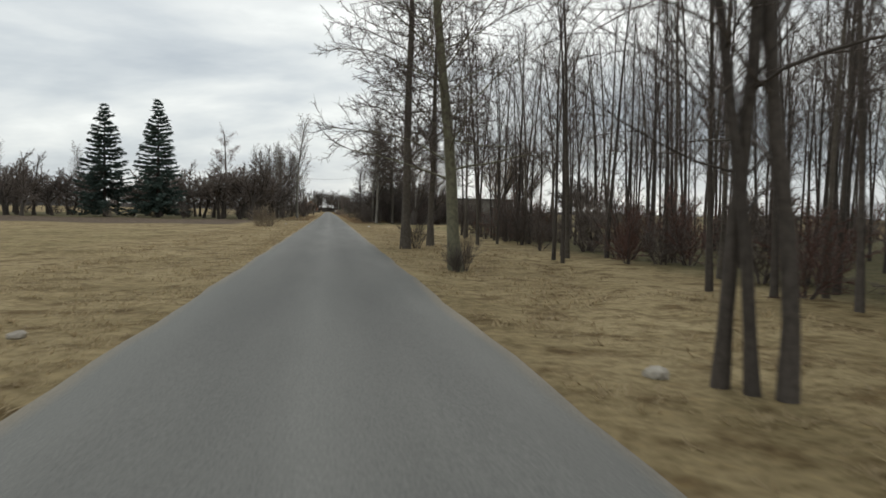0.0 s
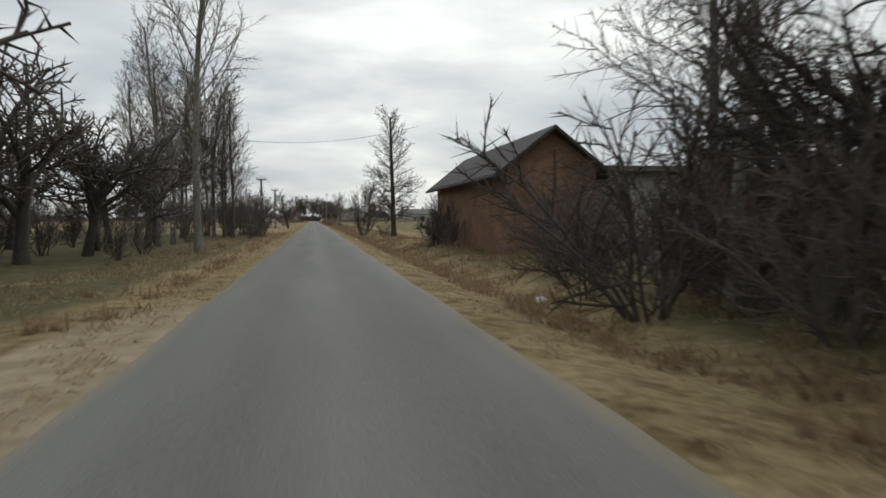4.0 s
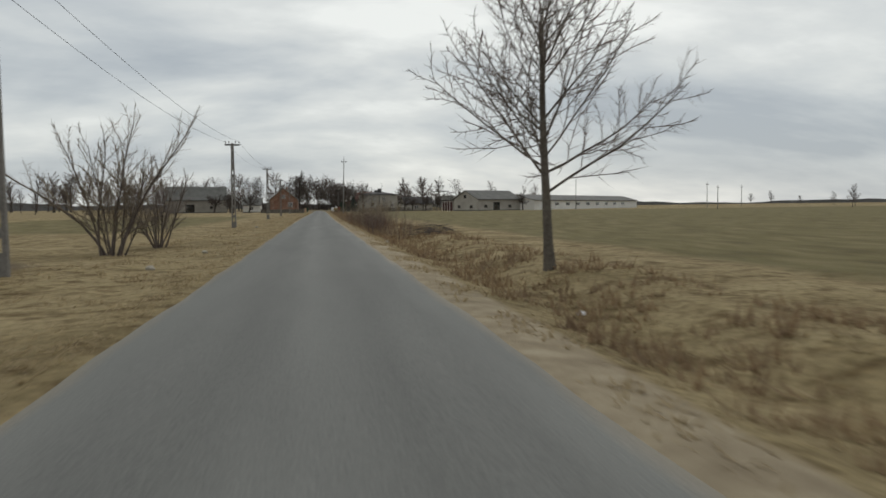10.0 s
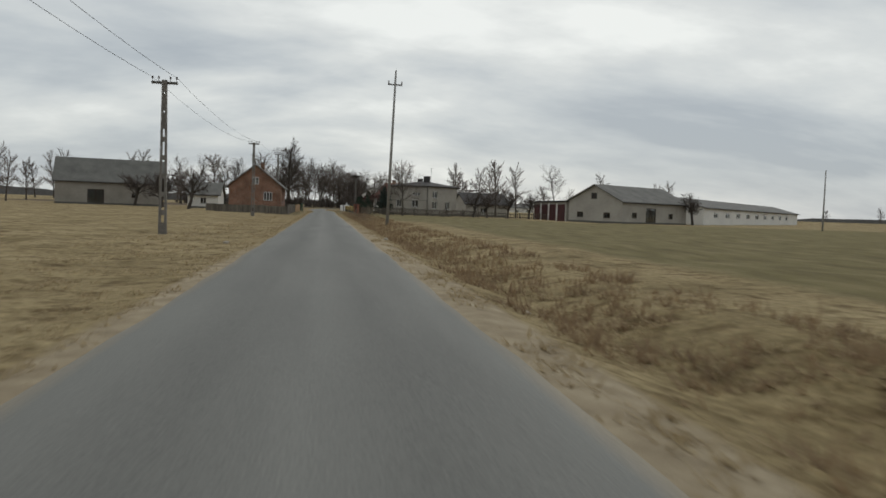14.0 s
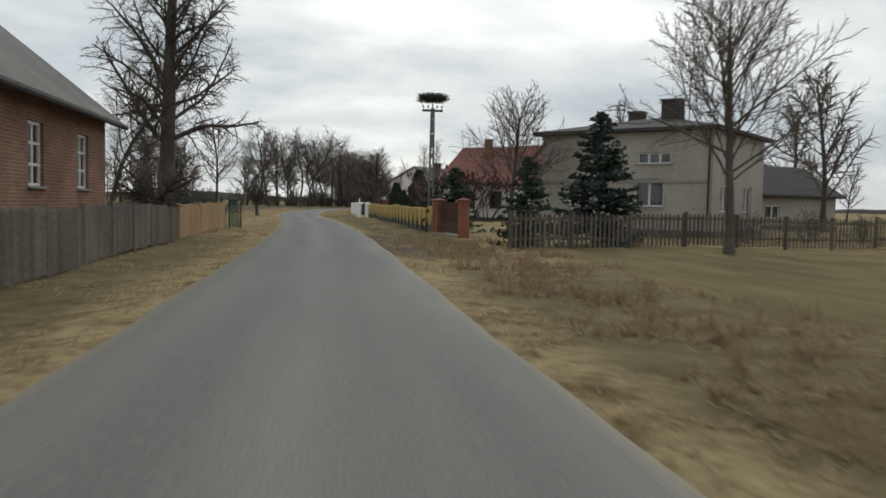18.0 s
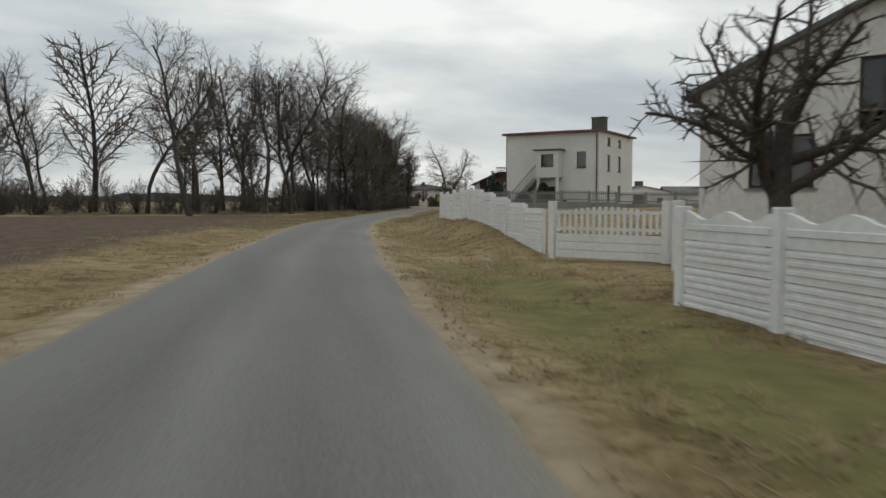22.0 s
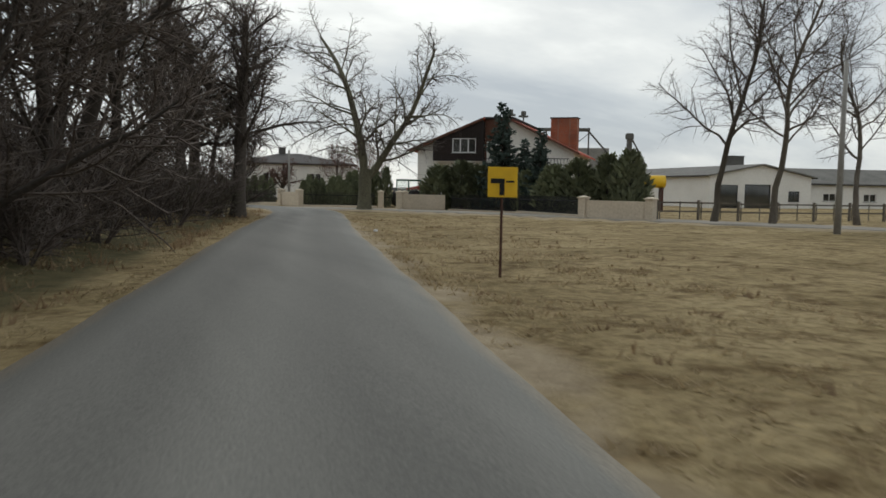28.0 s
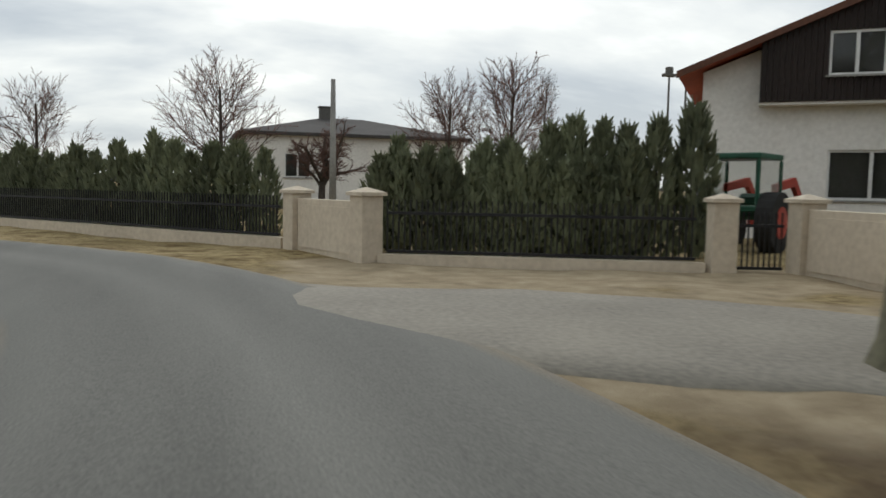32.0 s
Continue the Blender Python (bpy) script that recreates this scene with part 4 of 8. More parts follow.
KINDS = {
    # the shape, the height of the leader, the radius of the trunk, the number of stems from the ground
    "pole": (spec(segs=(8, 3, 1), wob=(0.025, 0.1, 0.2), lift=(0.03, 0.10, 0.05), count=(30, 7), ref=(1, 1.6), start=(0.3, 0.2), angle=(46, 42), close=(0.25, 0.1),
                  ratio=(0.2, 0.5), shrink=(0.4, 0.4), rr=(0.3, 0.6), thick=0, tip=0.007, sides=(6, 3, 3)), 10, 0.068, 1),
    "alder": (spec(segs=(10, 6, 3, 1), wob=(0.03, 0.12, 0.2, 0.25), lift=(0.03, 0.0, 0.03, 0.03), count=(38, 16, 10), start=(0.2, 0.12, 0.12), angle=(72, 50, 44), sides=(8, 4, 3, 3),
                   ratio=(0.30, 0.36, 0.42), shrink=(0.55, 0.5, 0.4), rr=(0.2, 0.5, 0.6), tip=0.007), 11, 0.15, 1),
    "cone": (spec(segs=(12, 7, 4, 1), wob=(0.012, 0.09, 0.16, 0.25), lift=(0.03, 0.035, 0.05, 0.05), count=(58, 16, 9), start=(0.13, 0.12, 0.12), angle=(80, 46, 44), close=(0.45, 0.1, 0.1),
                  ratio=(0.30, 0.34, 0.42), shrink=(0.55, 0.5, 0.4), rr=(0.22, 0.5, 0.6), tip=0.008, sides=(9, 5, 3, 3)), 9.2, 0.21, 1),
    "stem": (spec(segs=(12, 6, 3, 1), wob=(0.03, 0.12, 0.2, 0.25), lift=(0.03, 0.0, 0.02, 0.0), count=(20, 10, 6), start=(0.21, 0.15, 0.15), angle=(62, 46, 42), sides=(10, 5, 3, 3),
                  ratio=(0.24, 0.38, 0.42), shrink=(0.3, 0.5, 0.4), rr=(0.3, 0.5, 0.6), tip=0.004), 9, 0.072, 1),
    "old": (spec(segs=(10, 8, 4, 1), wob=(0.02, 0.12, 0.2, 0.24), lift=(0.03, 0.03, -0.04, -0.06), taper=(0.4, 0.3, 0.3, 0.3), count=(26, 15, 9), ref=(1, 3, 1.2), start=(0.34, 0.15, 0.12),
                 angle=(66, 52, 46), close=(0.35, 0.1, 0.1), ratio=(0.38, 0.38, 0.42), shrink=(0.35, 0.45, 0.4), rr=(0.36, 0.5, 0.55), tip=0.012, sides=(9, 5, 3, 3)), 11, 0.4, 1),
    "round": (spec(segs=(7, 6, 3, 1), wob=(0.03, 0.09, 0.14, 0.2), lift=(0.03, 0.08, 0.06, 0.03), taper=(0.4, 0.25, 0.3, 0.3), count=(30, 11, 7), start=(0.32, 0.15, 0.15), tip=0.008,
                   angle=(70, 42, 40), close=(0.5, 0.2, 0.1), ratio=(0.62, 0.42, 0.42), shrink=(0.5, 0.45, 0.4), rr=(0.34, 0.5, 0.6), sides=(8, 4, 3, 3), vary=0.1), 5.0, 0.11, 1),
    "apple": (spec(segs=(5, 6, 3, 1), wob=(0.12, 0.2, 0.28, 0.3), lift=(0.03, 0.03, 0.03, 0.06), taper=(0.7, 0.3, 0.3, 0.3), count=(9, 13, 9), tip=0.011, ref=(1, 1.8, 0.9), sides=(8, 5, 3, 3),
                   start=(0.5, 0.2, 0.15), angle=(58, 55, 50), ratio=(1.05, 0.42, 0.5), shrink=(0.3, 0.5, 0.4), rr=(0.6, 0.5, 0.55)), 2.3, 0.17, 1),
    "orchard": (spec(segs=(4, 5, 2, 1), wob=(0.12, 0.2, 0.28, 0.3), lift=(0.03, 0.05, 0.05, 0.06), taper=(0.7, 0.3, 0.3, 0.3), count=(7, 10, 6), tip=0.022, ref=(1, 1.8, 0.9), sides=(6, 4, 3, 3),
                     start=(0.45, 0.15, 0.12), angle=(60, 55, 50), ratio=(1.15, 0.46, 0.55), shrink=(0.3, 0.5, 0.4), rr=(0.6, 0.5, 0.55)), 2.4, 0.15, 1),
    "shrub": (spec(segs=(6, 3, 1), wob=(0.09, 0.14, 0.2), lift=(0.03, 0.08, 0.05), count=(13, 8), ref=(1, 1.0), start=(0.2, 0.15), angle=(38, 36), ratio=(0.36, 0.45), sides=(4, 3, 3),
                   shrink=(0.5, 0.4), rr=(0.5, 0.6), thick=0, tip=0.007), 3.6, 0.04, 14),
    "thicket": (spec(segs=(4, 2, 1), wob=(0.14, 0.2, 0.24), lift=(0.03, 0.06, 0.05), count=(11, 6), ref=(1, 0.9), start=(0.1, 0.1), angle=(48, 46), ratio=(0.46, 0.55), sides=(4, 3, 3),
                     shrink=(0.4, 0.4), rr=(0.5, 0.65), thick=0, tip=0.014), 3.2, 0.035, 8),
    "willow": (spec(segs=(4, 8, 4, 1), wob=(0.1, 0.06, 0.1, 0.15), lift=(0.0, 0.07, 0.06, 0.04), taper=(0.95, 0.25, 0.3, 0.3), count=(17, 13, 7), ref=(1, 4.5, 1.6), start=(0.75, 0.2, 0.15),
                    angle=(40, 27, 28), sides=(9, 5, 3, 3), close=(0.4, 0.1, 0.1), ratio=(3.4, 0.34, 0.45), shrink=(0.2, 0.5, 0.4), rr=(0.17, 0.45, 0.6), thick=1, tip=0.006), 1.6, 0.36, 1),
    "birch": (spec(segs=(10, 4, 2, 1), wob=(0.03, 0.09, 0.16, 0.2), lift=(0.03, 0.10, 0.03, -0.05), count=(36, 9, 6), start=(0.24, 0.2, 0.15), angle=(44, 40, 40), sides=(8, 4, 3, 3),
                   close=(0.35, 0.1, 0.1), ratio=(0.27, 0.42, 0.5), shrink=(0.5, 0.4, 0.4), rr=(0.32, 0.5, 0.6), tip=0.009), 12, 0.14, 1),
    "tall": (spec(segs=(11, 7, 3, 1), wob=(0.10, 0.15, 0.2, 0.24), lift=(0.05, 0.05, 0.02, 0.0), tip=0.008, taper=(0.35, 0.3, 0.3, 0.3), count=(17, 14, 9), ref=(1, 3.5, 1.4), sides=(8, 5, 3, 3),
                  start=(0.34, 0.2, 0.12), angle=(60, 54, 48), ratio=(0.43, 0.42, 0.42), shrink=(0.45, 0.45, 0.4), rr=(0.5, 0.5, 0.55)), 13, 0.2, 1),
    "veil": (spec(segs=(8, 5, 3, 1), wob=(0.05, 0.12, 0.2, 0.24), lift=(0.03, 0.06, 0.02, -0.03), tip=0.016, taper=(0.35, 0.3, 0.3, 0.3), count=(30, 11, 7), ref=(1, 2.5, 1.2), sides=(7, 4, 3, 3),
                  start=(0.06, 0.1, 0.1), angle=(52, 48, 46), ratio=(0.36, 0.45, 0.5), shrink=(0.5, 0.45, 0.4), rr=(0.35, 0.5, 0.6)), 11, 0.16, 1),
    "far": (spec(segs=(5, 4, 1), wob=(0.06, 0.15, 0.2), lift=(0.03, 0.06, 0.05), tip=0.05, taper=(0.4, 0.4, 0.3), count=(22, 14), ref=(1, 3.5), sides=(5, 3, 3), thick=0,
                 start=(0.2, 0.12), angle=(54, 48), ratio=(0.42, 0.42), shrink=(0.5, 0.4), rr=(0.45, 0.6)), 11, 0.2, 1),
    "weed": (spec(segs=(3, 1), wob=(0.08, 0.15), lift=(0.02, 0.08), count=(7,), ref=(1,), start=(0.35,), angle=(34,), ratio=(0.3,), shrink=(0.4,), rr=(0.6,), thick=-1, sides=(3, 3),
                  tip=0.004), 1.5, 0.008, 26),
}
MESHES = {}


def plant_meshes(kind, variant):
    """Trunk and crown meshes of one variant of a kind."""
    if (kind, variant) not in MESHES:
        rng = np.random.default_rng(hash_of(kind) + 31 * variant)
        sp, h, r, stems = KINDS[kind]
        wood, twigs = Tubes(), Tubes()
        for s in range(stems):
            d = np.array((0, 0, 1.0))
            p = np.zeros(3)
            k = 1.0
            if stems > 1:
                a, lean = (s + rng.random()) / stems * 6.28, (0.10 + 0.55 * rng.random()) * (1.0 if kind != "weed" else 0.6)
                d = np.array((np.cos(a) * np.sin(lean), np.sin(a) * np.sin(lean), np.cos(lean)))
                p = np.array((np.cos(a), np.sin(a), 0)) * rng.random() * (0.28 if kind != "weed" else 0.8)
                k = 0.6 + 0.5 * rng.random()
            grow(rng, wood, twigs, p + (0, 0, -0.15), d, h * k, r * k, 0, sp)
        MESHES[kind, variant] = (wood if wood.n else None, twigs)
    return MESHES[kind, variant]


def hash_of(text):
    return sum((i + 3) * ord(c) for i, c in enumerate(text))


PROTO = {}


def plant(kind, variant, x, y, scale=1.0, yaw=0.0, bark=M_BARK, twig=M_TWIG, name="bare_tree", label="", category="tree", group="", lean=0.0, z=None):
    """A bare tree or shrub of its own at (x, y); alike ones share their meshes."""
    key = (kind, variant, bark.name, twig.name)
    m = at(x, y, yaw, z, scale, lean)
    if key not in PROTO:
        wood, twigs = plant_meshes(kind, variant)
        PROTO[key] = (wood.mesh("trunk", bark) if wood else None, twigs.mesh("crown", twig))
    a, b = PROTO[key]
    ob = thing(name, label, category, m, group)
    if a:
        part("trunk", a, None, ob)
    part("crown", b, None, ob)
    return ob


def needles(rng, count, shape):
    """Small pointed leaves on a crown; shape(rng) gives a place and an outward direction."""
    p, o = np.array([shape(rng) for _ in range(count)]).transpose(1, 0, 2)
    side = np.cross(o, rng.normal(0, 1, o.shape))
    side /= np.linalg.norm(side, axis=1)[:, None] + 1e-9
    ln = (0.5 + rng.random(count))[:, None]
    return p, o, side, ln


def leaf_mesh(name, p, o, side, ln, long, wide, material):
    n = len(p)
    v = np.concatenate([p - side * wide * ln, p + side * wide * ln, p + o * long * ln + side * wide * 0.2, p + o * long * ln - side * wide * 0.2])
    k = np.arange(n)
    return fast_mesh(name, v, np.stack([k, k + n, k + 2 * n, k + 3 * n], 1), material)


def spruce_meshes(seed, tall=9.0, wide=2.2, layers=26, ragged=0.3, material=None, bare=0.08):
    """A spruce: trunk, boughs in whorls that droop, and needles along them."""
    rng = np.random.default_rng(seed)
    wood = Tubes()
    wood.add([(0, 0, -0.1), (0, 0, tall * 0.5), (0, 0, tall)], (tall * 0.018, tall * 0.011, 0.01), 7)
    ps, os_ = [], []
    for i in range(layers):
        t = (i + 0.5) / layers
        z = tall * (bare + (1 - bare) * t)
        reach = wide * (1 - t) ** 0.82 + 0.12
        for k in range(9 if t < 0.7 else 6):
            a = rng.random() * 6.283
            ln = reach * (1 - ragged + 2 * ragged * rng.random())
            d = np.array((np.cos(a), np.sin(a), 0.0))
            drop = -0.28 * (1 - t) + 0.22 * t
            tip = np.array((0, 0, z)) + d * ln + np.array((0, 0, drop * ln + 0.12 * ln))
            mid = np.array((0, 0, z)) + d * ln * 0.55 + np.array((0, 0, drop * ln * 0.9))
            wood.add([(0, 0, z), mid, tip], (0.02, 0.012, 0.004), 3)
            m = max(8, int(ln * 30))
            s = 0.12 + 0.9 * rng.random(m)
            base = np.where(s[:, None] < 0.55, np.array((0, 0, z)) + (mid - (0, 0, z)) * (s[:, None] / 0.55), mid + (tip - mid) * ((s[:, None] - 0.55) / 0.45))
            across = np.cross(d, (0, 0, 1.0))
            out = d * 0.5 + across * rng.choice((-1, 1), m)[:, None] * (0.5 + 0.5 * rng.random(m)[:, None]) + np.array((0, 0, -0.9)) * rng.random(m)[:, None] + np.array((0, 0, 0.25))
            ps.append(base + rng.normal(0, 0.04, (m, 3)))
            os_.append(out / np.linalg.norm(out, axis=1)[:, None])
    p, o = np.concatenate(ps), np.concatenate(os_)
    side = np.cross(o, rng.normal(0, 1, o.shape))
    side /= np.linalg.norm(side, axis=1)[:, None]
    return wood.mesh("trunk", M_BARK_D), leaf_mesh("crown", p, o, side, (0.6 + 0.8 * rng.random(len(p)))[:, None], 0.32 * min(1.4, tall / 9), 0.075, material or M_SPRUCE)


def thuja_meshes(seed, tall=3.0, wide=0.55, count=1500, material=None, power=0.7):
    """A columnar evergreen: a stem and flat upright sprays."""
    rng = np.random.default_rng(seed)
    wood = Tubes()
    wood.add([(0, 0, -0.05), (0, 0, tall * 0.5), (0, 0, tall * 0.93)], (0.06, 0.04, 0.01), 5)
    z = tall * (0.01 + 0.99 * rng.random(count) ** 0.85)
    t = z / tall
    prof = wide * np.minimum(1, (1 - t) * 2.1 + 0.04) ** power * (0.86 + 0.14 * np.minimum(1, t * 8))
    a = rng.random(count) * 6.283
    lump = 1 + 0.13 * np.sin(a * 3 + z * 2.1 + seed) + 0.1 * np.sin(a * 5 - z * 4.3)
    r = prof * lump * (0.55 + 0.45 * rng.random(count) ** 0.5)
    d = np.stack([np.cos(a), np.sin(a), np.zeros(count)], 1)
    p = d * r[:, None]
    p[:, 2] = z
    o = d * 0.55 + np.array((0, 0, 0.9)) + rng.normal(0, 0.25, (count, 3))
    o /= np.linalg.norm(o, axis=1)[:, None]
    side = np.cross(o, d + rng.normal(0, 0.5, (count, 3)))
    side /= np.linalg.norm(side, axis=1)[:, None]
    k = (tall / 3) ** 0.5
    return wood.mesh("trunk", M_BARK_D), leaf_mesh("crown", p, o, side, (0.6 + 0.8 * rng.random(count))[:, None], 0.26 * k, 0.07 * k, material or M_THUJA)


def evergreen(meshes, x, y, scale, name, label, category="tree", group="", yaw=0.0, wide=1.0):
    m = at(x, y, yaw)
    ob = thing(name, label, category, m @ Matrix.Diagonal((scale * wide, scale * wide, scale, 1)), group)
    part("trunk", meshes[0], None, ob)
    part("crown", meshes[1], None, ob)
    return ob

# ---- woods and roadside trees, first stretch ----
rs = np.random.default_rng(5)
WOOD = "slim bare alder in the roadside wood"
spots = []
while len(spots) < 310:
    x, y = rs.uniform(5.5, 40), rs.uniform(-6, 46)
    if x < 6.6 + max(0, (13 - y) * 0.25):
        continue
    if rs.random() < (x - 6) / 45 or any((x - a) ** 2 + (y - b) ** 2 < 0.8 for a, b in spots):
        continue
    spots.append((x, y))
for i, (x, y) in enumerate(spots):
    plant("pole", i % 7, x, y, rs.uniform(0.78, 1.08), rs.uniform(0, 360), M_BARK_D if i % 3 else M_BARK, M_TWIG_D, "alder_tree", WOOD, group="roadside wood")
for i in range(72):
    x, y = (rs.uniform(10, 34), rs.uniform(6, 50)) if i < 36 else (rs.uniform(8, 12), rs.uniform(7, 46))
    plant("thicket", i % 3, x, y, rs.uniform(0.45, 0.8), rs.uniform(0, 360), M_TWIG_D, M_TWIG if i % 4 else M_TWIG_R, "undergrowth_shrub", "low tangled bare undergrowth in the wood", "shrub", "wood undergrowth")
for i in range(20):
    plant("thicket", i % 3, rs.uniform(4.8, 11), rs.uniform(86, 108), rs.uniform(0.5, 0.85), i * 40, M_TWIG, M_TWIG_R if i % 4 == 0 else M_TWIG, "scrub_bush", "brown bare scrub past the wood", "shrub", "scrub past the wood")
ALDER = "bare roadside alder with spreading twigs"
for x, y, s, v, ln in ((3.15, 17.6, 1.0, 3, 2), (2.95, 27.6, 1.2, 4, -2), (4.25, 30.6, 0.95, 5, 2)):
    plant("alder", v, x, y, s, v * 77, M_BARK_G if y < 20 else M_BARK, M_TWIG_D, "alder_tree", ALDER, group="roadside alders", lean=ln)
for x, y, s, v, ln in ((3.36, 5.75, 0.9, 0, 3), (3.5, 5.5, 0.78, 1, -3), (3.7, 5.35, 1.0, 2, 2)):
    plant("stem", v, x, y, s, v * 77, M_BARK_D, M_TWIG_D, "alder_tree", "slim alder stem in a roadside clump", group="roadside alders", lean=ln)
for x, y, s in ((3.4, 17.9, 0.25), (3.4, 28.0, 0.4), (3.1, 17.3, 0.2)):
    plant("shrub", 0, x, y, s, 40, M_TWIG_D, M_TWIG_D, "sucker_shoots", "bare sucker shoots round a tree foot", "shrub")

# spruces and old orchard on the left
SP = [spruce_meshes(3, 15, 3.0, 30, 0.35), spruce_meshes(4, 14.2, 3.4, 28, 0.4)]
evergreen(SP[0], -21.3, 101.7, 1.0, "spruce_tree", "tall dark spruce above an old orchard", group="spruces by the orchard")
evergreen(SP[1], -27.9, 102.3, 1.0, "spruce_tree", "tall dark spruce above an old orchard", group="spruces by the orchard")
ORCH = "gnarled dark bare fruit tree in an overgrown orchard"
for i in range(64):
    x, y = -8 - 62 * rs.random() ** 1.2, rs.uniform(96, 138)
    if abs(x + 21) < 2 and abs(y - 101) < 2:
        continue
    plant("orchard", i % 5, x, y, rs.uniform(1.2, 1.95), rs.uniform(0, 360), M_BARK_D, M_TWIG if i % 3 else M_TWIG_D, "fruit_tree", ORCH, group="old orchard")
for i in range(44):
    x, y = -6.5 - 60 * rs.random() ** 1.4, rs.uniform(97, 140)
    plant("thicket", i % 3, x, y, rs.uniform(0.4, 0.9), rs.uniform(0, 360), M_TWIG_D, M_TWIG if i % 2 else M_TWIG_D, "scrub_bush", "bare brown scrub under the orchard trees", "shrub", "orchard scrub")
for x, y, s in ((-4.6, 60.5, 0.5), (-5.1, 61.2, 0.42), (-4.3, 61.4, 0.36)):
    plant("thicket", 1, x, y, s, y * 40, M_TWIG_P, M_TWIG_P, "roadside_bush", "pale straw-coloured bare bush on the verge", "shrub", "pale verge bushes")
plant("birch", 0, -4.6, 118.5, 1.22, 0, M_BARK_L, M_TWIG, "birch_tree", "tall bare birch with pale bark", group="birches")
plant("birch", 1, -8.0, 128, 0.95, 0, M_BARK_L, M_TWIG, "birch_tree", "tall bare birch with pale bark", group="birches")
plant("alder", 2, -14.5, 113, 1.1, 0, M_BARK_D, M_TWIG_R, "alder_tree", "tall dark bare tree over the orchard")
for i, (x, y) in enumerate(((-60, 150), (-75, 130), (-48, 160), (-90, 170), (-66, 180), (-38, 170), (-110, 150))):
    plant("birch", i % 3, x, y, rs.uniform(0.8, 1.1), i * 50, M_BARK, M_TWIG, "bare_tree", "bare tree beyond the orchard", group="trees beyond the orchard")

# right: pollards, birches and scrub round the abandoned homestead
for x, y, s, v in ((9.0, 81, 1.0, 0), (10.6, 81.2, 1.0, 1), (18.6, 84, 1.55, 0), (19.9, 82, 1.45, 1)):
    plant("willow", v, x, y, s, v * 100, M_BARK_D, M_TWIG_P if y > 83 or x > 20 else M_TWIG, "pollard_willow", "pollarded willow with upright shoots", group="pollard willows")
for i, (x, y, k, s) in enumerate(((5.1, 87, "birch", 1.0), (5.4, 85.9, "birch", 1.05), (6.1, 89, "birch", 0.9), (7.2, 85.8, "alder", 0.9), (9.6, 84.6, "birch", 0.95), (8.6, 87.6, "alder", 0.8),
                                  (7.1, 89, "alder", 1.0), (12, 92, "birch", 0.85), (10, 97, "alder", 0.95), (14, 88, "birch", 0.8), (6.3, 97, "birch", 0.85), (8.2, 101, "alder", 0.9))):
    plant(k, i % 4, x, y, s, i * 61, M_BARK if k == "alder" else M_BARK_L, M_TWIG_D, "bare_tree", "bare tree by the abandoned homestead", group="homestead trees")
for i, (x, y, s) in enumerate(((4.9, 88.4, 1.25), (7.5, 92, 1.3), (11, 90, 1.2), (6.5, 95, 1.2), (9.5, 100, 1.2), (13, 97, 1.1), (31, 97, 1.5), (33.7, 96, 1.6), (30, 87.6, 1.3))):
    plant("apple", i % 5, x, y, s, i * 50, M_BARK_D, M_TWIG_D, "fruit_tree", "old bare fruit tree by the abandoned homestead", group="homestead fruit trees")
for i in range(64):
    x, y = rs.uniform(4.6, 17), rs.uniform(84, 110)
    if x < 11 and y > 106:
        continue
    plant("thicket", i % 3, x, y, rs.uniform(0.45, 1.05), i * 33, M_TWIG_D, M_TWIG if i % 2 else M_TWIG_D, "scrub_bush", "bare brown scrub round the homestead", "shrub", "homestead scrub")
for i, (x, y) in enumerate(((28, 80.8), (29.5, 79.8), (27.8, 75.2), (31, 76), (35, 92), (37, 90))):
    plant("shrub", i % 3, x, y, 0.8, i * 40, M_TWIG_D, M_TWIG_D, "field_bush", "dark bare bush at the field edge", "shrub", "field edge bushes")
building("abandoned_house", "abandoned grey flat-roofed house behind bare trees", 13, 119, 0, 16, 9, 3.5, 3.7, "flat", M_PLASTER_D, M_CONC_D,
         [("front", 2, 0.9, 1.4, 1.5, 1), ("front", 6, 0.9, 1.4, 1.5, 1), ("front", 12.5, 0.6, 1.6, 2.0, 0)], over=0.7)
shed = building("brick_shed", "old brown brick shed with an overhanging felt roof", 6.95, 113.5, 0, 3.4, 16, 3.3, 4.65, "gable_y", M_BRICK_O, M_ROOF_D,
                [("left", 3.0, 1.2, 0.9, 0.9, 1)], over=0.5, category="shed", frame_mat=M_FRAME_B, plinth=False)
for i, (x, y, s) in enumerate(((6.2, 121.6, 0.4), (6.1, 124.4, 0.55), (5.6, 122.8, 0.3))):
    plant("shrub", i, x, y, s * 1.3, i * 90, M_TWIG_D, M_TWIG_D, "wall_shrub", "bare shrub against the brick shed wall", "shrub")

# left at the homestead's end
POP = "slim bare poplar in a roadside clump"
for i, (x, y, s) in enumerate(((-7.5, 146.7, 0.95), (-5.9, 144.4, 0.85), (-8.9, 147.8, 1.0), (-6.7, 146.2, 0.9), (-9.8, 161, 0.9), (-12.9, 168, 0.9), (-8.0, 143.5, 0.9), (-9.6, 145, 1.0), (-11, 150, 0.95),
                               (-10.5, 141, 1.0), (-13, 146, 1.0), (-7.2, 150.5, 0.85))):
    plant("birch", i % 4, x, y, s, i * 71, M_BARK, M_TWIG, "poplar_tree", POP, group="roadside poplar clump")
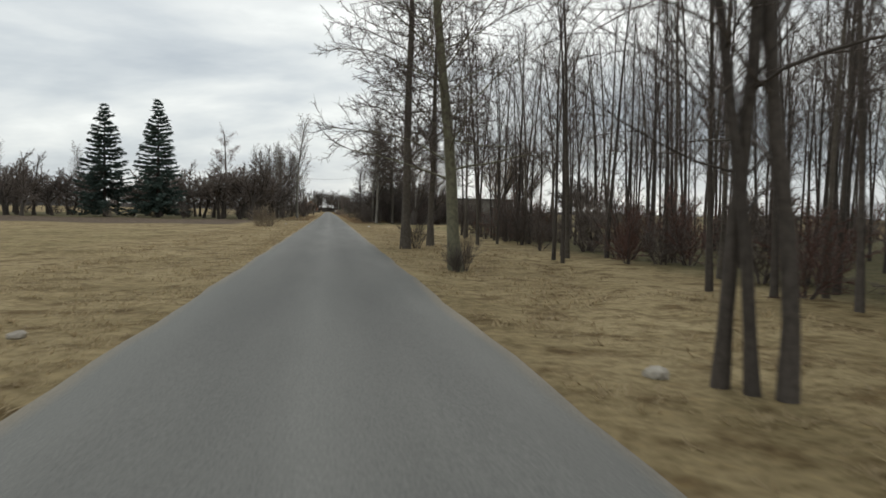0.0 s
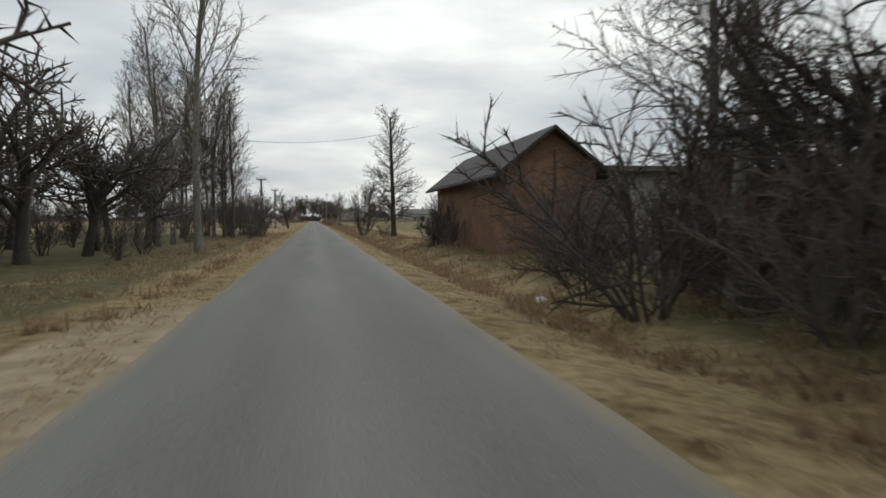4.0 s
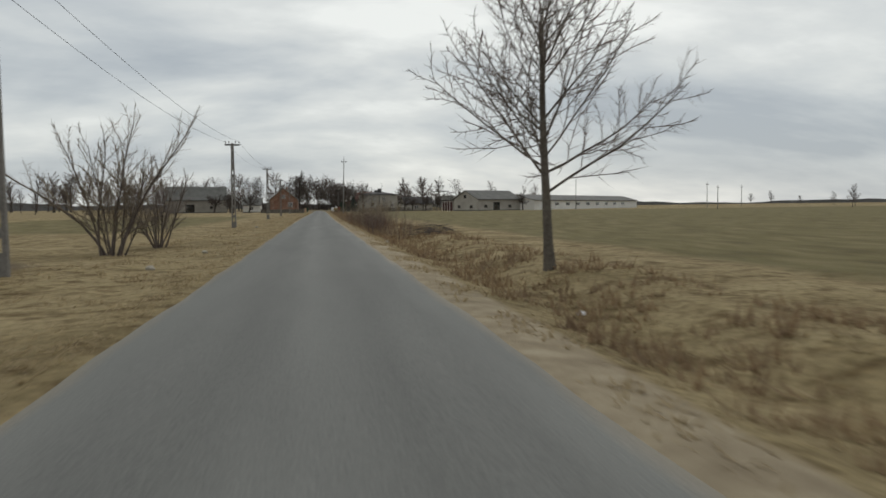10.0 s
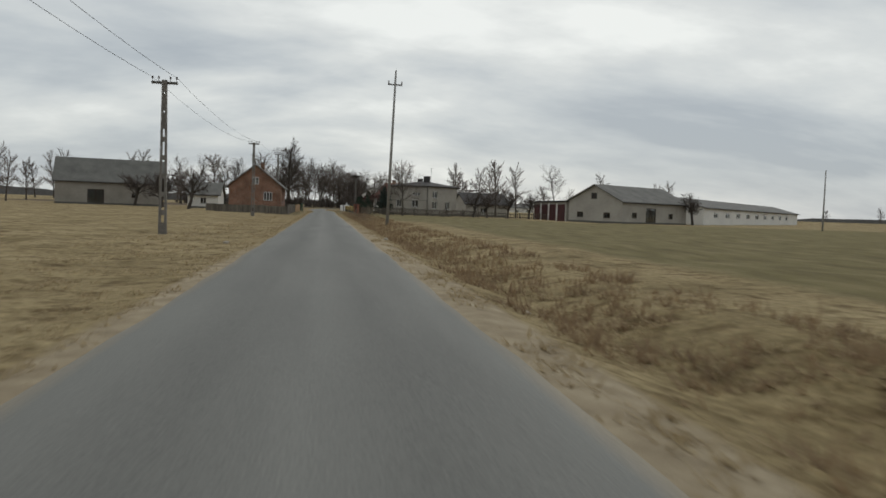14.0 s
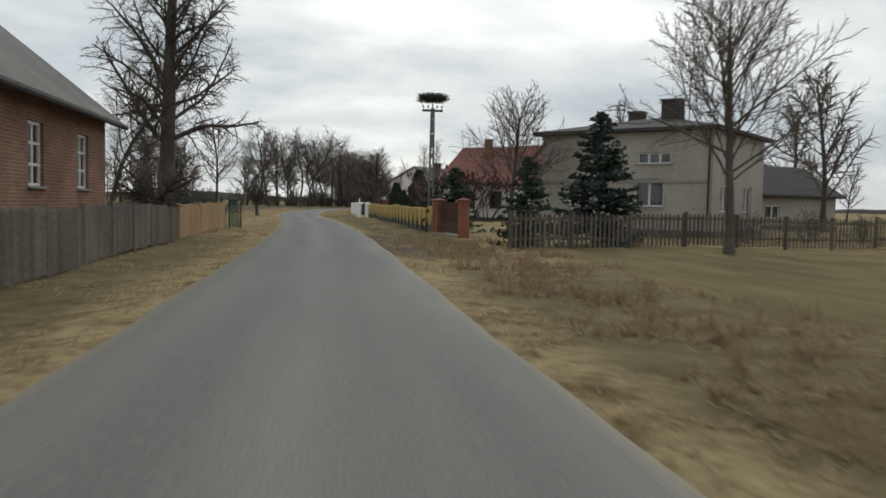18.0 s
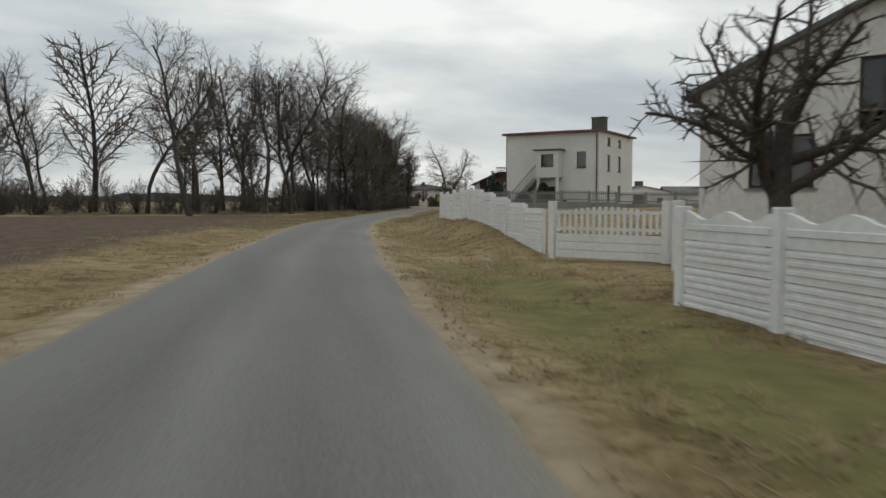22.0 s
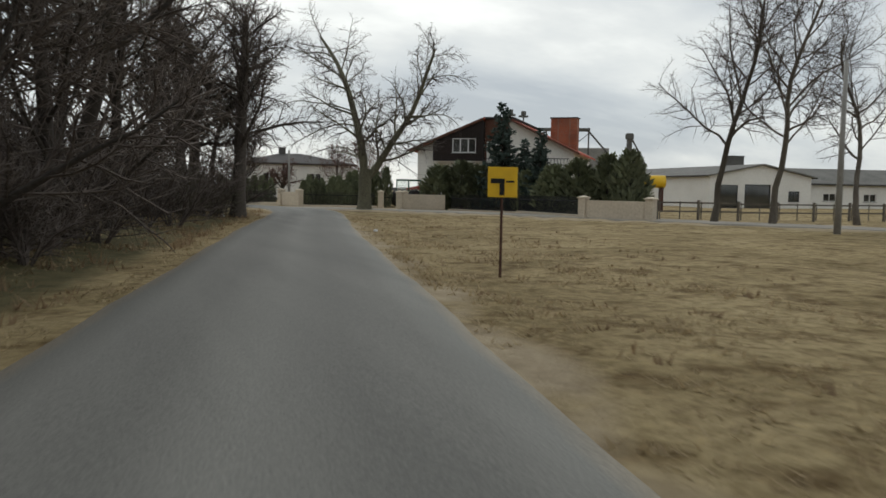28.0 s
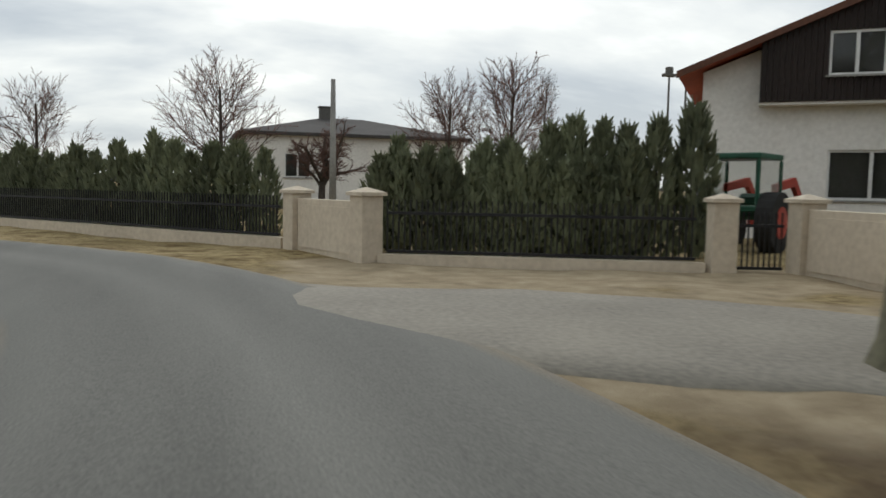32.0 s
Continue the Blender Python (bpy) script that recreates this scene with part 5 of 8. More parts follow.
for i, (x, y, s) in enumerate(((-4.8, 149.3, 1.0), (-4.1, 148.7, 0.85), (-4.6, 146.2, 0.6), (-5.4, 152, 1.1), (-6.2, 155, 1.1), (-7.5, 158, 1.1), (-4.6, 142.8, 0.45), (-9, 153, 1.2), (-11, 156, 1.2), (-13, 152, 1.2), (-6.8, 149, 1.0))):
    plant("shrub", i % 3, x, y, s, i * 45, M_TWIG, M_TWIG, "roadside_bush", "bare brown bush in the roadside clump", "shrub", "roadside clump bushes")

# right: big tree, fallen dead trees, bushes
plant("cone", 6, 5.95, 144.4, 1.0, 20, M_BARK_D, M_TWIG_D, "bare_tree", "bare tree with level spreading branches")
plant("thicket", 0, 5.3, 144.8, 0.4, 0, M_TWIG_D, M_TWIG_D, "tree_foot_shrub", "bare shrub at the foot of a tree", "shrub")
plant("shrub", 2, 4.45, 158.0, 1.12, 10, M_BARK_G, M_TWIG_D, "roadside_bush", "large bare many-stemmed bush on the verge", "shrub")
plant("round", 0, 5.5, 166.0, 0.85, 0, M_BARK_D, M_TWIG_D, "bare_tree", "small bare tree with a rounded crown")


def dead_tree(x, y, yaw, lean, seed, scale, label, long=3.4):
    """A dead trunk with broken crooked limbs and short twigs."""
    rng = np.random.default_rng(seed)
    w, tw = Tubes(), Tubes()
    grow(rng, w, tw, (0, 0, -0.1), np.array((0, 0, 1.0)), long, 0.19, 0,
         spec(segs=(9, 7, 5, 2), wob=(0.1, 0.16, 0.2, 0.25), lift=(0, 0.02, 0.02, 0.02), taper=(0.5, 0.45, 0.3, 0.3), count=(7, 5, 4), start=(0.2, 0.25, 0.2), ratio=(0.55, 0.42, 0.4),
              angle=(58, 55, 50), rr=(0.6, 0.5, 0.5), thick=1, tip=0.016))
    ob = thing("dead_tree", label, "tree", Matrix.LocRotScale((x, y, float(height(x, y)) + 0.15), Euler((0, radians(lean), radians(yaw))), (scale,) * 3))
    part("trunk", w.mesh("trunk", M_BARK_D), None, ob)
    part("crown", tw.mesh("crown", M_BARK_D), None, ob)


dead_tree(10.6, 146.6, 200, 84, 11, 0.62, "fallen dead tree lying in dry grass", 4.2)
dead_tree(9.75, 146.2, 30, 14, 13, 0.5, "dark broken dead snag")
dead_tree(9.3, 148.6, 240, 70, 19, 0.7, "dead limb with twigs lying in the grass")
dead_tree(10.4, 141.6, 200, 78, 12, 0.5, "dark dead tree with broken crooked limbs")
dead_tree(11.2, 141.0, 178, 84, 17, 0.62, "fallen dead trunk with bare stubs")
for i, (x, y, s) in enumerate(((3.5, 177.8, 0.85), (4.7, 170.9, 0.35), (4.6, 190, 0.3))):
    plant("weed", i % 3, x, y, s * 2.0, i * 30, M_TWIG_R, M_TWIG_R if i % 2 else M_TWIG, "sapling", "thin bare saplings on the verge", "shrub", "verge saplings")
for i, (x, y, s) in enumerate(((-13.7, 211, 1.15), (-21.5, 214, 1.25), (-30, 216, 1.1))):
    plant("apple", i, x, y, s, i * 66, M_BARK_D, M_TWIG_D, "fruit_tree", "bare fruit tree standing in the field", group="field fruit trees")
plant("apple", 3, -3.9, 203.4, 0.95, 40, M_BARK_D, M_TWIG_D, "fruit_tree", "small bare fruit tree beside the road")
plant("round", 1, 4.85, 238, 1.08, 70, M_BARK, M_TWIG, "bare_tree", "young bare maple with an even round crown")
plant("shrub", 0, -6.1, 246.5, 1.15, 0, M_TWIG, M_TWIG_P, "roadside_bush", "pale bare bush beside the power line", "shrub")
plant("shrub", 1, -5.6, 250.5, 0.8, 0, M_TWIG, M_TWIG, "roadside_bush", "bare bush beside the power line", "shrub")

# ---- power line ----


def lattice_pole(x, y, tall, yaw=0.0, arm=1.0, label="slim concrete power pole with slots and a crossarm"):
    """A concrete pole of two legs joined by rungs, with a crossarm and insulators."""
    ob = thing("power_pole", label, "power pole", at(x, y, yaw), "roadside power line")
    for s in (-1, 1):
        bm = bmesh.new()
        prism(bm, [(s * 0.12 - 0.045, -0.3), (s * 0.12 + 0.045, -0.3), (s * 0.06 + 0.035, tall), (s * 0.06 - 0.035, tall)], "y", -0.065, 0.065)
        part("leg", bm, M_POLE, ob)
    n = int(tall / 0.62)
    for k in range(n):
        z = 0.15 + k * (tall - 0.3) / (n - 1)
        half = 0.12 - 0.06 * z / tall
        solid = k % 2 == 0 or z < 0.8 or z > tall * 0.62
        part("rung", boxes((-half, -0.06, z - (0.32 if z < 0.8 or z > tall * 0.62 else 0.1), half, 0.06, min(tall, z + (0.32 if solid and (z < 0.8 or z > tall * 0.62) else 0.1)))), M_POLE, ob)
    part("crossarm", boxes((-arm / 2, -0.05, tall - 0.16, arm / 2, 0.05, tall - 0.06), chamfer=0.01), M_CONC_D, ob)
    for u in (-0.46, -0.22, 0.22, 0.46):
        bm = bmesh.new()
        rod(bm, (u * arm, 0, tall - 0.06), (u * arm, 0, tall + 0.06), 0.012)
        rod(bm, (u * arm, 0, tall + 0.04), (u * arm, 0, tall + 0.14), 0.04, 0.03)
        part("insulator", bm, M_FRAME_B, ob)
    return ob


POLES = [(-7.6, 130, 6.6), (-5.35, 167.7, 5.6), (-5.55, 199.6, 5.7), (-6.05, 238.3, 5.9), (-5.95, 277.5, 5.9), (-6.1, 314.2, 5.9), (-6.7, 354.6, 6.1), (-6.9, 396, 6.8), (-7.1, 437, 8.4)]
for x, y, h in POLES:
    lattice_pole(x, y, h)


def cable(name, a, b, sag, r, label, group="overhead wires"):
    """A wire that hangs between two places."""
    a, b = np.array(a, float), np.array(b, float)
    t = np.linspace(0, 1, 13)
    pts = a + (b - a) * t[:, None]
    pts[:, 2] -= sag * 4 * t * (1 - t)
    w = Tubes()
    w.add(pts, np.full(13, r), 4)
    tagged(new(name, w.mesh(name, M_BLACK)), label, "wire", group)


for (xa, ya, ha), (xb, yb, hb) in zip(POLES[:-1], POLES[1:]):
    for u in (-0.46, 0.46):
        cable("power_wire", (xa + u, ya, ha + 0.1 + float(height(xa, ya))), (xb + u, yb, hb + 0.1 + float(height(xb, yb))), 0.5, 0.008, "thin power wire between concrete poles")
cable("service_wire", (-7.0, 146.5, 7.5), (7.5, 141.5, 7.9), 0.75, 0.012, "power wire hanging across the road")
lattice_pole(-7.5, 146.3, 7.6)


def plain_pole(x, y, tall, lean=0.0, r=0.13, arm=1.1, arm_z=0.93, top=True, label="leaning grey concrete power pole", material=None):
    ob = thing("power_pole", label, "power pole", at(x, y, 0) @ Matrix.Rotation(radians(lean), 4, "Y"))
    bm = rod(bmesh.new(), (0, 0, -0.3), (0, 0, tall), r, r * 0.55, 10)
    part("shaft", bm, material or M_CONC, ob, smooth_shade=True)
    if arm:
        part("crossarm", boxes((-arm / 2, -0.04, tall * arm_z - 0.05, arm / 2, 0.04, tall * arm_z + 0.05)), M_CONC_D, ob)
        for u in (-0.45, 0.45):
            bm = rod(bmesh.new(), (u * arm, 0, tall * arm_z), (u * arm, 0, tall * arm_z + 0.28), 0.05, 0.04)
            part("insulator", bm, M_FRAME_B, ob)
    if top:
        part("insulator", rod(bmesh.new(), (0, 0, tall), (0, 0, tall + 0.3), 0.05, 0.04), M_FRAME_B, ob)
    return ob


plain_pole(4.45, 381.5, 11.5, lean=1.6)
plain_pole(66.5, 417.6, 8.2, arm=0, top=False, label="thin grey pole in the field")
plain_pole(116, 441, 7.5, arm=0.9, label="far grey power pole in the field")
plain_pole(150, 480, 7.5, arm=0.9, label="far grey power pole in the field")
plain_pole(96, 398, 5.5, arm=0.6, label="short grey power pole in the field")

# ---- far things in the fields ----
building("long_barn", "long low white farm building far across the fields", 62, 442, 47, 86, 12, 3.0, 4.6, "gable_x", M_WHITE, M_ROOF,
         [("front", 6 + 8 * k, 1.4, 3, 0.9, 1) for k in range(9)], category="barn", plinth=False)
for i, (x, y, s) in enumerate(((190, 505, 0.7), (205, 505, 0.9), (150, 420, 0.8), (300, 700, 1.5), (380, 860, 1.7), (128, 392, 0.9))):
    plant("far", i % 4, x, y, s * 0.5, i * 40, M_BARK_D, M_TWIG_D, "bare_tree", "lone bare tree far out in the fields", group="field trees")
FAR = "bare tree in the far belt of trees"
for i in range(95):
    a = rs.uniform(-1.25, 0.32)
    r = rs.uniform(170, 330)
    x, y = r * math.sin(a) * 1.1 - 25, 430 + r * math.cos(a) * 0.9
    if x > 0 or abs(x - 10 - (y - 590) * 0.22) < 14:
        continue
    plant("far", i % 6, x, y, rs.uniform(0.95, 1.55), i * 37, M_BARK_D, M_TWIG, "bare_tree", FAR, group="far tree belt")
for i in range(44):
    x, y = -70 - 380 * rs.random(), rs.uniform(300, 640)
    plant("far", i % 4, x, y, rs.uniform(0.5, 1.0), i * 37, M_BARK_D, M_TWIG_D, "bare_tree", FAR, group="western tree belt")

for i in range(34):
    x, y = (rs.uniform(-75, -14), rs.uniform(468, 560)) if i < 20 else (rs.uniform(26, 75), rs.uniform(466, 520))
    plant("far", i % 6, x, y, rs.uniform(0.55, 0.95), i * 37, M_BARK_D, M_TWIG, "bare_tree", "bare tree behind the village houses", group="trees behind the village")

# a low, far belt of wood that closes the horizon
v, f = [], []
for i in range(420):
    a = i / 420 * 2 * math.pi
    r = 1500 + 120 * math.sin(a * 5)
    hgt = (9 + 5 * rs.random() + 4 * math.sin(a * 23)) * (0.5 if 0.02 < (a / 6.283 - 0.03) % 1 < 0.22 else 1)
    v += [(r * math.cos(a), 350 + r * math.sin(a), -2), (r * math.cos(a), 350 + r * math.sin(a), hgt)]
for i in range(420):
    j = (i + 1) % 420
    f.append((2 * i, 2 * j, 2 * j + 1, 2 * i + 1))
M_FARWOOD = mat("far_wood", (0.15, 0.145, 0.145), (0.10, 0.097, 0.095), 0.01, 0.2, bump=0)
tagged(new("backdrop", mesh_of("backdrop", v, f, M_FARWOOD)), "far belt of bare grey woodland on the horizon", "woodland", kind="structure")

# ---- village, east side ----
building("field_barn", "grey plastered barn with a fibre-cement roof", 37.1, 437.2, -58, 9.9, 17, 3.4, 5.75, "gable_y", M_PLASTER, M_ROOF,
         [("front", 1.6, 0.9, 1.2, 0.8, 0), ("front", 4.2, 3.7, 1.1, 0.9, 1), ("front", 6.6, 0.9, 1.2, 0.8, 0), ("right", 2.5, 1.0, 1.2, 0.8, 0), ("right", 6.0, 0.05, 2.6, 2.5, 1), ("right", 12.0, 1.0, 1.2, 0.8, 0)],
         chimneys=((2.6, 6, 4.3, 5.4, 0.5, 0.5, M_PLASTER_D),), frame_mat=M_FRAME_B, category="barn")
garage = building("garage_row", "row of garages with dark red doors and pale piers", 37.0, 457.2, -90, 19, 6, 3.1, 3.3, "flat", M_PLASTER, M_ROOF_D, over=0.3, category="garage", plinth=False)
for k in range(4):
    d = part("garage_door", boxes((1.0 + 4.6 * k, -0.09, 0.05, 4.6 + 4.6 * k, -0.01, 2.75)), M_DOOR_R, garage, "dark red metal door")
    part("handle", boxes((2.7 + 4.6 * k, -0.13, 1.0, 2.9 + 4.6 * k, -0.09, 1.05)), M_IRON, d)
    part("pier", boxes((0.35 + 4.6 * k, -0.16, 0, 0.95 + 4.6 * k, -0.01, 2.95)), M_WHITE, garage)
plant("tall", 0, 43.5, 462.8, 0.72, 0, M_BARK_D, M_TWIG_D, "bare_tree", "forked bare tree by the garages")
plant("apple", 2, 57, 436, 1.3, 0, M_BARK_D, M_TWIG_D, "fruit_tree", "dark bare tree at the end of the barn")
for i, (x, y) in enumerate(((24, 447), (27, 450), (31, 452), (34, 449))):
    plant("apple", i, x, y, 1.2, i * 80, M_BARK_D, M_TWIG_D, "fruit_tree", "bare fruit tree in the farm garden", group="farm garden trees")

grey = building("grey_house", "two-storey grey plastered house with a low hipped roof", 11.35, 461.4, -47.2, 9.0, 8.1, 5.1, 6.2, "hip", M_PLASTER, M_ROOF_D,
                [("front", 5.3, 3.55, 1.7, 0.55, 2), ("front", 5.2, 1.5, 1.5, 1.35, 1), ("front", 1.6, 1.5, 1.2, 1.3, 1), ("right", 1.2, 3.2, 1.3, 1.2, 1), ("right", 1.2, 1.3, 1.3, 1.3, 1), ("right", 4.8, 1.3, 1.3, 1.3, 1),
                 ("left", 5.2, 3.2, 1.3, 1.2, 1)],
                chimneys=((5.6, 3.6, 5.4, 7.0, 1.0, 0.7, M_ROOF_D), (3.2, 4.6, 5.4, 6.6, 0.8, 0.6, M_ROOF_D)))
part("drainpipe", rod(bmesh.new(), (8.85, -0.09, 0), (8.85, -0.09, 5.1), 0.05), M_ROOF_D, grey)
annex = part("annex", boxes((-1.5, 1.2, 0, -0.01, 6.4, 3.5)), M_PLASTER_D, grey, "lower grey side annex")
part("annex_roof", boxes((-1.75, 1.0, 3.503, -0.01, 6.6, 3.65)), M_ROOF_D, annex)
part("aerial", rod(bmesh.new(), (6.4, 3.8, 5.8), (6.4, 3.8, 8.6), 0.025, sides=5), M_IRON, grey)
part("string_course", boxes((0.0, -0.04, 2.62, 9.0, -0.004, 2.76)), M_PLASTER_D, grey)
for z in (7.7, 8.1, 8.5):
    part("aerial_bar", rod(bmesh.new(), (6.0, 3.8, z), (6.8, 3.8, z), 0.012, sides=4), M_IRON, grey)
plant("round", 3, 12.0, 443.6, 1.4, 0, M_BARK, M_TWIG, "bare_tree", "large bare tree with an even round crown beside the grey house")
SPR = [spruce_meshes(21, 4.6, 1.55, 20, 0.25), spruce_meshes(22, 3.4, 1.1, 16, 0.25, M_NEEDLE)]
evergreen(SPR[0], 9.3, 447.6, 1.0, "spruce_tree", "young green spruce in a front garden", group="front garden spruces")
evergreen(SPR[1], 6.6, 447.2, 0.9, "spruce_tree", "small dark cone-shaped conifer in a front garden", group="front garden spruces")
evergreen(SPR[1], 6.0, 457.8, 0.9, "spruce_tree", "broad dark green conifer in a front garden", group="front garden spruces", wide=1.25)
evergreen(SPR[1], 6.2, 466, 0.8, "spruce_tree", "small dark cone-shaped conifer behind the fence", group="front garden spruces")
plant("round", 2, 9.4, 460.5, 1.2, 0, M_BARK, M_TWIG, "bare_tree", "slim bare garden tree by the grey house")
for i, (x, y) in enumerate(((17, 451), (20, 451.5), (23, 452), (26, 453))):
    plant("thicket", i % 3, x, y, 0.42, i * 40, M_TWIG_D, M_TWIG_D, "hedge_bush", "clipped dark garden bush", "shrub", "garden bushes")
building("farm_outbuilding", "low grey farm outbuilding with a dark roof", 27, 470, 8, 9, 8, 2.6, 4.6, "gable_x", M_PLASTER, M_ROOF_D, [("front", 3, 0.9, 1.2, 0.9, 1)], category="barn")

# stork nest on a power pole
lattice_pole(5.1, 459.2, 6.0, label="concrete power pole that carries a stork nest")
nest = thing("stork_nest", "large flat stork nest of dark sticks on a pole", "nest", pose(5.1, 459.2, float(height(5.1, 459.2)) + 6.02))
nt = Tubes()
nt.add([(0, 0, 0.0), (0, 0, 0.3)], (0.03, 0.03), 6)
for k in range(420):
    a = rs.uniform(0, 6.283)
    r = 0.72 * math.sqrt(rs.random())
    z = 0.3 + rs.random() * 0.34
    d = rs.normal(0, 1, 3) * (0.5, 0.5, 0.12)
    d[:2] += np.array((-math.sin(a), math.cos(a))) * 0.9
    d = d / np.linalg.norm(d) * rs.uniform(0.15, 0.32)
    c = np.array((math.cos(a) * r, math.sin(a) * r, z))
    nt.add([c - d, c + d], (0.012, 0.008), 3)
part("sticks", nt.mesh("sticks", M_NEST), None, nest)
bm = bmesh.new()
bmesh.ops.create_uvsphere(bm, u_segments=20, v_segments=10, radius=0.66)
bmesh.ops.scale(bm, vec=(1, 1, 0.26), verts=bm.verts[:])
for vtx in bm.verts:
    vtx.co *= 1 + 0.12 * noise.noise(vtx.co * 5)
bmesh.ops.translate(bm, vec=(0, 0, 0.47), verts=bm.verts[:])
part("core", bm, M_NEST, nest)

# ---- fences, east side ----


def along(a, b, count):
    """Poses of equal bays from a to b, x along the line."""
    a, b = np.array(a, float), np.array(b, float)
    yaw = math.degrees(math.atan2(b[1] - a[1], b[0] - a[0]))
    return [(a + (b - a) * k / count, yaw) for k in range(count)], np.linalg.norm(b - a) / count


def picket_fence(a, b, bays, tall, material, name, label, base=0.0, gap=0.17, w=0.09, rails=(0.3, 0.85), post_mat=None):
    places, run = along(a, b, bays)
    fence = None
    for (x, y), yaw in places:
        m = pose(x, y, float(height(x, y)) + base, 0, 0, yaw)
        if fence:
            copy_thing(fence, m)
            continue
        fence = thing(name, label, "fence", m, label)
        part("post", boxes((-0.06, -0.06, -0.2, 0.06, 0.06, tall + 0.05), chamfer=0.01), post_mat or material, fence)
        for r in rails:
            part("rail", boxes((0.05, -0.02, tall * r - 0.04, run - 0.05, 0.02, tall * r + 0.04)), material, fence)
        k = 0
        u = 0.12
        while u + w < run:
            part("slat", prism(bmesh.new(), [(u, 0.05), (u + w, 0.05), (u + w, tall - 0.06), (u + w / 2, tall), (u, tall - 0.06)], "y", -0.045, -0.022), material, fence)
            u += gap
            k += 1


picket_fence((5.6, 445.4), (25.0, 449.0), 9, 1.15, M_WOODW, "wooden_fence", "grey weathered wooden slat fence")
picket_fence((25.2, 449.0), (36.5, 446.5), 5, 1.0, M_WOODW, "field_fence", "grey weathered garden fence along the field", gap=0.3)


def pillar(parent, x, y, w, tall, material, cap=True, pitched=False):
    """A square gate pillar with a cap, as a part."""
    p = part("pillar", boxes((x - w / 2, y - w / 2, -0.2, x + w / 2, y + w / 2, tall), chamfer=0.008), material, parent)
    if pitched:
        part("cap", prism(bmesh.new(), [(x - w / 2 - 0.06, tall), (x + w / 2 + 0.06, tall), (x + w / 2 + 0.06, tall + 0.05), (x, tall + 0.22), (x - w / 2 - 0.06, tall + 0.05)], "y", y - w / 2 - 0.06, y + w / 2 + 0.06), M_ROOF_R, p)
    elif cap:
        bm = bmesh.new()
        c = 0.05
        lo = [bm.verts.new((x + a * (w / 2 + c), y + b * (w / 2 + c), tall)) for a, b in ((-1, -1), (1, -1), (1, 1), (-1, 1))]
        mid = [bm.verts.new((q.co.x, q.co.y, tall + 0.06)) for q in lo]
        top = bm.verts.new((x, y, tall + 0.15))
        bm.faces.new(lo[::-1])
        for i in range(4):
            bm.faces.new((lo[i], lo[(i + 1) % 4], mid[(i + 1) % 4], mid[i]))
            bm.faces.new((mid[i], mid[(i + 1) % 4], top))
        part("cap", bm, material if material is not M_BRICK_P else M_ROOF_R, p)
    return p


def iron_gate(parent, x0, x1, y, z0, z1, material=None, step=0.12, name="gate", arch=0.0, panel=0.0):
    """A gate leaf of bars between two rails; panel: height of a sheet at its foot."""
    material = material or M_IRON
    bm = boxes((x0, y - 0.025, z0, x1, y + 0.025, z0 + 0.05), (x0, y - 0.025, z1 - 0.25, x1, y + 0.025, z1 - 0.2))
    g = part(name, bm, material, parent)
    u = x0
    while u <= x1 + 0.001:
        t = (u - x0) / (x1 - x0)
        part("bar", boxes((u - 0.012, y - 0.012, z0, u + 0.012, y + 0.012, z1 + arch * math.sin(math.pi * t))), material, g)
        u += step
    if panel:
        part("sheet", boxes((x0, y - 0.008, z0 + 0.05, x1, y + 0.008, z0 + panel)), material, g)
    return g


def dz(x, y):
    return float(height(x, y))


gate = thing("brick_gateway", "driveway gateway with red brick pillars and brown gates", "gate", pose(5.25, 451.4, dz(5.2, 452), 0, 0, 94))
for u in (0.0, 4.05, 4.75):
    pillar(gate, u, 0, 0.36, 1.42, M_BRICK_P)
iron_gate(gate, 0.2, 3.85, 0, 0.12, 1.38, M_RUST, 0.11, panel=0.45)
iron_gate(gate, 4.25, 4.55, 0, 0.12, 1.38, M_RUST, 0.08, panel=0.45)
part("sill", boxes((0.1, -0.25, -0.08, 4.8, 0.2, 0.05)), M_CONC, gate, "pale concrete gate sill")


def ochre_bay(m, run):
    """A bay of precast fence: dark lower board, ochre upper boards that end in a scallop, dark post."""
    b = thing("ochre_fence_panel", "ochre and dark grey precast concrete fence panel with scallops", "fence", m, "ochre precast fence")
    part("post", boxes((-0.07, -0.07, -0.25, 0.07, 0.07, 1.22), chamfer=0.012), M_BLACK, b)
    part("lower_board", boxes((0.07, -0.03, -0.15, run - 0.07, 0.03, 1.0)), M_CONC_D, b)
    n = 14
    arc = [(0.07 + (run - 0.14) * k / n, 0.86 - 0.48 * math.sin(math.pi * k / n) ** 0.75) for k in range(n + 1)]
    for i, (z0, z1) in enumerate(((0.0, 0.99), (1.0, 1.16))):
        if i == 0:
            part("scalloped_board", prism(bmesh.new(), [(0.07, 1.0), *arc, (run - 0.07, 1.0)], "y", -0.06, -0.034), M_YELLOW, b)
        else:
            wave = [(run - 0.07 - (run - 0.14) * k / 12, 1.24 + 0.045 * math.cos(k / 12 * math.pi * 8)) for k in range(13)]
            part("top_board", prism(bmesh.new(), [(0.07, 1.004), (run - 0.07, 1.004), *wave], "y", -0.06, 0.03), M_YELLOW, b)
    for z in (0.80, 0.86):
        part("moulding", boxes((0.1, -0.072, z, run - 0.1, -0.061, z + 0.025)), M_YELLOW, b)
    return b


places, run = along((4.86, 456.65), (4.3, 491.3), 22)
first = None
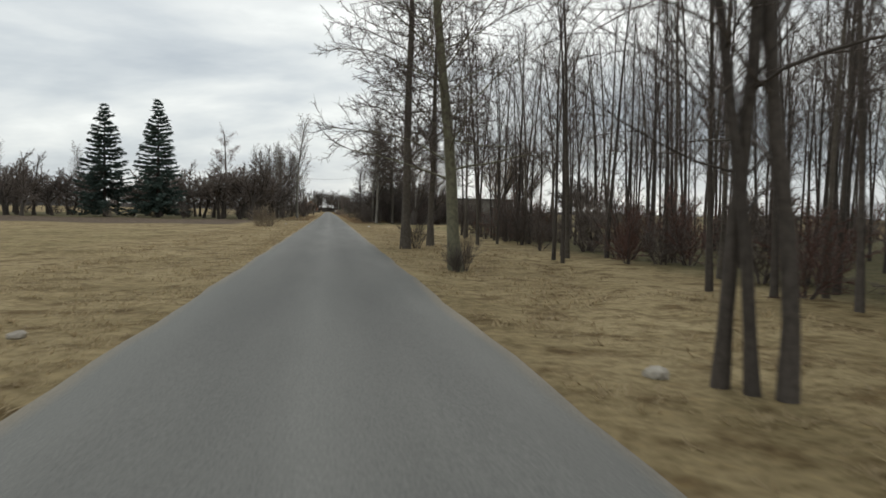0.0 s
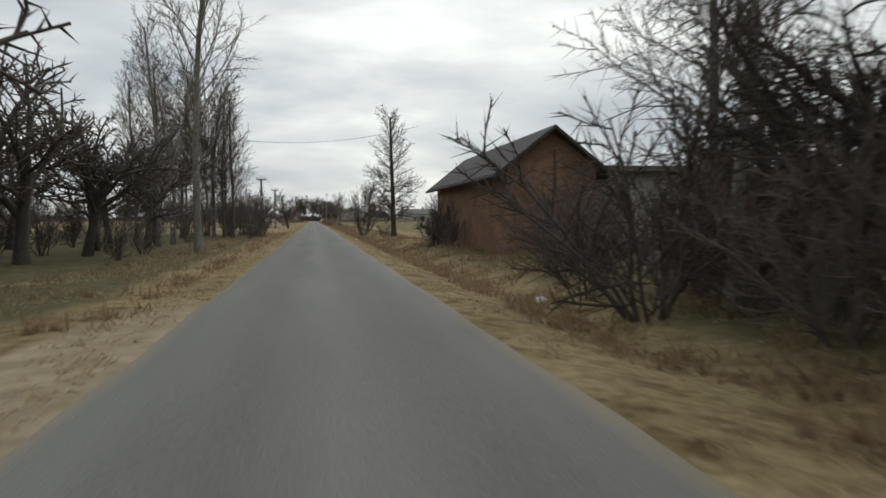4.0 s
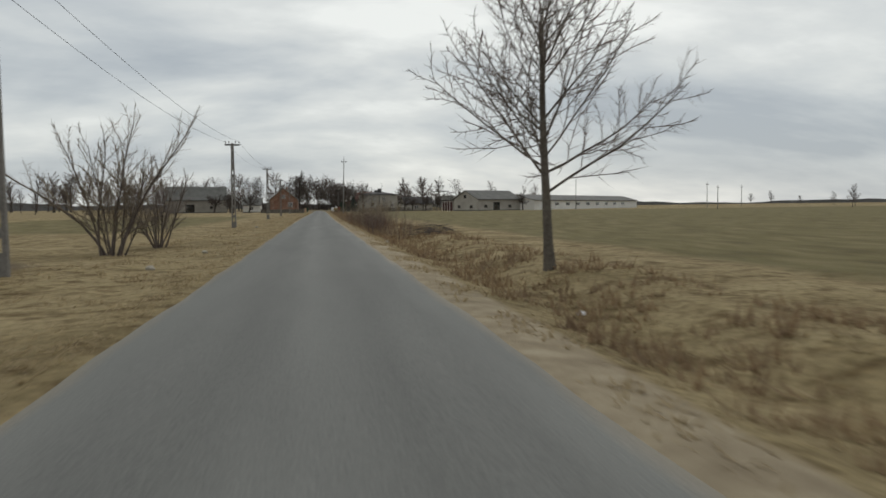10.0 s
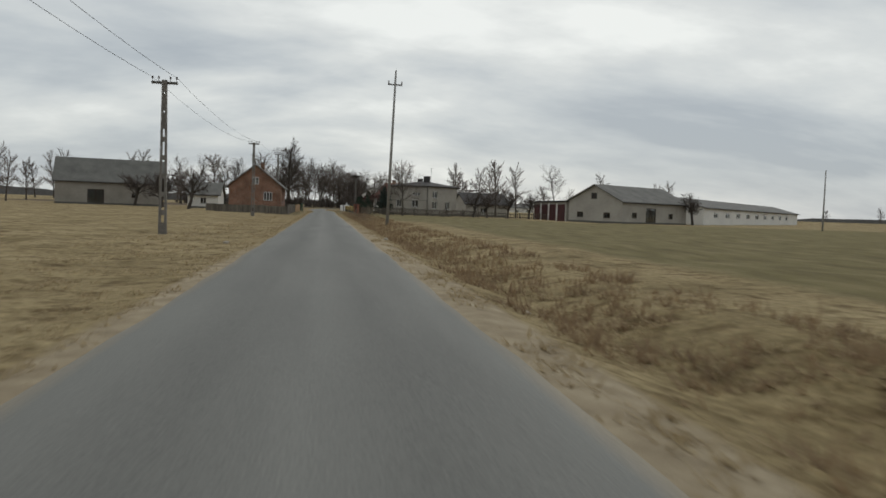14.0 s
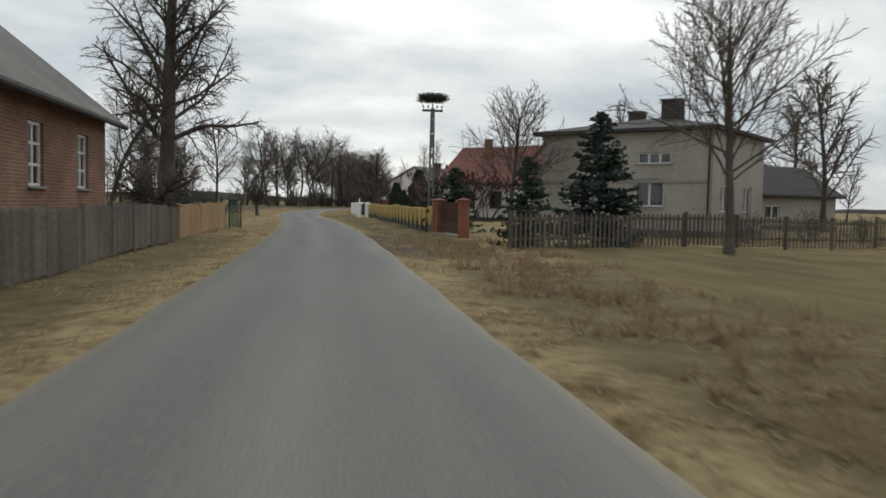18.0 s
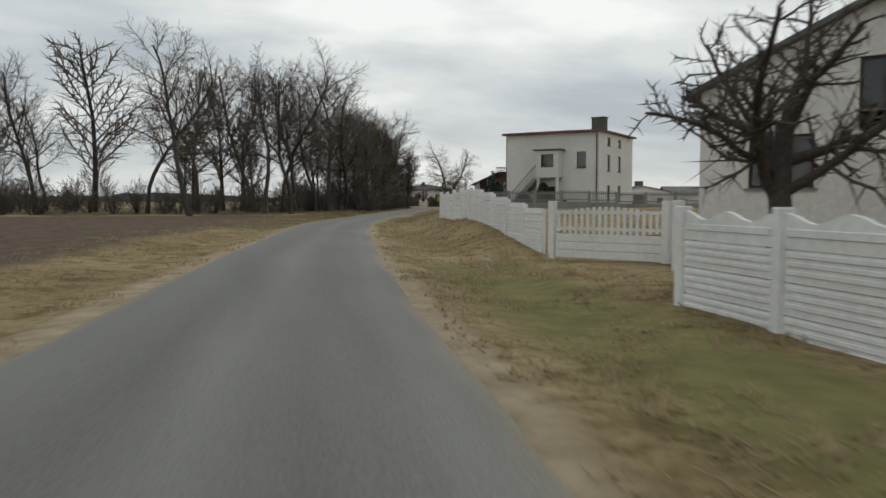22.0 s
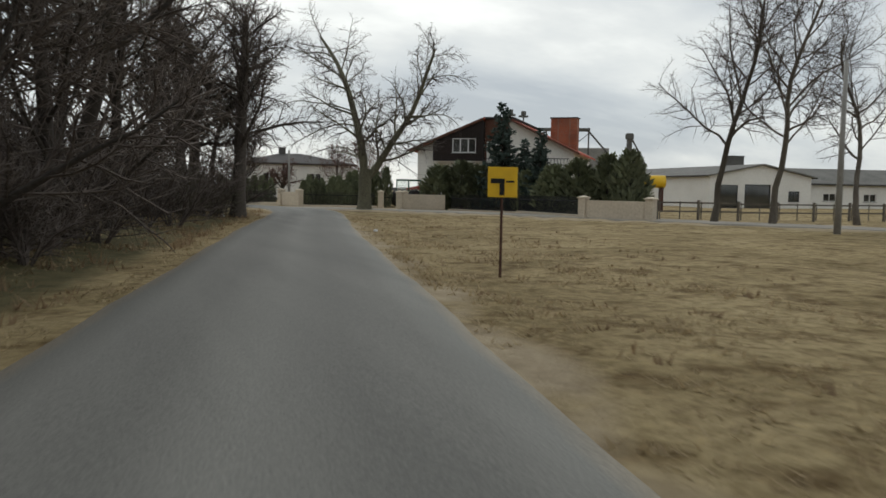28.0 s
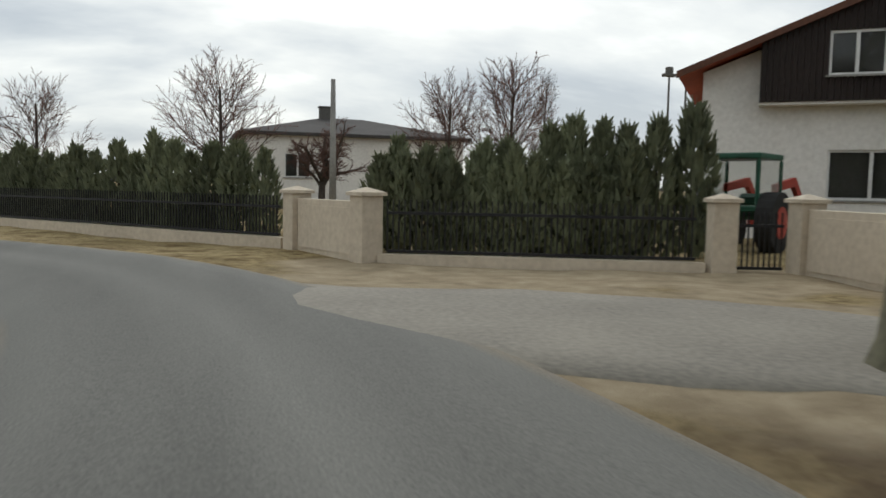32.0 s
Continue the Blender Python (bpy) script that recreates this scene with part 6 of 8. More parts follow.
for (x, y), yaw in places:
    m = pose(x, y, dz(x, y) - 0.1, 0, 0, yaw)
    m = m @ Matrix.Rotation(math.pi, 4, "Z") @ Matrix.Translation((-run, 0, 0))
    first = ochre_bay(m, run) if first is None else copy_thing(first, m)

wgate = thing("white_gateway", "white rendered gateway with iron bar gates", "gate", pose(4.2, 492.4, dz(4.2, 493), 0, 0, 93))
for u in (0.0, 5.2):
    pillar(wgate, u, 0, 0.42, 1.25, M_WHITE_F)
iron_gate(wgate, 0.25, 4.95, 0, 0.15, 1.15, arch=0.1)
part("sill", boxes((-0.3, 0.35, -0.1, 6.5, 0.6, 0.06)), M_WHITE_F, wgate, "pale concrete drive edging")


def white_bay(m, run, boards=4, tall=1.62, crest=0.055):
    """A bay of white precast fence: grooved boards in a stack, the top one with a wavy edge."""
    b = thing("white_fence_bay", "white painted precast concrete fence panel", "fence", m, "white precast fence")
    part("post", boxes((-0.075, -0.08, -0.5, 0.075, 0.08, tall + 0.08), chamfer=0.012), M_WHITE_F, b)
    h = tall / boards
    for k in range(boards):
        z0 = k * h - (0.25 if k == 0 else 0)
        if k < boards - 1:
            bd = part("board", boxes((0.07, -0.03, z0, run - 0.07, 0.03, (k + 1) * h - 0.015)), M_WHITE_F, b)
            for j in range(3):
                z = k * h + h * (0.22 + 0.26 * j)
                part("groove_rib", boxes((0.14, -0.046, z, run - 0.14, -0.031, z + 0.05), chamfer=0.006), M_WHITE_F, bd)
        else:
            wave = [(run - 0.07 - (run - 0.14) * q / 12, tall - 0.03 + crest * math.cos(q / 12 * math.pi * 4)) for q in range(13)]
            bd = part("top_board", prism(bmesh.new(), [(0.07, z0), (run - 0.07, z0), *wave], "y", -0.03, 0.03), M_WHITE_F, b)
            part("groove_rib", boxes((0.14, -0.046, z0 + 0.12, run - 0.14, -0.031, z0 + 0.2), chamfer=0.006), M_WHITE_F, bd)
    return b


def white_run(a, b, bays, tall, sink=0.0, crest=0.055):
    places, run = along(a, b, bays)
    one = None
    for (x, y), yaw in places:
        m = pose(x, y, dz(x, y) - sink, 0, 0, yaw) @ Matrix.Rotation(math.pi, 4, "Z") @ Matrix.Translation((-run, 0, 0))
        one = white_bay(m, run, 4, tall, crest) if one is None else copy_thing(one, m)


white_run((3.95, 497.8), (3.72, 513.5), 8, 1.34, 0.13)
white_run((5.1, 523.0), (6.25, 542.6), 9, 1.22, 0.04, 0.0)
wg = thing("white_picket_gate", "white picket gate with solid lower boards in the white fence", "gate", pose(4.98, 522.1, dz(5, 522) + 0.02, 0, 0, math.degrees(math.atan2(519.8 - 522.1, 6.75 - 4.98))))
for u in (0.0, 2.9):
    pillar(wg, u, 0, 0.16, 1.38, M_WHITE_F, cap=False)
for k in range(3):
    part("board", boxes((0.1, -0.03, 0.05 + 0.19 * k, 2.8, 0.03, 0.225 + 0.19 * k), chamfer=0.008), M_WHITE_F, wg)
for k in range(17):
    u = 0.2 + 2.5 * k / 16
    part("picket", boxes((u - 0.035, -0.045, 0.66 - 0.1 * math.sin(math.pi * k / 16), u + 0.035, -0.018, 1.12 + 0.13 * math.sin(math.pi * k / 16)), chamfer=0.006), M_WHITE_F, wg)
for z in (0.7, 1.08):
    part("rail", boxes((0.08, -0.015, z, 2.82, 0.02, z + 0.07)), M_WHITE_F, wg)
wl_side = thing("white_fence_return", "white concrete fence panel that leads back to the gate", "fence", pose(6.8, 519.6, dz(6.8, 519.6), 0, 0, math.degrees(math.atan2(513.7 - 519.6, 3.85 - 6.8))))
for k in range(4):
    part("board", boxes((0.1, -0.03, 0.33 * k - 0.05, 6.5, 0.03, 0.33 * k + 0.265), chamfer=0.01), M_WHITE_F, wl_side)
for u in (2.2, 4.4):
    part("post", boxes((u - 0.07, -0.07, -0.2, u + 0.07, 0.07, 1.36), chamfer=0.012), M_WHITE_F, wl_side)
building("red_roof_house", "low white house with a dull red tiled roof", 10.2, 488.7, -45, 9.6, 8, 3.4, 6.5, "gable_x", M_WHITE, M_ROOF_R,
         [("front", 2.6, 1.2, 1.2, 1.4, 1), ("front", 5.2, 1.2, 1.2, 1.4, 1), ("front", 7.9, 0.1, 1.0, 2.1, 0), ("right", 3.0, 1.2, 1.2, 1.4, 1)], chimneys=((3.4, 2.6, 4.8, 7.1, 0.6, 0.5, M_BRICK_O),), over=0.3, frame_mat=M_FRAME_B)
building("white_house", "white rendered house with a grey gabled roof", 9.2, 522.8, -46, 8.0, 8.3, 4.75, 6.6, "gable_y", M_WHITE, M_ROOF,
         [("front", 1.2, 2.3, 1.5, 1.3, 1), ("front", 3.6, 4.1, 1.0, 1.2, 0), ("front", 5.2, 2.3, 1.2, 1.3, 1), ("right", 1.4, 3.9, 0.5, 0.5, 0), ("right", 1.2, 2.3, 0.8, 1.2, 0), ("right", 5.0, 3.9, 0.5, 0.5, 0),
          ("right", 4.4, 2.0, 1.4, 1.5, 1), ("left", 3, 2.2, 1.2, 1.3, 1)], frame_mat=M_FRAME_B, chimneys=((5.2, 3.2, 6.0, 7.2, 0.7, 0.6, M_CONC_D),), over=0.3, base_z=-0.75)
plant("apple", 0, 6.1, 514.9, 1.2, 20, M_BARK_D, M_TWIG_D, "fruit_tree", "dark bare fruit tree in front of the white house")
plant("old", 2, 6.2, 508.1, 0.6, 120, M_BARK_D, M_TWIG_D, "fruit_tree", "dark bare fruit tree behind the white fence")
TH = [thuja_meshes(31, 5.2, 1.1, 4200, M_NEEDLE), thuja_meshes(32, 3.0, 0.62, 1700, M_NEEDLE)]
evergreen(TH[1], 7.4, 498.0, 1.05, "thuja_tree", "broad dark green thuja beside the white gateway", group="garden thujas")
evergreen(TH[0], 9.5, 497.0, 0.84, "thuja_tree", "broad dark green thuja beside the white gateway", group="garden thujas")
evergreen(TH[1], 9.7, 494.4, 0.8, "thuja_tree", "dark green column thuja behind the ochre fence", group="garden thujas")
evergreen(TH[1], 6.0, 479.5, 0.7, "thuja_tree", "dark green column thuja behind the ochre fence", group="garden thujas")
for i, (x, y, k, s, t) in enumerate(((8, 502, "birch", 0.4, M_TWIG), (13, 508, "birch", 0.66, M_TWIG),
                                  (17, 505, "birch", 0.5, M_TWIG), (9.0, 484.6, "shrub", 1.35, M_TWIG), (11.4, 508.5, "birch", 0.62, M_TWIG), (19, 512, "round", 0.9, M_TWIG))):
    plant(k, i % 3, x, y, s, i * 50, M_BARK_D, t, "garden_tree", "bare garden tree or sumac behind the fence", group="garden trees behind the fence")


seed_tube = Tubes()
seed_tube.add([(0, 0, 0), (0, 0, 0.25), (0, 0, 0.6), (0, 0, 0.85), (0, 0, 1.0)], (0.07, 0.24, 0.21, 0.12, 0.02), 7, True)
SEED_HEAD = seed_tube.mesh("seed_head", M_SUMAC)


def sumac(x, y, scale, seed):
    """A forked sumac with upright dark seed heads at its tips."""
    rng = np.random.default_rng(seed)
    w, heads = Tubes(), []

    def fork(p, d, length, r, level):
        pts = [p]
        for _ in range(3):
            d = d + rng.normal(0, 0.12, 3) + np.array((0, 0, 0.05))
            d = d / math.sqrt(d @ d)
            pts.append(pts[-1] + d * length / 3)
        w.add(pts, np.linspace(r, r * 0.65, 4), 5)
        if level == 3:
            q, up = pts[-1], d * 0.35 + np.array((0, 0, 0.65))
            k = 0.3 + 0.16 * rng.random()
            heads.append(Matrix.Translation(q) @ Vector(up).to_track_quat("Z", "Y").to_matrix().to_4x4() @ Matrix.Scale(k * 0.95, 4))
            return
        for k in range(2 if level else 3):
            fork(pts[-1], turned(d, radians(rng.uniform(18, 42)), rng.random() * 6.28, rng), length * rng.uniform(0.6, 0.85), r * 0.65, level + 1)

    for k in range(5):
        a = k * 1.26 + rng.random()
        fork(np.array((0.25 * np.cos(a), 0.25 * np.sin(a), -0.1)), np.array((np.cos(a) * 0.5, np.sin(a) * 0.5, 0.85)), 1.5, 0.06, 0)
    ob = thing("sumac", "bare sumac with dark red upright seed heads", "shrub", at(x, y, seed * 50, None, scale), "sumacs behind the ochre fence")
    part("trunk", w.mesh("trunk", M_BARK_D), None, ob)
    for m in heads:
        part("seed_head", SEED_HEAD, None, ob, "dark red upright seed head").matrix_basis = m


for k, (x, y, sc) in enumerate(((8.9, 485.2, 0.95), (10.4, 484.0, 1.05), (11.8, 482.6, 1.0), (13.0, 481.6, 0.95), (9.8, 482.0, 0.85))):
    sumac(x, y, sc, 3 + k)

# ---- village, west side ----
building("brick_house", "orange brick house with a grey gabled roof", -13.7, 434.9, 0, 7.3, 10.5, 3.78, 6.7, "gable_y", M_BRICK, M_ROOF,
         [("front", 4.8, 1.75, 1.2, 1.2, 2), ("front", 3.2, 4.0, 0.9, 1.0, 1), ("right", 1.4, 1.65, 0.95, 1.4, 1, 2), ("right", 4.5, 1.65, 0.95, 1.4, 1, 2), ("right", 7.9, 1.65, 0.95, 1.4, 1, 2)],
         chimneys=((4.4, 3.0, 5.7, 7.2, 0.5, 0.5, M_BRICK_O),), over=0.42)
building("white_cottage", "small white cottage with a grey roof", -23, 457, 0, 5, 7, 2.5, 4.4, "gable_x", M_WHITE, M_ROOF, [("front", 2, 0.9, 1, 1, 1)])
building("old_barn", "long grey barn with a weathered roof", -45, 460, 12, 17, 9, 4.2, 8.0, "gable_x", M_PLASTER_D, M_ROOF, [("front", 5, 0.1, 2.6, 2.6, 1), ("front", 12, 1.4, 1, 0.8, 0)], category="barn", frame_mat=M_FRAME_B)
for i, (x, y, k, s) in enumerate(((-19.5, 437, "apple", 1.55), (-26, 452, "apple", 1.6), (-24, 440, "apple", 1.3), (-31, 455, "apple", 1.5), (-5.3, 447.5, "apple", 0.8), (-6.4, 454.2, "old", 0.92), (-9.5, 458, "tall", 0.6), (-10, 470, "birch", 0.6))):
    plant(k, i % 5, x, y, s, i * 58, M_BARK_D, M_TWIG_D, "bare_tree", "dark bare tree by the brick house", group="brick house trees")
evergreen(SPR[1], -8.2, 466, 1.0, "spruce_tree", "small dark conifer beside the road", group="front garden spruces")
picket_fence((-15.5, 426.5), (-4.6, 414.5), 8, 1.0, M_WOODW, "garden_fence", "low grey garden fence in front of the brick house", gap=0.13, w=0.115)
picket_fence((-4.6, 414.5), (-4.9, 448.0), 16, 1.15, M_WOODW, "garden_fence", "grey weathered wooden fence along the road", gap=0.12, w=0.1)
picket_fence((-4.9, 448.4), (-4.5, 457.6), 5, 1.15, M_WOODT, "tan_fence", "tan new wooden board fence along the road", gap=0.115, w=0.108)


def mesh_bay(m, run, tall):
    b = thing("green_mesh_panel", "green mesh fence panel on steel posts", "fence", m, "green mesh fence")
    part("post", rod(bmesh.new(), (0, 0, -0.3), (0, 0, tall + 0.05), 0.03), M_GREENM, b)
    for z in (0.08, tall):
        part("rail", rod(bmesh.new(), (0, 0, z), (run, 0, z), 0.018), M_GREENM, b)
    w = Tubes()
    for k in range(24):
        u = run * (k + 0.5) / 24
        w.add([(u, 0, 0.08), (u, 0, tall)], (0.006, 0.006), 3)
    for k in range(16):
        z = 0.1 + (tall - 0.12) * k / 16
        w.add([(0, 0.004, z), (run, 0.004, z)], (0.006, 0.006), 3)
    part("mesh", w.mesh("mesh", M_GREENM), None, b)
    part("strut", rod(bmesh.new(), (0.02, 0.03, tall * 0.85), (0.35, 0.5, 0), 0.02), M_GREENM, b)
    return b


for (x, y), yaw in along((-3.95, 459.6), (-9.0, 456.0), 3)[0]:
    mesh_bay(pose(x, y, dz(x, y), 0, 0, yaw), 2.06, 1.35)
mesh_bay(pose(-4.3, 457.9, dz(-4.2, 458), 0, 0, 80), 1.6, 1.35)
plant("apple", 1, -5.3, 488.2, 0.85, 30, M_BARK_D, M_TWIG_D, "fruit_tree", "crooked bare fruit tree at the field edge")
plant("apple", 2, -5.9, 496, 0.7, 30, M_BARK_D, M_TWIG_D, "fruit_tree", "crooked bare fruit tree at the field edge")

# ---- wood on the west side of the bend ----
TALL = "tall bare tree with crooked stems at the wood's edge"
for i, (x, y, s) in enumerate(((-8.8, 566, 0.95), (-3.6, 576.2, 0.95), (-2.1, 583.4, 1.0), (-0.8, 584.5, 0.9), (2.7, 591, 1.0), (1.3, 587.4, 0.9), (-4.7, 582, 0.95), (-11, 590, 1.0), (-14, 578, 0.95),
                               (-27, 590, 1.0), (-34, 596, 1.0), (-40, 588, 0.95), (-47, 598, 1.0), (-55, 592, 0.9), (-63, 600, 1.0), (-1.2, 573.5, 0.8), (-30, 604, 1.0),
                               (-7, 598, 1.0), (5.0, 597, 0.95), (7.6, 603.5, 0.95), (8.8, 610, 1.0), (10.4, 614, 0.9), (11.6, 618.5, 1.0), (13.2, 624, 1.0), (12, 630, 1.0), (14.6, 632, 0.9), (9, 622, 1.0),
                               (5, 612, 1.0), (2, 606, 1.0), (14.6, 638.5, 0.9), (10, 640, 0.95), (18.6, 646.6, 0.75), (6, 632, 1.0), (-74, 604, 0.9), (-84, 596, 0.9))):
    plant("tall", i % 6, x, y, s * (1.12 if y < 600 else 1.0), i * 67, M_BARK_D, M_TWIG_D if i % 2 else M_TWIG, "bare_tree", TALL, group="trees at the wood's edge")
for i in range(138):
    t = rs.random()
    if i < 80:
        c = LINE[int(np.argmin(np.abs(LINE[:, 1] - (588 + 56 * t))))]
        x, y = c[0] - 4.0 - 9 * rs.random() ** 1.4, c[1]
        s = rs.uniform(0.55, 1.0)
    else:
        x, y, s = -85 + 92 * t, 588 + rs.uniform(-6, 16) + 6 * t, rs.uniform(0.6, 1.15)
    plant("thicket", i % 3, x, y, s, i * 41, M_TWIG_D, M_TWIG_D if i % 3 else M_TWIG, "wood_edge_bush", "dense bare dark bush at the wood's edge", "shrub", "bushes at the wood's edge")
for i, (x, y, s) in enumerate(((6.6, 600.5, 0.95), (8.6, 605.5, 1.05), (10.2, 610.5, 1.0), (4.4, 597.0, 0.9), (7.0, 609, 1.1), (2.0, 599, 0.9), (12.3, 616.5, 0.95), (13.0, 621, 1.05), (10.6, 617.5, 1.1), (14.0, 627, 0.95))):
    plant("veil", i % 3, x, y, s, i * 67, M_BARK_D, M_TWIG, "bare_tree", "tall dense bare tree with twigs down to the ground", group="dense trees at the bend")
for i, (x, y, s) in enumerate(((18.9, 638.4, 0.8), (17.3, 640.6, 0.72), (16.6, 637.2, 0.66), (15.3, 634.6, 0.6))):
    plant("old", i % 2, x, y, s, i * 67, M_BARK_D, M_TWIG_D, "bare_tree", "old bare tree with a thick trunk at the bend", group="old trees at the bend")
for i, (x, y, s) in enumerate(((18.0, 638.4, 0.6), (17.4, 637.0, 0.7), (16.4, 635.4, 0.7), (17.6, 642.0, 0.75), (16.2, 639.4, 0.9), (15.0, 632.6, 0.7), (18.2, 640.4, 0.5), (15.2, 637.0, 0.9))):
    plant("thicket", i % 3, x, y, s, i * 67, M_TWIG_D, M_TWIG_D if i % 2 else M_MOSSY, "wood_edge_bush", "dense bare mossy bush at the bend", "shrub", "bushes at the wood's edge")
for i, (x, y, s) in enumerate(((19.2, 640.1, 0.6),)):
    plant("veil", i % 3, x, y, s, i * 67 + 20, M_BARK_D, M_TWIG_D, "bare_tree", "slim twiggy tree beside the old trees at the bend", group="slim trees at the bend")
for i in range(34):
    t = i / 33
    x, y = (-30 + 27 * t * 1.5, 571 + 5 * t * 1.5) if t < 0.66 else (-3.2 + 7.0 * (t - 0.66) * 3, 577 + 16 * (t - 0.66) * 3)
    plant("thicket", i % 3, x - rs.uniform(0.5, 3.0), y + rs.uniform(0, 4), rs.uniform(0.6, 0.95), i * 41, M_TWIG_D, M_TWIG if i % 3 else M_TWIG_D, "wood_edge_bush", "dense bare brown bush at the wood's edge", "shrub", "bushes at the wood's edge")
evergreen(SPR[0], -33, 574, 1.3, "spruce_tree", "small dark spruce in front of the wood", group="front garden spruces")
plant("weed", 0, 3.0, 574.6, 1.0, 0, M_TWIG_D, M_TWIG_D, "sapling", "thin bare saplings on the verge", "shrub", "verge saplings")

# ---- white villa and its brick-pillared fence ----
villa = building("villa", "white rendered two-storey villa with a low red-edged roof", 17.44, 569.95, -41.3, 8.4, 9.4, 6.7, 7.3, "hip", M_WHITE, M_ROOF_R,
                 [("front", 6.45, 3.75, 0.8, 1.35, 0), ("left", 2.2, 3.15, 1.0, 2.1, 0), ("left", 4.6, 3.15, 1.0, 2.1, 0), ("left", 7.0, 3.15, 1.0, 2.1, 0),
                  ("left", 2.2, 5.65, 0.9, 0.7, 0), ("left", 4.7, 5.65, 0.9, 0.7, 0), ("left", 7.1, 5.65, 0.9, 0.7, 0), ("left", 7.0, 0.1, 1.0, 2.1, 0),
                  ("right", 2, 3.5, 0.9, 1.4, 0), ("right", 5, 3.5, 0.9, 1.4, 0), ("right", 2, 0.9, 0.9, 1.4, 0), ("right", 5, 0.9, 0.9, 1.4, 0),
                  ("right", 2, 5.65, 0.9, 0.7, 0), ("right", 5, 5.65, 0.9, 0.7, 0)],
                 over=0.28, frame_mat=M_FRAME_B, chimneys=((6.9, 4.4, 6.8, 8.25, 1.2, 0.8, M_CONC_D),), base_z=0.25)
part("eave_band", boxes((-0.03, -0.05, 6.45, 8.43, -0.004, 6.62)), M_WHITE, villa)
part("gutter", rod(bmesh.new(), (-0.3, -0.34, 6.74), (8.7, -0.34, 6.74), 0.06), M_ROOF_R, villa)
part("gutter", rod(bmesh.new(), (-0.34, -0.3, 6.74), (-0.34, 9.7, 6.74), 0.06), M_ROOF_D, villa)
oriel = part("oriel", boxes((3.2, -1.0, 3.15, 5.2, -0.01, 3.8), (3.2, -1.0, 3.8, 3.65, -0.01, 4.9), (4.75, -1.0, 3.8, 5.2, -0.01, 4.9), (3.2, -1.0, 4.9, 5.2, -0.01, 5.2)), M_WHITE, villa)
part("oriel_roof", boxes((2.95, -1.2, 5.23, 5.45, -0.01, 5.33), chamfer=0.02), M_CONC_D, oriel)
part("pane", boxes((3.66, -0.93, 3.81, 4.74, -0.9, 4.89)), M_GLASS, oriel)
# dark sheet as painted indoor shade behind the oriel pane
part("curtain", boxes((3.66, -0.7, 3.81, 4.74, -0.68, 4.89)), M_ROOM_SHADE, oriel)
part("oriel_window", boxes((3.655, -0.97, 3.8, 3.75, -0.94, 4.895), (4.65, -0.97, 3.8, 4.745, -0.94, 4.895), (3.75, -0.97, 3.8, 4.65, -0.94, 3.88), (3.75, -0.97, 4.81, 4.65, -0.94, 4.895)), M_FRAME_B, oriel)
for u in (3.35, 5.05):
    part("column", rod(bmesh.new(), (u, -0.85, 0), (u, -0.85, 3.13), 0.14, sides=12), M_WHITE, villa)
part("porch_door", boxes((3.75, -0.06, 0.1, 4.65, -0.004, 2.2), chamfer=0.01), M_FRAME_B, villa, "dark brown front door")
part("porch_beam", boxes((3.2, -1.0, 2.95, 5.2, -0.05, 3.14)), M_WHITE, villa)
stair = part("outside_stair", prism(bmesh.new(), [(0.1, 0.0), (0.6, 0.0), (3.2, 2.75), (3.2, 2.9), (2.9, 2.9)], "y", -1.0, -0.05), M_CONC, villa)
for k in range(17):
    u = 0.3 + 0.175 * k
    part("baluster", rod(bmesh.new(), (u, -0.95, u * 1.03 - 0.3), (u, -0.95, u * 1.03 + 0.75), 0.014, sides=5), M_IRON, stair)
part("handrail", rod(bmesh.new(), (0.2, -0.95, 0.96), (3.2, -0.95, 4.05), 0.026), M_IRON, stair)


def bellied_rail(parent, a, b, z, out, step=0.14):
    """A run of balusters that bulge outwards at the foot, under a handrail."""
    a, b = np.array(a, float), np.array(b, float)
    n = max(2, int(np.linalg.norm(b - a) / step))
    for k in range(n + 1):
        q = a + (b - a) * k / n
        w = Tubes()
        w.add([(q[0] + out[0] * d, q[1] + out[1] * d, z + h) for h, d in ((0.0, 0.0), (0.12, 0.13), (0.32, 0.17), (0.55, 0.06), (0.95, 0.0))], (0.012,) * 5, 4)
        part("baluster", w.mesh("baluster", M_IRON), None, parent)
    for h in (0.06, 0.97):
        part("handrail", rod(bmesh.new(), (*a, z + h), (*b, z + h), 0.022, sides=6), M_IRON, parent)


balcony = part("balcony", boxes((-1.25, 0.25, 2.78, -0.01, 4.3, 2.98), (-1.31, 0.19, 2.7, -0.01, 4.36, 2.775)), M_CLAD_B, villa, "dark brown edged balcony slab")
bellied_rail(balcony, (-1.2, 0.3), (-1.2, 4.25), 2.98, (-1, 0))
bellied_rail(balcony, (-1.2, 0.3), (-0.05, 0.3), 2.98, (0, -1))
bellied_rail(balcony, (-1.2, 4.25), (-0.05, 4.25), 2.98, (0, 1))
annex = part("annex", boxes((-2.3, 4.9, 0.0, -0.01, 9.2, 2.3)), M_WHITE, villa, "white ground-floor annex under the terrace")
part("annex_door", boxes((-1.6, 4.83, 0.1, -0.7, 4.895, 2.05), chamfer=0.01), M_FRAME_B, annex)
part("annex_window", boxes((-2.36, 6.3, 0.9, -2.305, 7.5, 1.9), chamfer=0.01), M_FRAME_B, annex)
terrace = part("terrace", boxes((-2.55, 4.65, 2.303, -0.01, 9.45, 2.46), chamfer=0.02), M_ROOF_D, villa, "dark edged terrace slab")
bellied_rail(terrace, (-2.45, 4.75), (-2.45, 9.35), 2.46, (-1, 0))
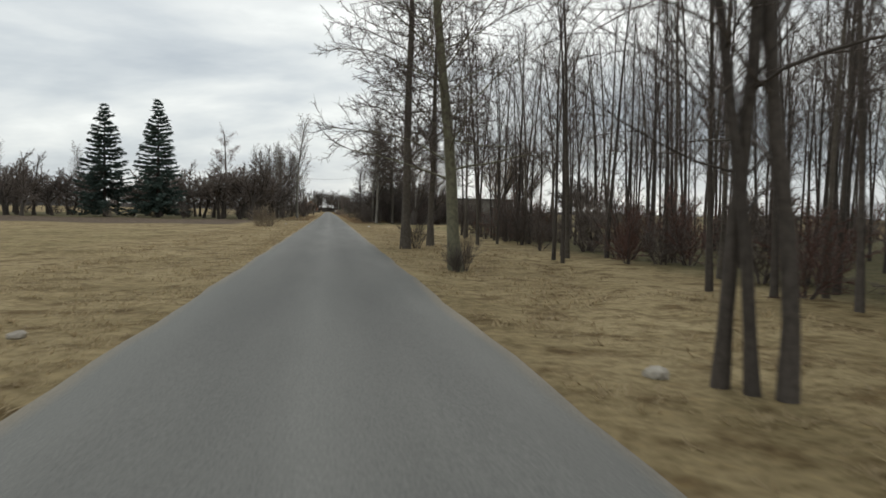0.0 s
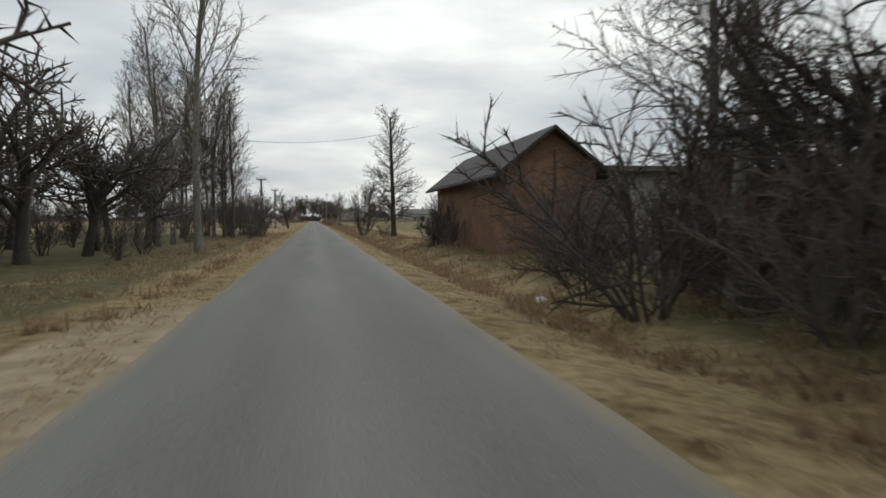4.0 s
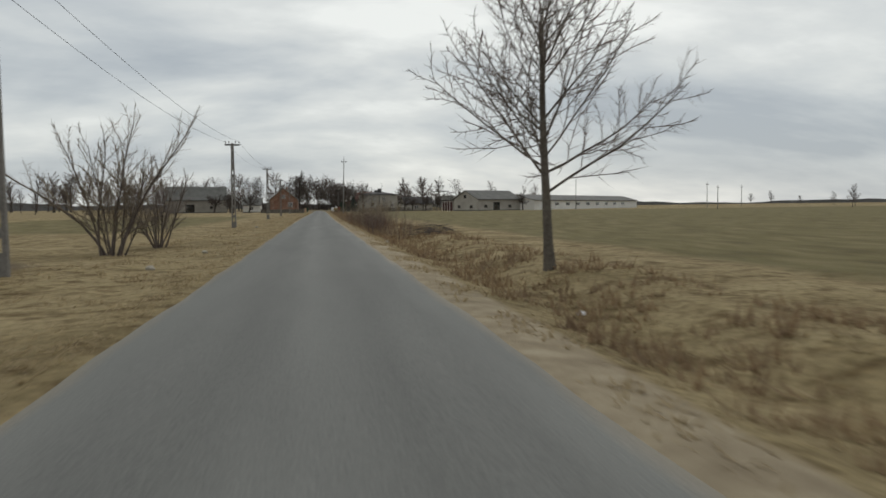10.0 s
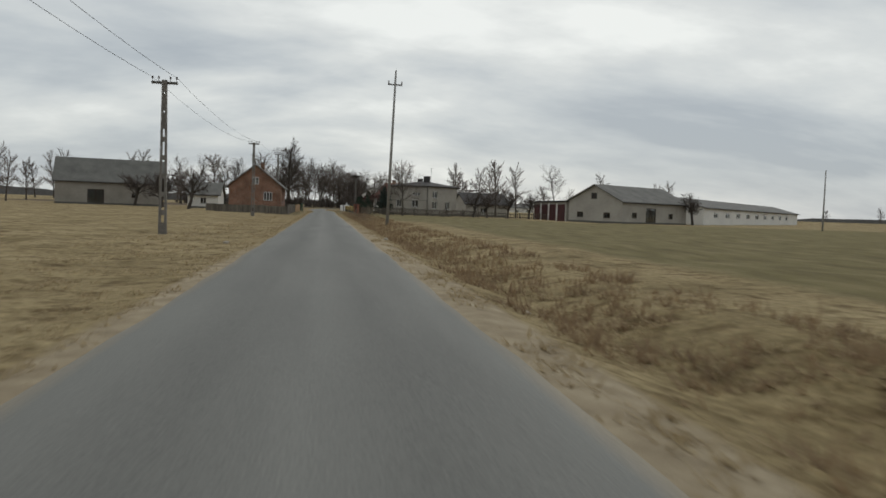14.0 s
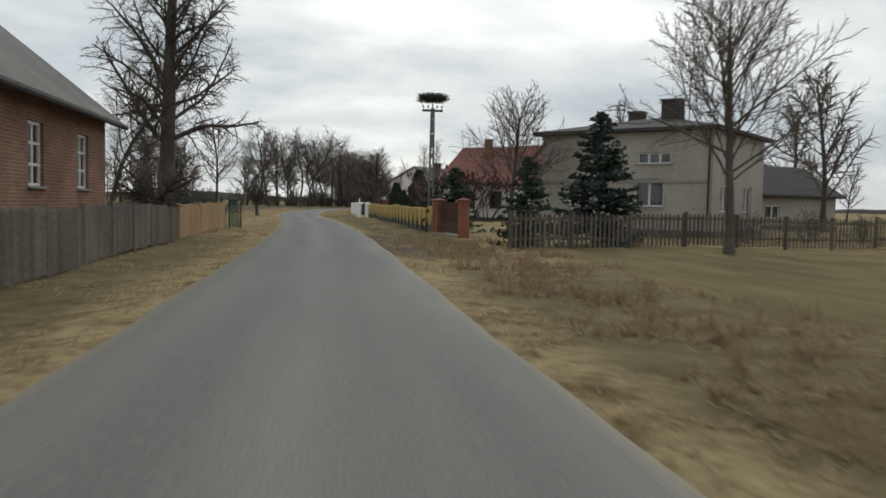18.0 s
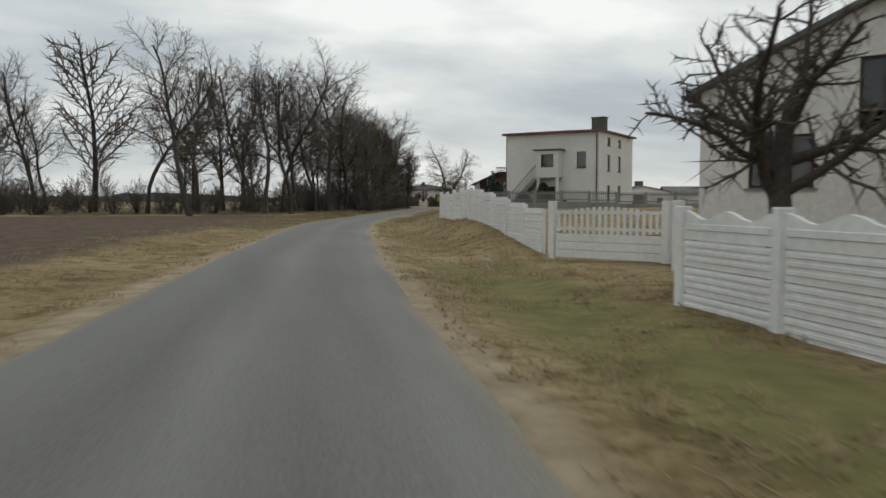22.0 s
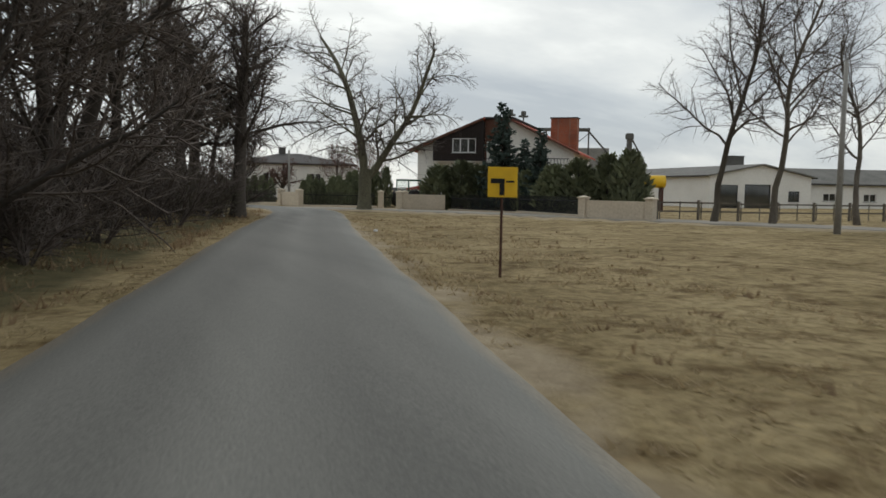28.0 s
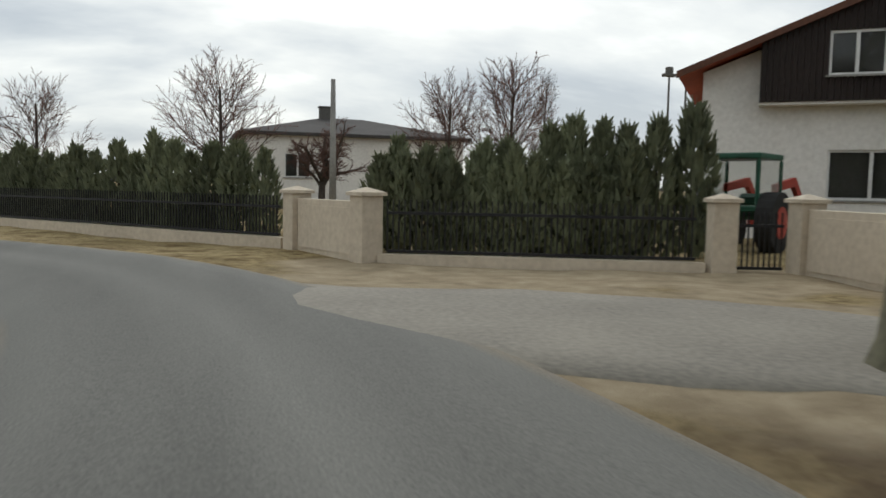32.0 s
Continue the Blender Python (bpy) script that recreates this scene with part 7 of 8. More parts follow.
bellied_rail(terrace, (-2.45, 4.75), (-0.05, 4.75), 2.46, (0, -1))
dish = part("satellite_dish", rod(bmesh.new(), (-0.6, 9.0, 4.3), (-0.5, 9.0, 4.36), 0.32, 0.22, 14), M_CONC_D, villa)
part("bracket", rod(bmesh.new(), (-0.5, 9.0, 4.33), (0, 9.0, 4.3), 0.02), M_IRON, dish)
part("drainpipe", rod(bmesh.new(), (8.2, -0.08, 0), (8.2, -0.08, 6.6), 0.05), M_FRAME_B, villa)
part("drainpipe", rod(bmesh.new(), (-0.08, 0.12, 0), (-0.08, 0.12, 6.6), 0.05), M_FRAME_B, villa)
SH = [thuja_meshes(41, 1.6, 0.75, 1300, M_NEEDLE, 0.5), thuja_meshes(42, 2.2, 0.6, 1300, M_NEEDLE)]
for i, (x, y, s) in enumerate(((18.3, 567.6, 0.9), (19.6, 566.4, 0.95), (21.2, 565.8, 0.5), (16.6, 571.8, 0.55))):
    evergreen(SH[i % 2], x, y, s, "garden_conifer", "round dark green conifer below the villa", group="villa garden conifers")


def concrete_picket(a, b, bays):
    places, run = along(a, b, bays)
    one = None
    for (x, y), yaw in places:
        m = pose(x, y, dz(x, y), 0, 0, yaw)
        if one:
            copy_thing(one, m)
            continue
        one = thing("concrete_fence_panel", "grey concrete fence panel with pickets over a solid foot", "fence", m, "grey concrete fence")
        part("post", boxes((-0.08, -0.08, -0.3, 0.08, 0.08, 1.5), chamfer=0.012), M_CONC, one)
        part("foot_board", boxes((0.08, -0.03, -0.2, run - 0.08, 0.03, 0.6)), M_CONC, one)
        for z in (0.72, 1.24):
            part("rail", boxes((0.08, -0.03, z, run - 0.08, 0.03, z + 0.09)), M_CONC, one)
        for k in range(14):
            u = 0.14 + (run - 0.28) * k / 13
            part("picket", boxes((u - 0.03, -0.05, 0.61, u + 0.03, -0.032, 1.46)), M_CONC, one)


concrete_picket((14.0, 564.6), (31.8, 553.2), 10)
LOW = Matrix.Diagonal((1, 1, 0.83, 1))
rw = thing("brick_fence_wall", "red brick fence wall with pillars and iron railings", "fence", pose(13.74, 564.85, dz(13.7, 564.9), 0, 0, 153) @ LOW)
for u in (0.0, 3.08):
    pillar(rw, u, 0, 0.36, 1.45, M_BRICK_P, pitched=True)
part("low_wall", boxes((0.18, -0.12, -0.2, 2.9, 0.12, 0.42)), M_BRICK_P, rw)
part("coping", boxes((0.18, -0.16, 0.423, 2.9, 0.16, 0.48)), M_STONE, rw)
iron_gate(rw, 0.35, 2.83, 0, 0.55, 1.35, name="railing", arch=-0.14)
dg = thing("iron_driveway_gate", "black iron driveway gate", "gate", pose(11.05, 566.48, dz(11, 566.5), 0, 0, 74.4) @ LOW)
for u in (0.05, 2.2):
    iron_gate(dg, u, u + 2.05, 0, 0.08, 1.45, name="gate_leaf", step=0.11, panel=0.9)
part("gate_post", boxes((2.11, -0.04, 0, 2.19, 0.04, 1.6)), M_IRON, dg)
part("rail_track", boxes((0.0, -0.1, -0.1, 4.1, 0.1, 0.03)), M_CONC, dg, "pale concrete threshold")
PIL = [(12.26, 570.8), (12.77, 572.1), (13.15, 574.5), (13.85, 577.2), (14.15, 579.2), (14.4, 581.4)]
for k, ((xa, ya), (xb, yb)) in enumerate(zip(PIL, PIL[1:] + [(14.6, 583.9)])):
    yaw = math.degrees(math.atan2(yb - ya, xb - xa))
    run = math.hypot(xb - xa, yb - ya)
    seg = thing("brick_fence_section", "red brick pillar with a low brick wall and iron railing", "fence", pose(xa, ya, dz(xa, ya), 0, 0, yaw) @ LOW, "brick pillared fence")
    pillar(seg, 0, 0, 0.36, 1.45, M_BRICK_P, pitched=True)
    if k in (0, 3):
        iron_gate(seg, 0.28, run - 0.28, 0, 0.08, 1.3)
    else:
        part("low_wall", boxes((0.21, -0.11, -0.2, run - 0.21, 0.11, 0.4)), M_BRICK_P, seg)
        part("coping", boxes((0.21, -0.15, 0.403, run - 0.21, 0.15, 0.45)), M_STONE, seg)
        iron_gate(seg, 0.3, run - 0.3, 0, 0.5, 1.25, name="railing")
wp = thing("white_gate_pillar", "white rendered end pillar of a fence", "fence", pose(14.6, 584.5, dz(14.6, 584), 0, 0, 70) @ LOW)
pillar(wp, 0, 0, 0.5, 1.15, M_WHITE)
for i, (x, y, s) in enumerate(((18.5, 580.5, 0.7), (20, 584, 0.8), (19.2, 577, 0.65), (21.5, 588, 0.8), (24, 590, 0.9), (18.6, 583, 0.7), (19.4, 586.5, 0.75), (17.6, 578.2, 0.6), (19.4, 588.6, 0.7))):
    evergreen(TH[1] if i % 2 else SH[0], x, y, s, "garden_conifer", "dark green garden conifer behind the brick fence", group="conifers behind the brick fence")
plant("round", 0, 30, 596, 1.0, 0, M_BARK, M_TWIG_P, "bare_tree", "small bare tree in the garden")
plant("tall", 2, 36, 606, 0.55, 0, M_BARK, M_TWIG, "bare_tree", "bare tree beyond the gardens")

# ---- junction: sign, oak, cream walls ----
sg = thing("road_sign", "yellow junction layout sign on a thin post", "road sign", at(19.95, 615.0, -16))
part("post", rod(bmesh.new(), (0, 0, -0.2), (0, 0, 1.76), 0.022, sides=10), M_RUST, sg, "rusty steel post")
part("plate", boxes((-0.24, -0.045, 1.28, 0.24, -0.03, 1.76), chamfer=0.004), M_YSIGN, sg)
part("symbol", boxes((-0.05, -0.052, 1.31, 0.03, -0.047, 1.50), (-0.19, -0.052, 1.50, 0.03, -0.047, 1.575)), M_BLACK, sg, "thick black bar of the main road")
part("symbol", boxes((0.05, -0.052, 1.515, 0.19, -0.047, 1.545)), M_BLACK, sg, "thin black bar of the side road")
lw, lt = Tubes(), Tubes()
lr = np.random.default_rng(77)
LIMB = spec(segs=(3, 9, 6, 3, 2), wob=(0.02, 0.08, 0.14, 0.2, 0.26), lift=(0.03, 0.05, 0.02, -0.03, -0.12), taper=(0.9, 0.28, 0.3, 0.3, 0.3), count=(2, 14, 10, 7), ref=(1, 6, 2.4, 1.0),
            start=(0.9, 0.1, 0.15, 0.12), angle=(20, 62, 52, 46), close=(0, 0.3, 0.1, 0.1), ratio=(1, 0.42, 0.42, 0.5), shrink=(0, 0.45, 0.45, 0.4), rr=(1, 0.42, 0.5, 0.55), thick=2, tip=0.006)
lw.add([(0, 0, -0.2), (0.0, 0, 0.25), (0.02, 0, 1.0), (0.03, 0, 2.1), (0.02, 0, 2.6)], (0.62, 0.46, 0.40, 0.40, 0.34), 12)
grow(lr, lw, lt, (-0.05, 0, 2.2), np.array((-0.10, 0.0, 1.0)), 9.6, 0.3, 1, LIMB)
grow(lr, lw, lt, (0.12, 0, 1.9), np.array((0.50, -0.1, 0.86)), 9.2, 0.26, 1, LIMB)
DROOP = spec(segs=(9, 6, 4, 1), wob=(0.1, 0.16, 0.2, 0.2), lift=(-0.09, -0.06, -0.03, 0.03), count=(10, 7, 5), ref=(1, 1.3, 0.6), start=(0.2, 0.15, 0.15), angle=(52, 48, 44), ratio=(0.42, 0.45, 0.5),
             rr=(0.5, 0.55, 0.6), thick=0, tip=0.005, sides=(7, 5, 3, 3))
for p, d, ln in (((-0.2, 0, 3.3), (-0.9, -0.35, 0.42), 3.6), ((-0.5, 0, 5.2), (-0.8, 0.35, 0.45), 4.8), ((-0.2, 0, 3.2), (-0.6, -0.72, 0.35), 2.8), ((-0.55, 0, 6.0), (-0.85, -0.2, 0.35), 5.0),
                 ((1.5, -0.3, 4.3), (0.3, -0.9, 0.2), 3.8), ((2.3, -0.4, 5.8), (0.8, -0.5, 0.1), 4.4)):
    d = np.array(d)
    grow(lr, lw, lt, p, d / math.sqrt(d @ d), ln, 0.055, 0, DROOP)
lime = thing("lime_tree", "old bare forked lime tree at the junction", "tree", at(28.28, 650.7, -18))
part("trunk", lw.mesh("trunk", M_BARK_G), None, lime)
part("crown", lt.mesh("crown", M_TWIG_D), None, lime)
for i, (x, y, s) in enumerate(((40.6, 633.3, 0.85), (42.0, 631.0, 0.82), (46.2, 630, 0.72))):
    plant("tall", 3 + i % 3, x, y, s, i * 90, M_BARK, M_TWIG_D, "bare_tree", "tall bare tree beside the side road", group="trees beside the side road")
plain_pole(38.6, 624.6, 6.3, arm=0, top=False, label="plain grey concrete pole")


def cream_wall(a, b, tall, label="cream rendered wall between pillars with caps", ends=(True, True)):
    yaw = math.degrees(math.atan2(b[1] - a[1], b[0] - a[0]))
    run = math.hypot(b[0] - a[0], b[1] - a[1])
    w = thing("cream_wall", label, "wall", pose(a[0], a[1], dz(*a), 0, 0, yaw), "cream walls")
    if ends[0]:
        pillar(w, 0, 0, 0.42, tall, M_CREAM)
    if ends[1]:
        pillar(w, run, 0, 0.42, tall, M_CREAM)
    part("wall_panel", boxes((0.21, -0.1, -0.2, run - 0.21, 0.1, tall - 0.1), chamfer=0.008), M_CREAM, w)
    part("panel_frame", boxes((0.3, -0.125, 0.08, run - 0.3, -0.101, tall - 0.22)), M_CREAM, w)
    return w


def iron_run(a, b, tall, foot=0.16):
    """A dark fence of close bars on a cream foot wall."""
    yaw = math.degrees(math.atan2(b[1] - a[1], b[0] - a[0]))
    run = math.hypot(b[0] - a[0], b[1] - a[1])
    w = thing("dark_iron_fence", "dark close-barred iron fence on a low cream foot wall", "fence", pose(a[0], a[1], dz(*a), 0, 0, yaw), "dark iron fence")
    part("foot_wall", boxes((0, -0.12, -0.3, run, 0.12, foot)), M_CREAM, w)
    iron_gate(w, 0.15, run - 0.15, 0, foot + 0.03, tall, name="railing", step=0.1)
    return w


cream_wall((25.2, 662.2), (26.05, 659.7), 1.12)
iron_run((9.5, 682.5), (17.0, 672.6), 1.1, 0.25)
iron_run((17.0, 672.6), (25.0, 662.5), 1.1, 0.25)
cream_wall((15.9, 674.2), (16.8, 673.0), 1.12, ends=(True, True))
iron_run((26.25, 659.6), (31.2, 657.3), 1.1)
wk = thing("wicket_gate", "small dark iron gate between cream pillars", "gate", pose(31.45, 657.2, dz(31.4, 657.2), 0, 0, -20))
pillar(wk, 0, 0, 0.4, 1.15, M_CREAM)
iron_gate(wk, 0.25, 1.0, 0, 0.05, 1.0, step=0.09)
cream_wall((32.7, 656.7), (32.0, 653.6), 1.15)
cream_wall((31.5, 653.2), (34.3, 651.4), 1.15, ends=(True, False))
iron_run((34.4, 651.3), (36.4, 645.5), 1.1)
iron_run((36.4, 645.5), (36.4, 638.6), 1.1)
cream_wall((36.4, 638.2), (37.9, 634.6), 1.15)
HEDGE = [thuja_meshes(50 + k, 2.3, 0.55, 900) for k in range(4)]
LB = "green-brown thuja in a close hedge behind the fence"
k = 0
for a, b, n, s0 in (((8.5, 685), (24.9, 662.8), 34, 1.0), ((26.4, 661.0), (31.2, 658.8), 12, 0.82), ((27.2, 662.0), (30, 660.9), 4, 1.0)):
    for i in range(n):
        t = (i + rs.uniform(-0.2, 0.2)) / n
        x, y = a[0] + (b[0] - a[0]) * t + 0.3, a[1] + (b[1] - a[1]) * t + 0.4
        evergreen(HEDGE[k % 4], x, y, s0 * rs.uniform(0.8, 1.12), "hedge_thuja", LB, "hedge", "thuja hedge", rs.uniform(0, 360), rs.uniform(0.66, 0.88))
        k += 1
for i, (x, y, s) in enumerate(((32.6, 659.6, 1.28), (31.9, 659.8, 1.14), (31.4, 660.1, 1.1), (31.0, 660.3, 1.13), (30.45, 660.5, 1.18), (30.05, 660.7, 1.1))):
    evergreen(HEDGE[i % 4], x, y, s, "garden_thuja", "tall green column thuja beside the house", group="house thujas", yaw=i * 50, wide=0.62)
BIGS = [spruce_meshes(61, 6.2, 1.7, 24, 0.3), spruce_meshes(62, 5.6, 1.6, 22, 0.3)]
for i, (x, y, s) in enumerate(((37.3, 649.5, 1.15), (38.6, 648.8, 0.85), (37.9, 645.5, 0.85))):
    evergreen(BIGS[i % 2], x, y, s, "spruce_tree", "blue-green spruce behind the dark fence", group="spruces behind the dark fence", wide=0.8)
for i, (x, y, s, w) in enumerate(((34.4, 653.3, 1.3, 1.7), (35.8, 652.6, 1.4, 1.7), (36.8, 651.8, 1.3, 1.6), (37.8, 646.8, 1.1, 1.6), (38.0, 643.6, 1.2, 1.5), (38.4, 640.8, 1.1, 1.4), (39.2, 638.2, 1.5, 1.2), (37.6, 650.4, 1.2, 1.6), (40.6, 640, 1.5, 1.2), (38.2, 641.6, 1.35, 1.5), (39.2, 640.2, 1.45, 1.4), (37.6, 643.4, 1.2, 1.6))):
    evergreen(HEDGE[i % 4], x, y, s, "evergreen_bush", "broad dark evergreen bush behind the dark fence", "shrub", "evergreen bushes", i * 40, w)

# modern house with dark gable
myaw = math.degrees(math.atan2(657.2 - 665.2, 46.2 - 36.6))
mh = thing("modern_house", "white house with dark timber gable and red roof", "house", pose(37.3, 666.2, -0.2, 0, 0, myaw))
FRONT_W = [(3.4, 5.6, 1.25, 2.65), (6.45, 7.8, 3.3, 5.6), (9.4, 11.2, 3.6, 4.9), (9.4, 11.6, 0.8, 2.2)]
wall = part("wall", wall_bm(13.3, 0, 4.9, FRONT_W[:1] + FRONT_W[3:], top=[(0, 4.9), (6.2, 7.3), (8.4, 7.3), (13.3, 4.9)]), M_WHITE, mh)
wall.matrix_basis = pose(0.3, 0, 0)
part("wall", wall_bm(10, 0, 4.9, []), M_WHITE, mh).matrix_basis = pose(0.3, 10.28, 0, 0, 0, -90)
part("wall", wall_bm(10, 0, 4.9, [(2, 3.6, 1.2, 2.6)]), M_WHITE, mh).matrix_basis = pose(13.6, 0.28, 0, 0, 0, 90)
part("wall", wall_bm(13.3, 0, 4.9, [], top=[(0, 4.9), (4.9, 7.3), (7.1, 7.3), (13.3, 4.9)]), M_WHITE, mh).matrix_basis = pose(13.6, 10.56, 0, 0, 0, 180)
window_part(mh, pose(3.7, 0, 1.25), 2.2, 1.4, M_FRAME, 1)
window_part(mh, pose(9.7, 0, 0.8), 2.2, 1.4, M_FRAME, 1)
window_part(mh, pose(13.6, 2.28, 1.2, 0, 0, 90), 1.6, 1.4, M_FRAME, 1)


def boarding(lo, hi, y0, y1, bottom, top, hole, material, label, step=0.155):
    """Upright boards under a sloping edge, cut round a window."""
    n = int(round((hi - lo) / step))
    w = (hi - lo) / n
    for k in range(n):
        a, b = lo + k * w + 0.006, lo + (k + 1) * w - 0.006
        spans = [(bottom, None)]
        if hole and a < hole[1] - 0.02 and b > hole[0] + 0.02:
            spans = [(bottom, hole[2]), (hole[3], None)]
        for c, d in spans:
            ring = [(a, c), (b, c), (b, top(b) if d is None else d), (a, top(a) if d is None else d)]
            part("cladding_board", prism(bmesh.new(), ring, "y", y0 - 0.006 * (k % 2), y1), material, mh, label)


slope = lambda u: 4.95 + (u - 0.3) * 0.401  # noqa: E731
boarding(1.85, 6.2, -0.62, -0.56, 3.95, slope, (3.55, 5.6, 4.62, 5.82), M_CLAD, "dark brown timber board")
part("bay_side", boxes((1.85, -0.555, 3.95, 1.93, -0.004, 5.5)), M_CLAD, mh)
part("bay_side", boxes((6.13, -0.555, 3.95, 6.2, -0.004, 7.2)), M_CLAD, mh)
part("bay_floor", boxes((1.85, -0.555, 3.87, 6.2, -0.004, 3.945)), M_WHITE, mh)
window_part(mh, pose(3.55, -0.66, 4.62), 2.05, 1.2, M_FRAME, 2)
boarding(6.22, 8.25, -0.09, -0.02, 3.3, lambda u: 7.42, (6.5, 7.85, 3.32, 5.62), M_CLAD_B, "reddish brown timber board")
window_part(mh, pose(6.5, -0.12, 3.32), 1.35, 2.3, M_FRAME, 1, 1, False)
window_part(mh, pose(9.5, -0.12, 3.65), 1.9, 1.25, M_FRAME, 1)
for ring, label in (([(-0.35, 4.72), (6.25, 7.36), (6.25, 7.52), (-0.35, 4.88)], "red tiled slope"), ([(8.3, 7.33), (14.1, 4.5), (14.1, 4.66), (8.3, 7.49)], "red tiled slope")):
    part("roof", prism(bmesh.new(), ring, "y", -0.75, 11.0), M_ROOF_B, mh, label)
part("roof", boxes((6.15, -0.3, 7.44, 8.65, 10.9, 7.58), chamfer=0.01), M_ROOF_D, mh, "flat dark middle roof")
part("fascia", prism(bmesh.new(), [(-0.4, 4.66), (6.2, 7.3), (6.2, 7.5), (-0.4, 4.86)], "y", -0.8, -0.753), M_CLAD_B, mh)
part("fascia", prism(bmesh.new(), [(8.3, 7.28), (14.15, 4.44), (14.15, 4.64), (8.3, 7.48)], "y", -0.8, -0.753), M_CLAD_B, mh)
big = part("chimney", boxes((11.3, 2.2, 4.9, 13.5, 3.4, 7.65), chamfer=0.015), M_BRICK_P, mh, "broad orange-red chimney block")
part("chimney_cap", boxes((11.22, 2.12, 7.65, 13.58, 3.48, 7.72)), M_ROOF_D, big)
part("balcony", boxes((6.25, -1.3, 3.08, 13.4, -0.01, 3.28)), M_CONC, mh)
for q in range(28):
    part("baluster", boxes((6.35 + 0.255 * q, -1.26, 3.28, 6.39 + 0.255 * q, -1.22, 4.1)), M_IRON, mh)
part("handrail", boxes((6.25, -1.28, 4.1, 13.4, -1.2, 4.16)), M_IRON, mh)
for q in (7.9, 13.1):
    part("column", rod(bmesh.new(), (q, -1.1, 0), (q, -1.1, 3.08), 0.14, sides=12), M_CONC, mh)

# tractor behind the wall
tr = thing("tractor", "green tractor with a red loader parked behind the wall", "tractor", at(34.9, 661.0, -60, None, 0.88))
cab = part("cab", boxes((-0.75, -0.8, 1.0, 0.75, 0.9, 1.15), (-0.75, -0.8, 2.3, 0.75, 0.9, 2.45), (-0.75, -0.8, 1.15, -0.65, -0.7, 2.3), (0.65, -0.8, 1.15, 0.75, -0.7, 2.3), (-0.75, 0.8, 1.15, -0.65, 0.9, 2.3), (0.65, 0.8, 1.15, 0.75, 0.9, 2.3), chamfer=0.03), M_TRACTOR, tr)
part("cab_glass", boxes((-0.64, -0.76, 1.16, 0.64, -0.74, 2.29), (-0.71, -0.69, 1.16, -0.69, 0.79, 2.29), (0.69, -0.69, 1.16, 0.71, 0.79, 2.29)), M_GLASS, cab)
part("bonnet", boxes((-0.42, 0.9, 0.75, 0.42, 2.5, 1.45), chamfer=0.1), M_TRACTOR, tr)
for sx in (-1, 1):
    wb = bmesh.new()
    rod(wb, (sx * 0.75, -0.3, 0.75), (sx * 1.15, -0.3, 0.75), 0.75, sides=24)
    wheel = part("rear_wheel", wb, M_RUBBER, tr)
    part("rim", rod(bmesh.new(), (sx * 1.13, -0.3, 0.75), (sx * 1.17, -0.3, 0.75), 0.4, sides=20), M_RED, wheel)
    part("front_wheel", rod(bmesh.new(), (sx * 0.7, 2.0, 0.5), (sx * 0.98, 2.0, 0.5), 0.5, sides=22), M_RUBBER, tr)
    part("loader_arm", prism(bmesh.new(), [(0.6, 1.7), (2.2, 1.9), (3.4, 0.9), (3.3, 0.75), (2.1, 1.65), (0.6, 1.5)], "x", sx * 0.62 - 0.06, sx * 0.62 + 0.06), M_RED, tr)
part("bucket", prism(bmesh.new(), [(3.2, 0.5), (4.0, 0.45), (3.9, 0.6), (3.4, 0.65), (3.35, 1.3), (3.2, 1.3)], "x", -0.95, 0.95), M_RED, tr)

# backs beyond the junction
building("hedge_house", "pale house with a dark hipped roof beyond the hedge", 26, 688, 0, 12, 10, 4.0, 5.4, "hip", M_WHITE, M_ROOF_D, [("front", 2, 1.8, 1.4, 1.3, 1), ("front", 7, 1.8, 1.4, 1.3, 1)], chimneys=((5, 5, 4.6, 6.0, 0.7, 0.6, M_CONC_D),))
for i, (x, y, k, s) in enumerate(((13, 682, "apple", 1.7), (17, 684, "round", 0.95), (24.3, 675, "round", 0.95), (33, 676, "round", 0.95), (35.5, 675.5, "round", 1.05), (29, 682, "apple", 1.1), (8.5, 686, "apple", 2.1), (38, 678, "birch", 0.5))):
    plant(k, i % 4, x, y, s, i * 71, M_BARK_D, M_TWIG if k == "birch" else M_TWIG_R, "garden_tree", "bare garden tree behind the hedge", group="trees behind the hedge")
plain_pole(27.5, 671, 4.6, arm=0, top=False, label="plain grey concrete pole behind the hedge")
building("farm_sheds", "low white farm shed with open bays and a shallow grey roof", 70.5, 667.5, -8, 12.4, 26, 3.5, 4.7, "gable_y", M_WHITE, M_ROOF,
                 [("front", 0.8, 0.15, 2.6, 2.4, 0), ("front", 4.2, 0.15, 3.2, 2.5, 0), ("front", 9.6, 0.9, 1.4, 1.1, 1)], category="barn", plinth=False, frame_mat=M_IRON,
                 chimneys=((7.6, 7, 4.2, 5.9, 1.6, 1.6, M_CONC_D),))
building("long_shed", "long low farm shed with a grey roof", 84.0, 668.5, -14, 34, 10, 2.9, 4.6, "gable_x", M_WHITE, M_ROOF, [("front", 3 + 5 * k, 0.9, 1.6, 0.9, 1) for k in range(6)], category="barn", plinth=False)

# grain plant far behind the modern house
gp = thing("grain_elevator", "grey grain elevator with a conveyor gantry on legs", "farm plant", pose(77.2, 706, 0, 0, 0, -30))
part("conveyor", boxes((-7.5, -0.35, 10.6, 3.0, 0.35, 11.1), chamfer=0.05), M_CONC_D, gp)
for u in (-7, -3.6, 0, 2.8):
    part("leg", rod(bmesh.new(), (u, 0, -0.2), (u, 0, 10.6), 0.12), M_CONC_D, gp)
